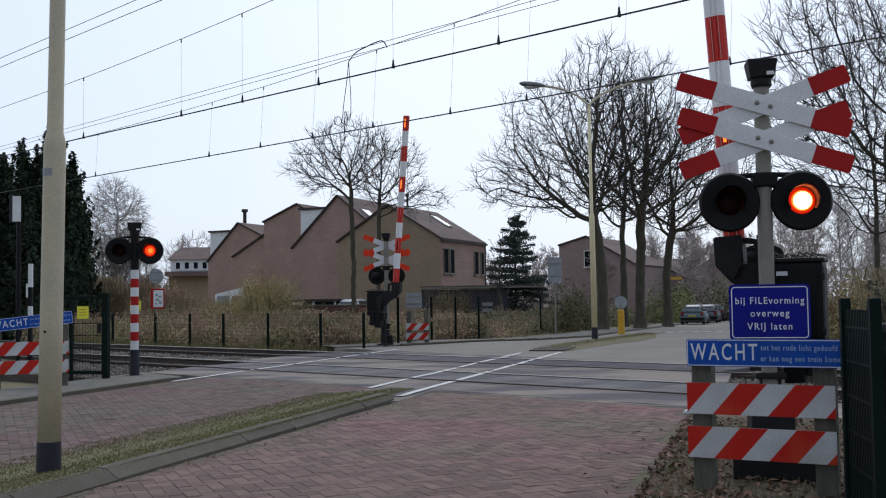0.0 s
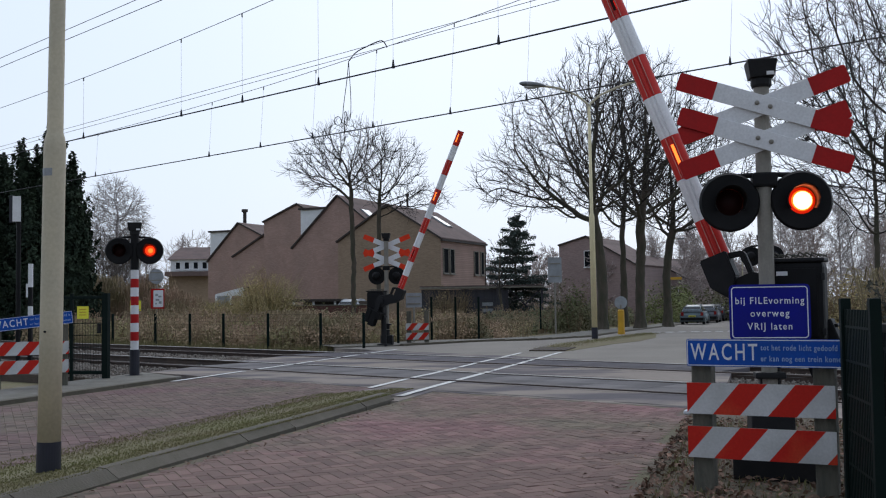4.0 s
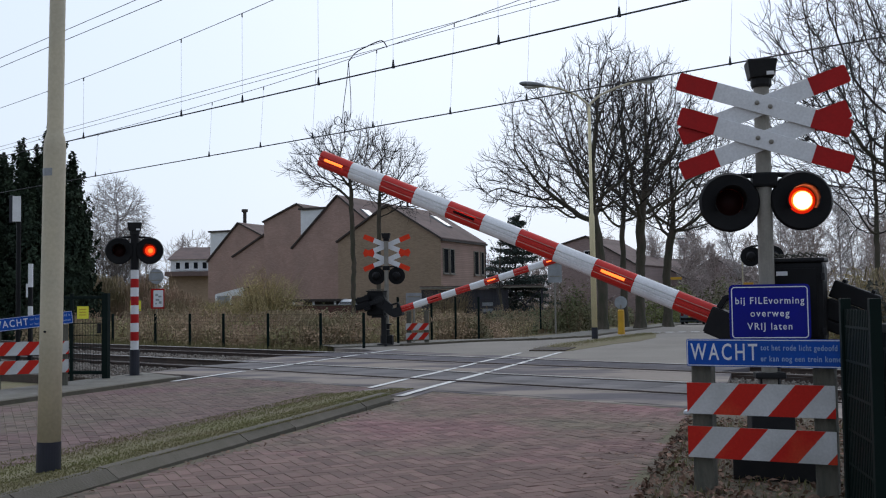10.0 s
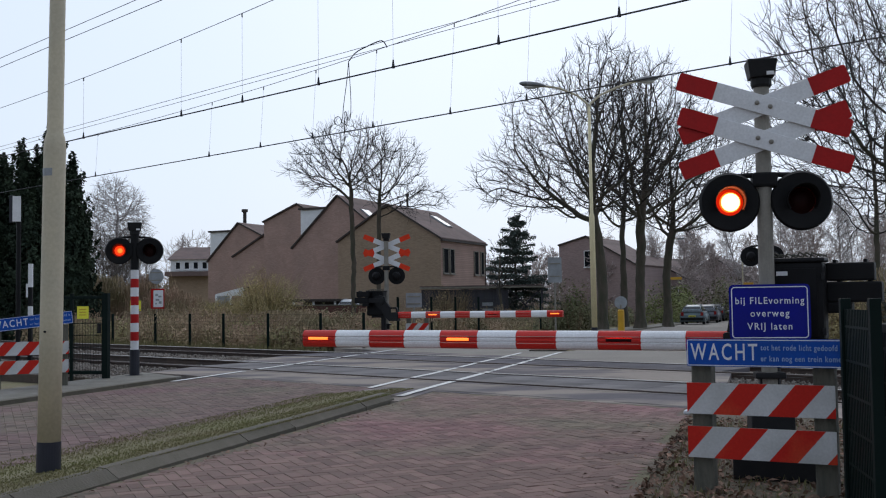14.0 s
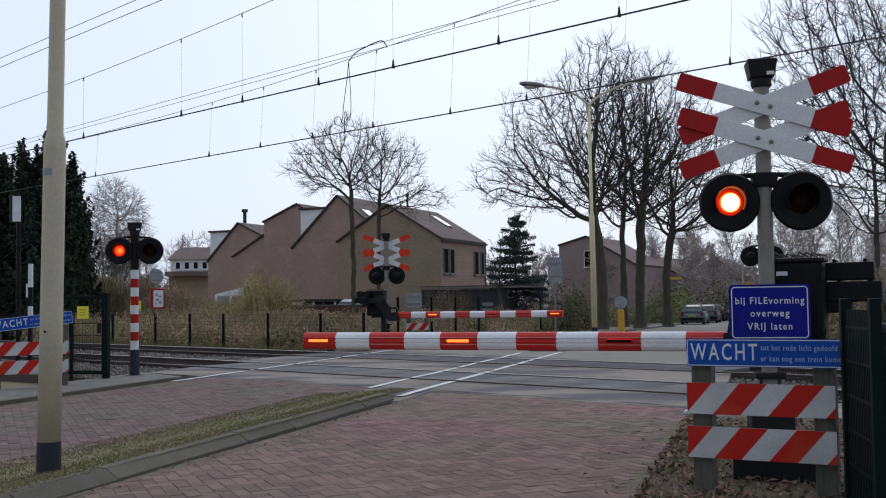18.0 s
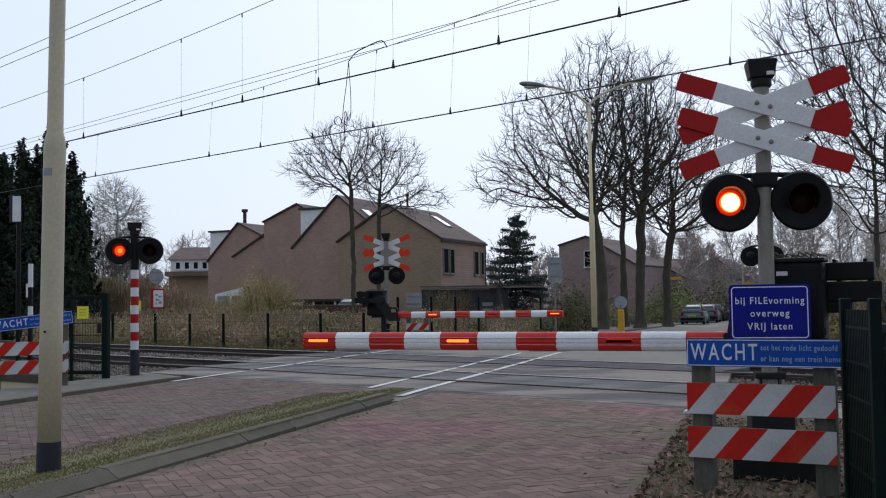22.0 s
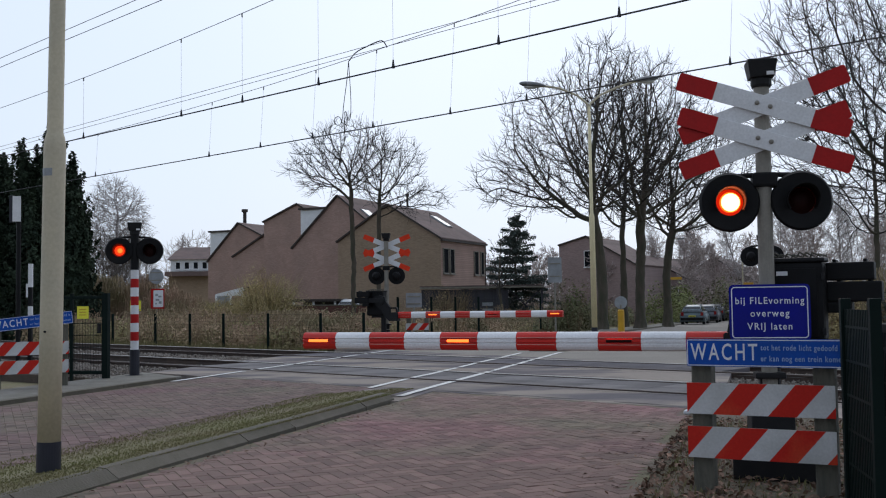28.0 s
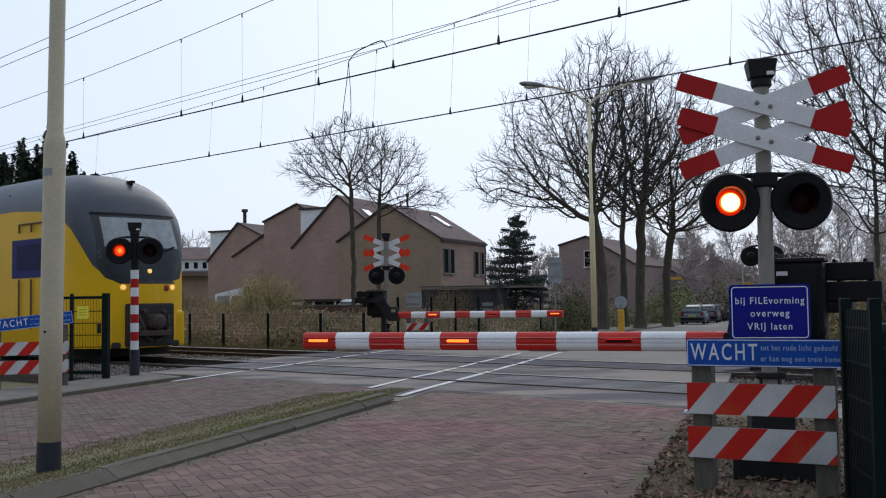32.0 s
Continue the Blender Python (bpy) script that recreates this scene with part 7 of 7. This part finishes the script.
def car(place, paint, label):
    t = thing("parked_car", place, label, "car", "parked cars")
    W, L = 1.68, 4.0
    bm = bmesh.new()
    side = [(0.0, 0.35), (0.02, 0.62), (0.05, 0.86), (0.5, 0.92), (L * 0.72, 0.93), (L * 0.97, 0.78), (L, 0.6), (L, 0.3), (L * 0.9, 0.22), (0.1, 0.22)]
    cab = [(0.03, 0.86), (0.1, 1.06), (0.26, 1.28), (0.5, 1.39), (1.0, 1.45), (1.75, 1.43), (2.2, 1.28), (2.9, 0.93)]
    for prof, w in ((side, W), (cab, W * 0.9)):
        rows = []
        for sx, q in ((-1, 0.93), (-0.97, 1.0), (0.97, 1.0), (1, 0.93)):
            rows.append([bm.verts.new((sx * w / 2 * (1 - (0.32 * (z - 0.86) / 0.57 if z > 0.9 else 0)), y, z * (0.985 if q < 1 else 1))) for y, z in prof])
        k = len(prof)
        for a, b in zip(rows, rows[1:]):
            for i in range(k):
                bm.faces.new((a[i], a[(i + 1) % k], b[(i + 1) % k], b[i]))
        bm.faces.new(rows[0])
        bm.faces.new(rows[-1][::-1])
    bmesh.ops.recalc_face_normals(bm, faces=bm.faces)
    bmesh.ops.bevel(bm, geom=list(bm.edges), offset=0.06, segments=3, affect="EDGES")
    body = part("body", bm, paint, t, "painted car body", smooth=True)
    bm = bmesh.new()
    m = pose(0, 0.165, 1.11, -27.5, 0, 0)
    box(bm, (0, -0.006, 0), (1.12, 0.03, 0.4), m, 0.02)
    part("rear_window", bm, M_CARGLASS, body, "dark rear window")
    for sx in (-1, 1):
        bm = bmesh.new()
        box(bm, (0, 1.3, 0), (0.03, 1.8, 0.34), pose(sx * 0.665, 0, 1.15, 0, -sx * 22, 0), 0.012)
        part("side_window", bm, M_CARGLASS, body)
        bm = bmesh.new()
        box(bm, (sx * 0.7, 0.03, 0.78), (0.2, 0.08, 0.26), None, 0.02)
        part("tail_light", bm, M_TAIL, body, "red tail light")
        bm = bmesh.new()
        box(bm, (sx * 0.93, 2.5, 0.98), (0.18, 0.1, 0.13), None, 0.03)
        part("mirror", bm, paint, body)
        for y in (0.75, 3.25):
            bm = bmesh.new()
            lathe(bm, [(0.2, -0.1), (0.3, -0.095), (0.315, -0.06), (0.315, 0.06), (0.3, 0.095), (0.2, 0.1)], 22, pose(sx * 0.76, y, 0.315, 0, 90, 0))
            wheel = part("wheel", bm, M_TYRE, t, "black tyre")
            bm = bmesh.new()
            lathe(bm, [(0.2, -0.106), (0.19, 0.106)], 16, pose(sx * 0.76, y, 0.315, 0, 90, 0))
            part("rim", bm, M_RIM, wheel)
    bm = bmesh.new()
    box(bm, (0, -0.02, 0.42), (1.6, 0.14, 0.2), None, 0.04)
    part("bumper", bm, M_BLACK, body, "dark bumper")
    bm = bmesh.new()
    box(bm, (0, -0.01, 0.62), (0.5, 0.03, 0.11), None, 0.006)
    part("number_plate", bm, M_YELLOW, body, "yellow plate")
    bm = bmesh.new()
    box(bm, (0, -0.028, 0.62), (0.36, 0.006, 0.045))
    part("plate_bar", bm, M_BLACK, body)
    return t


def paint_mat(name, col):
    m = make_mat(name, col, 0.35, 0.1, bump=0.0, scale=2)
    m.node_tree.nodes["Principled BSDF"].inputs["Coat Weight"].default_value = 0.15
    return m


P_BLUE, P_GREY, P_DARK, P_SILVER = paint_mat("petrol_blue_paint", (0.14, 0.19, 0.22)), paint_mat("dark_grey_paint", (0.12, 0.13, 0.155)), paint_mat("black_car_paint", (0.05, 0.055, 0.065)), paint_mat("silver_paint", (0.55, 0.57, 0.6))
for x, y, pnt, lab in ((18.05, 75.0, P_BLUE, "dark petrol-blue hatchback parked at the kerb"), (20.7, 81.4, P_GREY, "dark grey car parked behind the hatchback"), (22.8, 87.2, P_DARK, "black car parked in the row"), (25.8, 94.0, P_SILVER, "silver car parked further along the street")):
    car(pose(x, y, ground_z(x, y), 0, 0, -20), pnt, lab)
strip("terrace", [(-9.2, 58.4), (-3.9, 58.0), (-2.6, 69.5), (-9.6, 70.0)], 0.0, M_CONCRETE, "raised concrete yard behind the red garden wall", "ground", 1.0)
car(pose(-5.95, 63.5, 0.0, 0, 0, -14), P_SILVER, "pale car parked by the brown houses")

# far lamp posts along the street
for x, y, s in ((17.3, 79.0, 1.0), (25.6, 88.0, 0.9)):
    t = thing("street_lamp", pose(x, y, -0.76) @ Matrix.Scale(s, 4), "thin cream street lamp beside the parked cars", "street lamp")
    bm = bmesh.new()
    lathe(bm, [(0.11, -0.2), (0.09, 2.0), (0.06, 6.0)], 12)
    part("shaft", bm, M_CREAM, t)
    bm = bmesh.new()
    tube(bm, [(0, 0, 5.9), (0.05, 0, 6.3), (0.3, 0, 6.5), (0.8, 0, 6.55)], 0.04, 6)
    part("arm", bm, M_CREAM, t)
    bm = bmesh.new()
    box(bm, (1.0, 0, 6.55), (0.55, 0.2, 0.12), None, 0.04)
    part("lantern", bm, M_LAMPGREY, t)
    bm = bmesh.new()
    box(bm, (0.5, -0.1, 3.5), (0.95, 0.03, 0.2), None, 0.006)
    part("name_plate", bm, M_BOLLARD, t, "yellow direction plate")


# ---- the double-deck train ----
M_TYELLOW = make_mat("train_yellow", (0.78, 0.45, 0.006), 0.4, col2=(0.7, 0.4, 0.008), scale=0.8, bump=0.02, spec=0.2)
M_TBLUE = make_mat("train_blue", (0.014, 0.016, 0.13), 0.5, col2=(0.012, 0.014, 0.1), scale=1.0, bump=0.02, spec=0.15)
M_TGREY = make_mat("train_roof_grey", (0.08, 0.095, 0.118), 0.5, col2=(0.068, 0.082, 0.1), scale=1.0, bump=0.03)
M_TMASK = make_mat("train_mask_grey", (0.04, 0.05, 0.066), 0.4, col2=(0.034, 0.043, 0.056), scale=1.0, bump=0.02)
M_TSURROUND = make_mat("train_surround_black", (0.012, 0.014, 0.017), 0.4, bump=0.01)
M_TLOWER = make_mat("lower_screen_glass", (0.022, 0.027, 0.034), 0.3, bump=0, spec=0.25)
# the pale base colour stands for sky reflected in the windscreen
M_TSCREEN = make_mat("sky_toned_windscreen", (0.26, 0.29, 0.3), 0.06, bump=0, spec=1.0)
M_TPANE = make_mat("coach_window", (0.016, 0.017, 0.075), 0.5, bump=0, spec=0.08)
M_TUNDER = make_mat("train_underframe", (0.018, 0.016, 0.015), 0.8, col2=(0.03, 0.025, 0.02), scale=3)
M_TLIGHT = make_mat("warm_headlight", (0.8, 0.6, 0.3), 0.3, emit=(1, 0.55, 0.12), power=0.75, bump=0)
M_TRAIL = make_mat("door_rail_brown", (0.12, 0.06, 0.02), 0.5)


def top_z(s):
    """Height of the roof line at s metres behind the nose."""
    knots = ((0, 1.76), (0.08, 1.98), (0.2, 2.33), (0.4, 2.84), (0.65, 3.34), (0.9, 3.72), (1.2, 4.0), (1.6, 4.2), (2.1, 4.32), (2.8, 4.39), (4, 4.43), (60, 4.46))
    for (a, p), (b, q) in zip(knots, knots[1:]):
        if s <= b:
            return p + (q - p) * (s - a) / (b - a)
    return 4.46


def shell_width(s, z):
    """Half the width of the shell at s metres behind the nose and height z."""
    w = 1.4 * max(1 - (1 - min(s, 1.3) / 1.3) ** 2.2, 0.012) ** 0.5
    zt, zl = top_z(s), 0.28
    zsh = zl + (zt - zl) * (0.78 if s < 2.5 else 0.74)
    w *= 1 - 0.05 * max(0.0, 0.75 - z) / 0.5
    if z <= zsh:
        return w
    q = min((z - zsh) / (zt - zsh), 1.0)
    return w * (1 - q ** 2.3) ** (1 / 2.3)


def mask_edge(s):
    """Where the yellow ends and the grey begins."""
    knots = ((0, 1.7), (0.25, 1.82), (0.5, 2.1), (0.75, 2.56), (1.0, 2.9), (1.37, 3.18), (2.3, 3.4), (3.6, 3.48), (60, 3.48))
    for (a, p), (b, q) in zip(knots, knots[1:]):
        if s <= b:
            return min(p + (q - p) * (s - a) / (b - a), top_z(s) - 0.02)
    return 3.48


def train_car(root, x0, length, nose):
    """A lofted shell, split into body, mask and roof along clean seams."""
    ss = ([0.0, 0.008, 0.02, 0.04, 0.07, 0.11, 0.16, 0.22, 0.28, 0.35, 0.42, 0.5, 0.6, 0.7, 0.8, 0.9, 1.0, 1.1, 1.25, 1.4, 1.6, 1.8, 2.0, 2.25, 2.5, 2.75, 3.1, 3.6, 4.2, 5.2] if nose else [6.0]) + [7.0, 10, 14, 18, 22, length]
    NL, NU = 9, 22
    rows = []
    for s in ss:
        zt, e = top_z(s), mask_edge(s)
        half = []
        for k in range(NL):
            z = 0.28 + (e - 0.28) * k / NL
            half.append((shell_width(s, z), z))
        for k in range(NU + 1):
            z = e + (zt - e) * (1 - (1 - k / NU) ** 2.2)
            half.append((0.0 if k == NU else shell_width(s, z), z))
        rows.append([(x0 - s, y, z) for y, z in half] + [(x0 - s, -y, z) for y, z in half[-2::-1]])
    n = len(rows[0])
    zones = {"body": [], "mask": [], "roof": []}
    for i in range(len(rows) - 1):
        for k in range(n - 1):
            low = k < NL or k >= n - 1 - NL
            key = "body" if low else ("mask" if nose and ss[i] < 1.75 else "roof")
            zones[key].append([rows[i][k], rows[i][k + 1], rows[i + 1][k + 1], rows[i + 1][k]])
    for k in range(n // 2):
        zones["body" if k < NL else "roof" if not nose else "mask"].append([rows[0][k], rows[0][n - 1 - k], rows[0][n - 2 - k], rows[0][k + 1]])
    mats = {"body": M_TYELLOW, "mask": M_TMASK, "roof": M_TGREY}
    labels = {"body": "yellow painted side and nose", "mask": "dark grey cab mask", "roof": "grey roof"}
    for key, quads in zones.items():
        if not quads:
            continue
        bm = bmesh.new()
        for qd in quads:
            vs = [bm.verts.new(p) for p in qd]
            bm.faces.new(vs)
        bmesh.ops.remove_doubles(bm, verts=bm.verts, dist=0.0005)
        bmesh.ops.dissolve_degenerate(bm, dist=0.0002, edges=bm.edges)
        bmesh.ops.recalc_face_normals(bm, faces=bm.faces)
        part(key, bm, mats[key], root, labels[key], smooth=True)
    bm = bmesh.new()
    box(bm, (x0 - length / 2 - 0.4, 0, 0.3), (length - 1.6, 2.5, 0.5))
    part("underframe", bm, M_TUNDER, root, "dark underframe")


def nose_depth(y, z):
    """How far behind the nose the shell reaches the spot (y, z)."""
    lo, hi = 0.0, 3.0
    for _ in range(30):
        mid = (lo + hi) / 2
        if z < top_z(mid) and shell_width(mid, z) >= abs(y):
            hi = mid
        else:
            lo = mid
    return hi


def nose_panel(root, name, y0, y1, z0, z1, out, material, label, taper=0.0, low=0.0):
    """A curved panel that follows the nose, standing proud by out."""
    bm = bmesh.new()
    NY, NZ = 20, 12
    grid = []
    for j in range(NZ + 1):
        z = z0 + (z1 - z0) * j / NZ
        row = []
        for i in range(NY + 1):
            y = (y0 + (y1 - y0) * i / NY) * (1 - taper * j / NZ)
            if low and j / NZ < low:
                y *= 0.62 + 0.38 * (1 - (1 - j / NZ / low) ** 2) ** 0.5
            row.append(bm.verts.new((NOSE - nose_depth(y, z) + out, y, z)))
        grid.append(row)
    for a, b in zip(grid, grid[1:]):
        for i in range(NY):
            bm.faces.new((a[i], a[i + 1], b[i + 1], b[i]))
    return part(name, bm, material, root, label, smooth=True)


train = thing("passenger_train", Matrix(), "yellow, blue and grey double-deck passenger train", "train")
NOSE = 0.4
train_car(train, NOSE, 26.9, True)
nose_panel(train, "screen_surround", -1.1, 1.1, 1.7, 3.26, 0.008, M_TSURROUND, "black surround of the windscreen", 0.03, 0.36)
nose_panel(train, "windscreen", -0.93, 0.93, 2.52, 3.2, 0.018, M_TSCREEN, "windscreen with the sky's reflection in its pale colour", 0.02)
nose_panel(train, "lower_screen", -0.98, 0.98, 1.78, 2.5, 0.018, M_TLOWER, "dark lower screen panel", 0.0, 0.6)
nose_panel(train, "screen_lip", -1.08, 1.08, 3.27, 3.31, 0.03, M_BLACK, "black lip over the windscreen", 0.0)
train_car(train, -27.2, 26.5, False)
for side in (-1, 1):
    y = side * 1.405
    for z, h, x_list in ((2.34, 0.9, [(-1.65, -3.2)] + [(-6.6 - 2.05 * k, -8.3 - 2.05 * k) for k in range(9)]), (1.15, 0.8, [(-6.6 - 2.05 * k, -8.3 - 2.05 * k) for k in range(9)])):
        bm = bmesh.new()
        x1, x2 = x_list[0][0] + 0.1, x_list[-1][1] - 0.1
        if z > 2:
            box(bm, ((-1.55 - 3.35) / 2, y, z), (1.8, 0.016, h))
            box(bm, ((x_list[1][0] + x2) / 2 + 0.05, y, z), (x_list[1][0] - x2 + 0.3, 0.016, h))
        else:
            box(bm, ((x1 + x2) / 2, y, z), (x1 - x2, 0.016, h))
        band = part("blue_band", bm, M_TBLUE, train, "dark blue window band")
        for a, b in x_list:
            bm = bmesh.new()
            box(bm, ((a + b) / 2, y + side * 0.009, z + 0.02), (abs(a - b) - 0.2, 0.008, h - 0.3), None, 0.0)
            part("window", bm, M_TPANE, band, "dark coach window")
    for x in (-1.75, -2.35, -2.95):
        bm = bmesh.new()
        tube(bm, [(x, y + side * 0.03, 0.7), (x, y + side * 0.03, 1.85)], 0.022, 6)
        part("door_rail", bm, M_TRAIL, train)
        bm = bmesh.new()
        tube(bm, [(x, y + side * 0.03, 2.95), (x, y + side * 0.03, 3.15)], 0.022, 6)
        part("door_rail", bm, M_TRAIL, train)
    bm = bmesh.new()
    tube(bm, [(-1.75, y + side * 0.03, 3.15), (-2.95, y + side * 0.03, 3.15)], 0.022, 6)
    part("door_rail", bm, M_TRAIL, train)
    bm = bmesh.new()
    lathe(bm, [(0.02, 0.0), (0.06, 0.0), (0.06, 0.05), (0.02, 0.06)], 16, pose(NOSE - nose_depth(0.62, 1.62) - 0.02, side * 0.62, 1.62, 0, 90, 0))
    part("headlight", bm, M_TLIGHT, train, "warm glowing headlight")
    bm = bmesh.new()
    lathe(bm, [(0.02, 0.0), (0.07, 0.0), (0.07, 0.04), (0.02, 0.045)], 16, pose(NOSE - nose_depth(0.42, 1.6) - 0.02, side * 0.42, 1.6, 0, 90, 0))
    part("tail_light", bm, M_TAIL, train, "dark red tail light")
bm = bmesh.new()
lathe(bm, [(0.02, 0.0), (0.05, 0.0), (0.05, 0.05), (0.02, 0.06)], 16, pose(NOSE - nose_depth(0.0, 1.98), 0, 1.98, 0, 90, 0))
part("headlight", bm, M_TLIGHT, train, "warm upper headlight")
bm = bmesh.new()
box(bm, (0.17, 0, 0.78), (0.56, 1.16, 0.96), None, 0.05)
part("coupler_bay", bm, M_TUNDER, train, "black coupler bay")
bm = bmesh.new()
box(bm, (0.5, 0, 0.86), (0.34, 0.3, 0.3), None, 0.05)
lathe(bm, [(0.03, 0), (0.15, 0.01), (0.17, 0.05), (0.1, 0.1), (0.04, 0.11)], 18, pose(0.66, 0.02, 0.86, 0, 90, 0))
box(bm, (0.5, 0, 0.6), (0.3, 0.74, 0.12), None, 0.02)
for y_, z_, r_ in ((0.36, 0.7, 0.06), (-0.36, 0.74, 0.055), (0.26, 1.08, 0.045), (-0.22, 1.1, 0.05), (0.42, 0.95, 0.035)):
    cyl(bm, (0.4, y_, z_), (0.56, y_, z_), r_, seg=10)
tube(bm, [(0.52, 0.38, 1.0), (0.6, 0.34, 0.8), (0.55, 0.3, 0.55), (0.5, 0.1, 0.42)], 0.025, 6)
tube(bm, [(0.52, -0.38, 1.0), (0.6, -0.3, 0.78), (0.55, -0.2, 0.5), (0.5, 0.0, 0.42)], 0.025, 6)
part("coupler", bm, M_RUST, train, "dark automatic coupler")
bm = bmesh.new()
tube(bm, [(NOSE - nose_depth(0.8, 2.55) + 0.05, 0.8, 2.55), (NOSE - nose_depth(0.3, 2.4) + 0.05, 0.3, 2.4), (NOSE - nose_depth(0.1, 2.2) + 0.05, 0.1, 2.2)], 0.022, 6)
part("wiper", bm, M_BLACK, train)
bm = bmesh.new()
box(bm, (0.1, 0.0, 0.34), (0.3, 1.7, 0.14), None, 0.04)
part("snow_guard", bm, M_TUNDER, train, "dark rail guard")
for side in (-1, 1):
    bm = bmesh.new()
    box(bm, (-0.02, side * 0.8, 0.68), (0.42, 0.48, 0.82), None, 0.08)
    part("nose_skirt", bm, M_TYELLOW, train, "yellow nose skirt")
for x in (-0.95, -2.6):
    bm = bmesh.new()
    cyl(bm, (x, 0.3, top_z(NOSE - x) - 0.2), (x, 0.3, top_z(NOSE - x) + 0.06), 0.05, seg=8)
    box(bm, (x, 0.3, top_z(NOSE - x) + 0.05), (0.24, 0.1, 0.06), None, 0.01)
    part("aerial", bm, M_BLACK, train, "black roof aerial")
bm = bmesh.new()
tube(bm, [(-2.6, 0.5, 4.33), (-4.6, 0.6, 4.4)], 0.03, 6)
part("roof_rail", bm, M_BLACK, train)
for x in (-4.2, -21.5, -31.5, -49.0):
    bm = bmesh.new()
    box(bm, (x, 0, 0.5), (3.6, 2.2, 0.4), None, 0.05)
    bogie = part("bogie", bm, M_TUNDER, train, "dark bogie")
    for dx in (-1.25, 1.25):
        for side in (-1, 1):
            bm = bmesh.new()
            lathe(bm, [(0.1, -0.065), (0.44, -0.065), (0.46, 0.065), (0.1, 0.065)], 24, pose(x + dx, side * 0.7525, 0.462, 90, 0, 0))
            part("wheel", bm, M_RUST, bogie)


def train_at(d):
    return Matrix.Translation(on_track(TRACK_NEAR, d, 0.02)) @ pose(0, 0, 0, 0, 0, math.degrees(TA) - 90)
brick_lane(road_near, -4.4, -0.8, -4.0, 1, (6.2, 7.75), M_BRICK, M_BRICKS)
brick_lane(road_far_lane, -9.25, -5.4, -4.0, 2, (11.0, 12.4), M_BRICK2, M_BRICKS2)


# ---- what moves ----
BOOM_KEYS = [(0, 86.65), (2.0, 86.6), (2.5, 82), (3.0, 77.5), (3.5, 73.2), (5.5, 57), (6.0, 52.8), (6.5, 49), (7.0, 45), (7.5, 40.96), (8.0, 37.17), (8.5, 33.4), (9.0, 29.67), (9.5, 26.2), (10.0, 22.5), (10.5, 19.05), (11.0, 15.2), (11.5, 11.4), (12.0, 8.1), (12.5, 4.6), (13.0, 1.95), (13.2, 0.6), (13.35, -0.5), (13.5, -0.6), (13.75, 0.35), (14.0, 0.1), (14.4, -0.2), (15, -0.2), (32, -0.2)]
BOOM_KEYS_FAR = [(0, 85.3), (2.0, 85.2), (2.4, 81.8), (2.8, 77.3), (3.4, 72.0), (5.5, 52.5), (6.0, 48.1), (6.4, 44.6), (7.0, 39.4), (8.0, 31.2), (9.0, 23.1), (10.0, 16.0), (10.5, 12.2), (11.0, 8.2), (11.5, 4.4), (12.0, 0.9), (12.3, 0.0), (32, 0.0)]
PERIOD, START, SHARE = 0.655, 0.25, 0.54


HELD = {0: 0, 1: 1, 2: 0, 3: 1, 6: 0, 7: 1, 8: 0, 9: 1, 10: 0, 11: 1, 12: 0, 13: 1, 14: 1, 17: 0, 18: 1, 19: 0, 20: 1, 21: 0, 22: 1, 23: 0, 24: 1, 25: 0, 28: 1, 29: 0, 30: 1, 31: 0, 32: 1}


def flash_events():
    """Frames at which the left lamp (1) or the right lamp (0) takes over, kept clear of the full seconds."""
    out, k = [], 0
    while START + k * PERIOD < 32:
        for t, who in ((START + k * PERIOD, 1), (START + (k + SHARE) * PERIOD, 0)):
            f = round(t * FPS)
            sec = round(f / FPS)
            if abs(f - sec * FPS) < 5 and sec in HELD:
                f = min(f, sec * FPS - 1) if HELD[sec] == who else max(f, sec * FPS + 2)
            out.append((f, who))
        k += 1
    return [e for e in out if 3 <= e[0] <= 957]


def flash_rows(base, axis, first_on):
    """Turn a two-faced lens half round at each change; first_on: it glows while the left lamp does."""
    def at(angle):
        return base @ pose(0, 0, 0, *(angle if k == axis else 0 for k in range(3)))
    angle = 180 if first_on else 0
    rows = [(0, at(angle))]
    for f, _ in flash_events():
        rows += [((f - 2 + i) / FPS, at(angle + 60 * i)) for i in range(4)]
        angle += 180
    return rows + [(32, at(angle))]


def motions():
    for boom, pivot, keys in ((boom_near, PIVOT, BOOM_KEYS), (boom_far, PIVOT_FAR, BOOM_KEYS_FAR)):
        walk(boom, [(t, pivot @ pose(0, 0, 0, 0, -a, 0)) for t, a in keys])
    walk(train, [(t, train_at(20.7 + 29.7 * (32 - t))) for t in [*range(0, 31), 31, 31.3, 31.6, 31.7, 31.8, 31.9, 32]])
    for lens, first in ((lens_near[0], True), (lens_near[1], False), (lens_left[0], True), (lens_left[1], False), (lens_far[0], True), (lens_far[1], False), (lens_right[0], True), (lens_right[1], False)):
        walk(lens, flash_rows(lens.matrix_basis.copy(), 2, first))
    for light, first in ((lights_near[1], True), (lights_near[2], False), (lights_far[1], False), (lights_far[2], True)):
        walk(light, flash_rows(light.matrix_basis.copy(), 0, first))


motions()
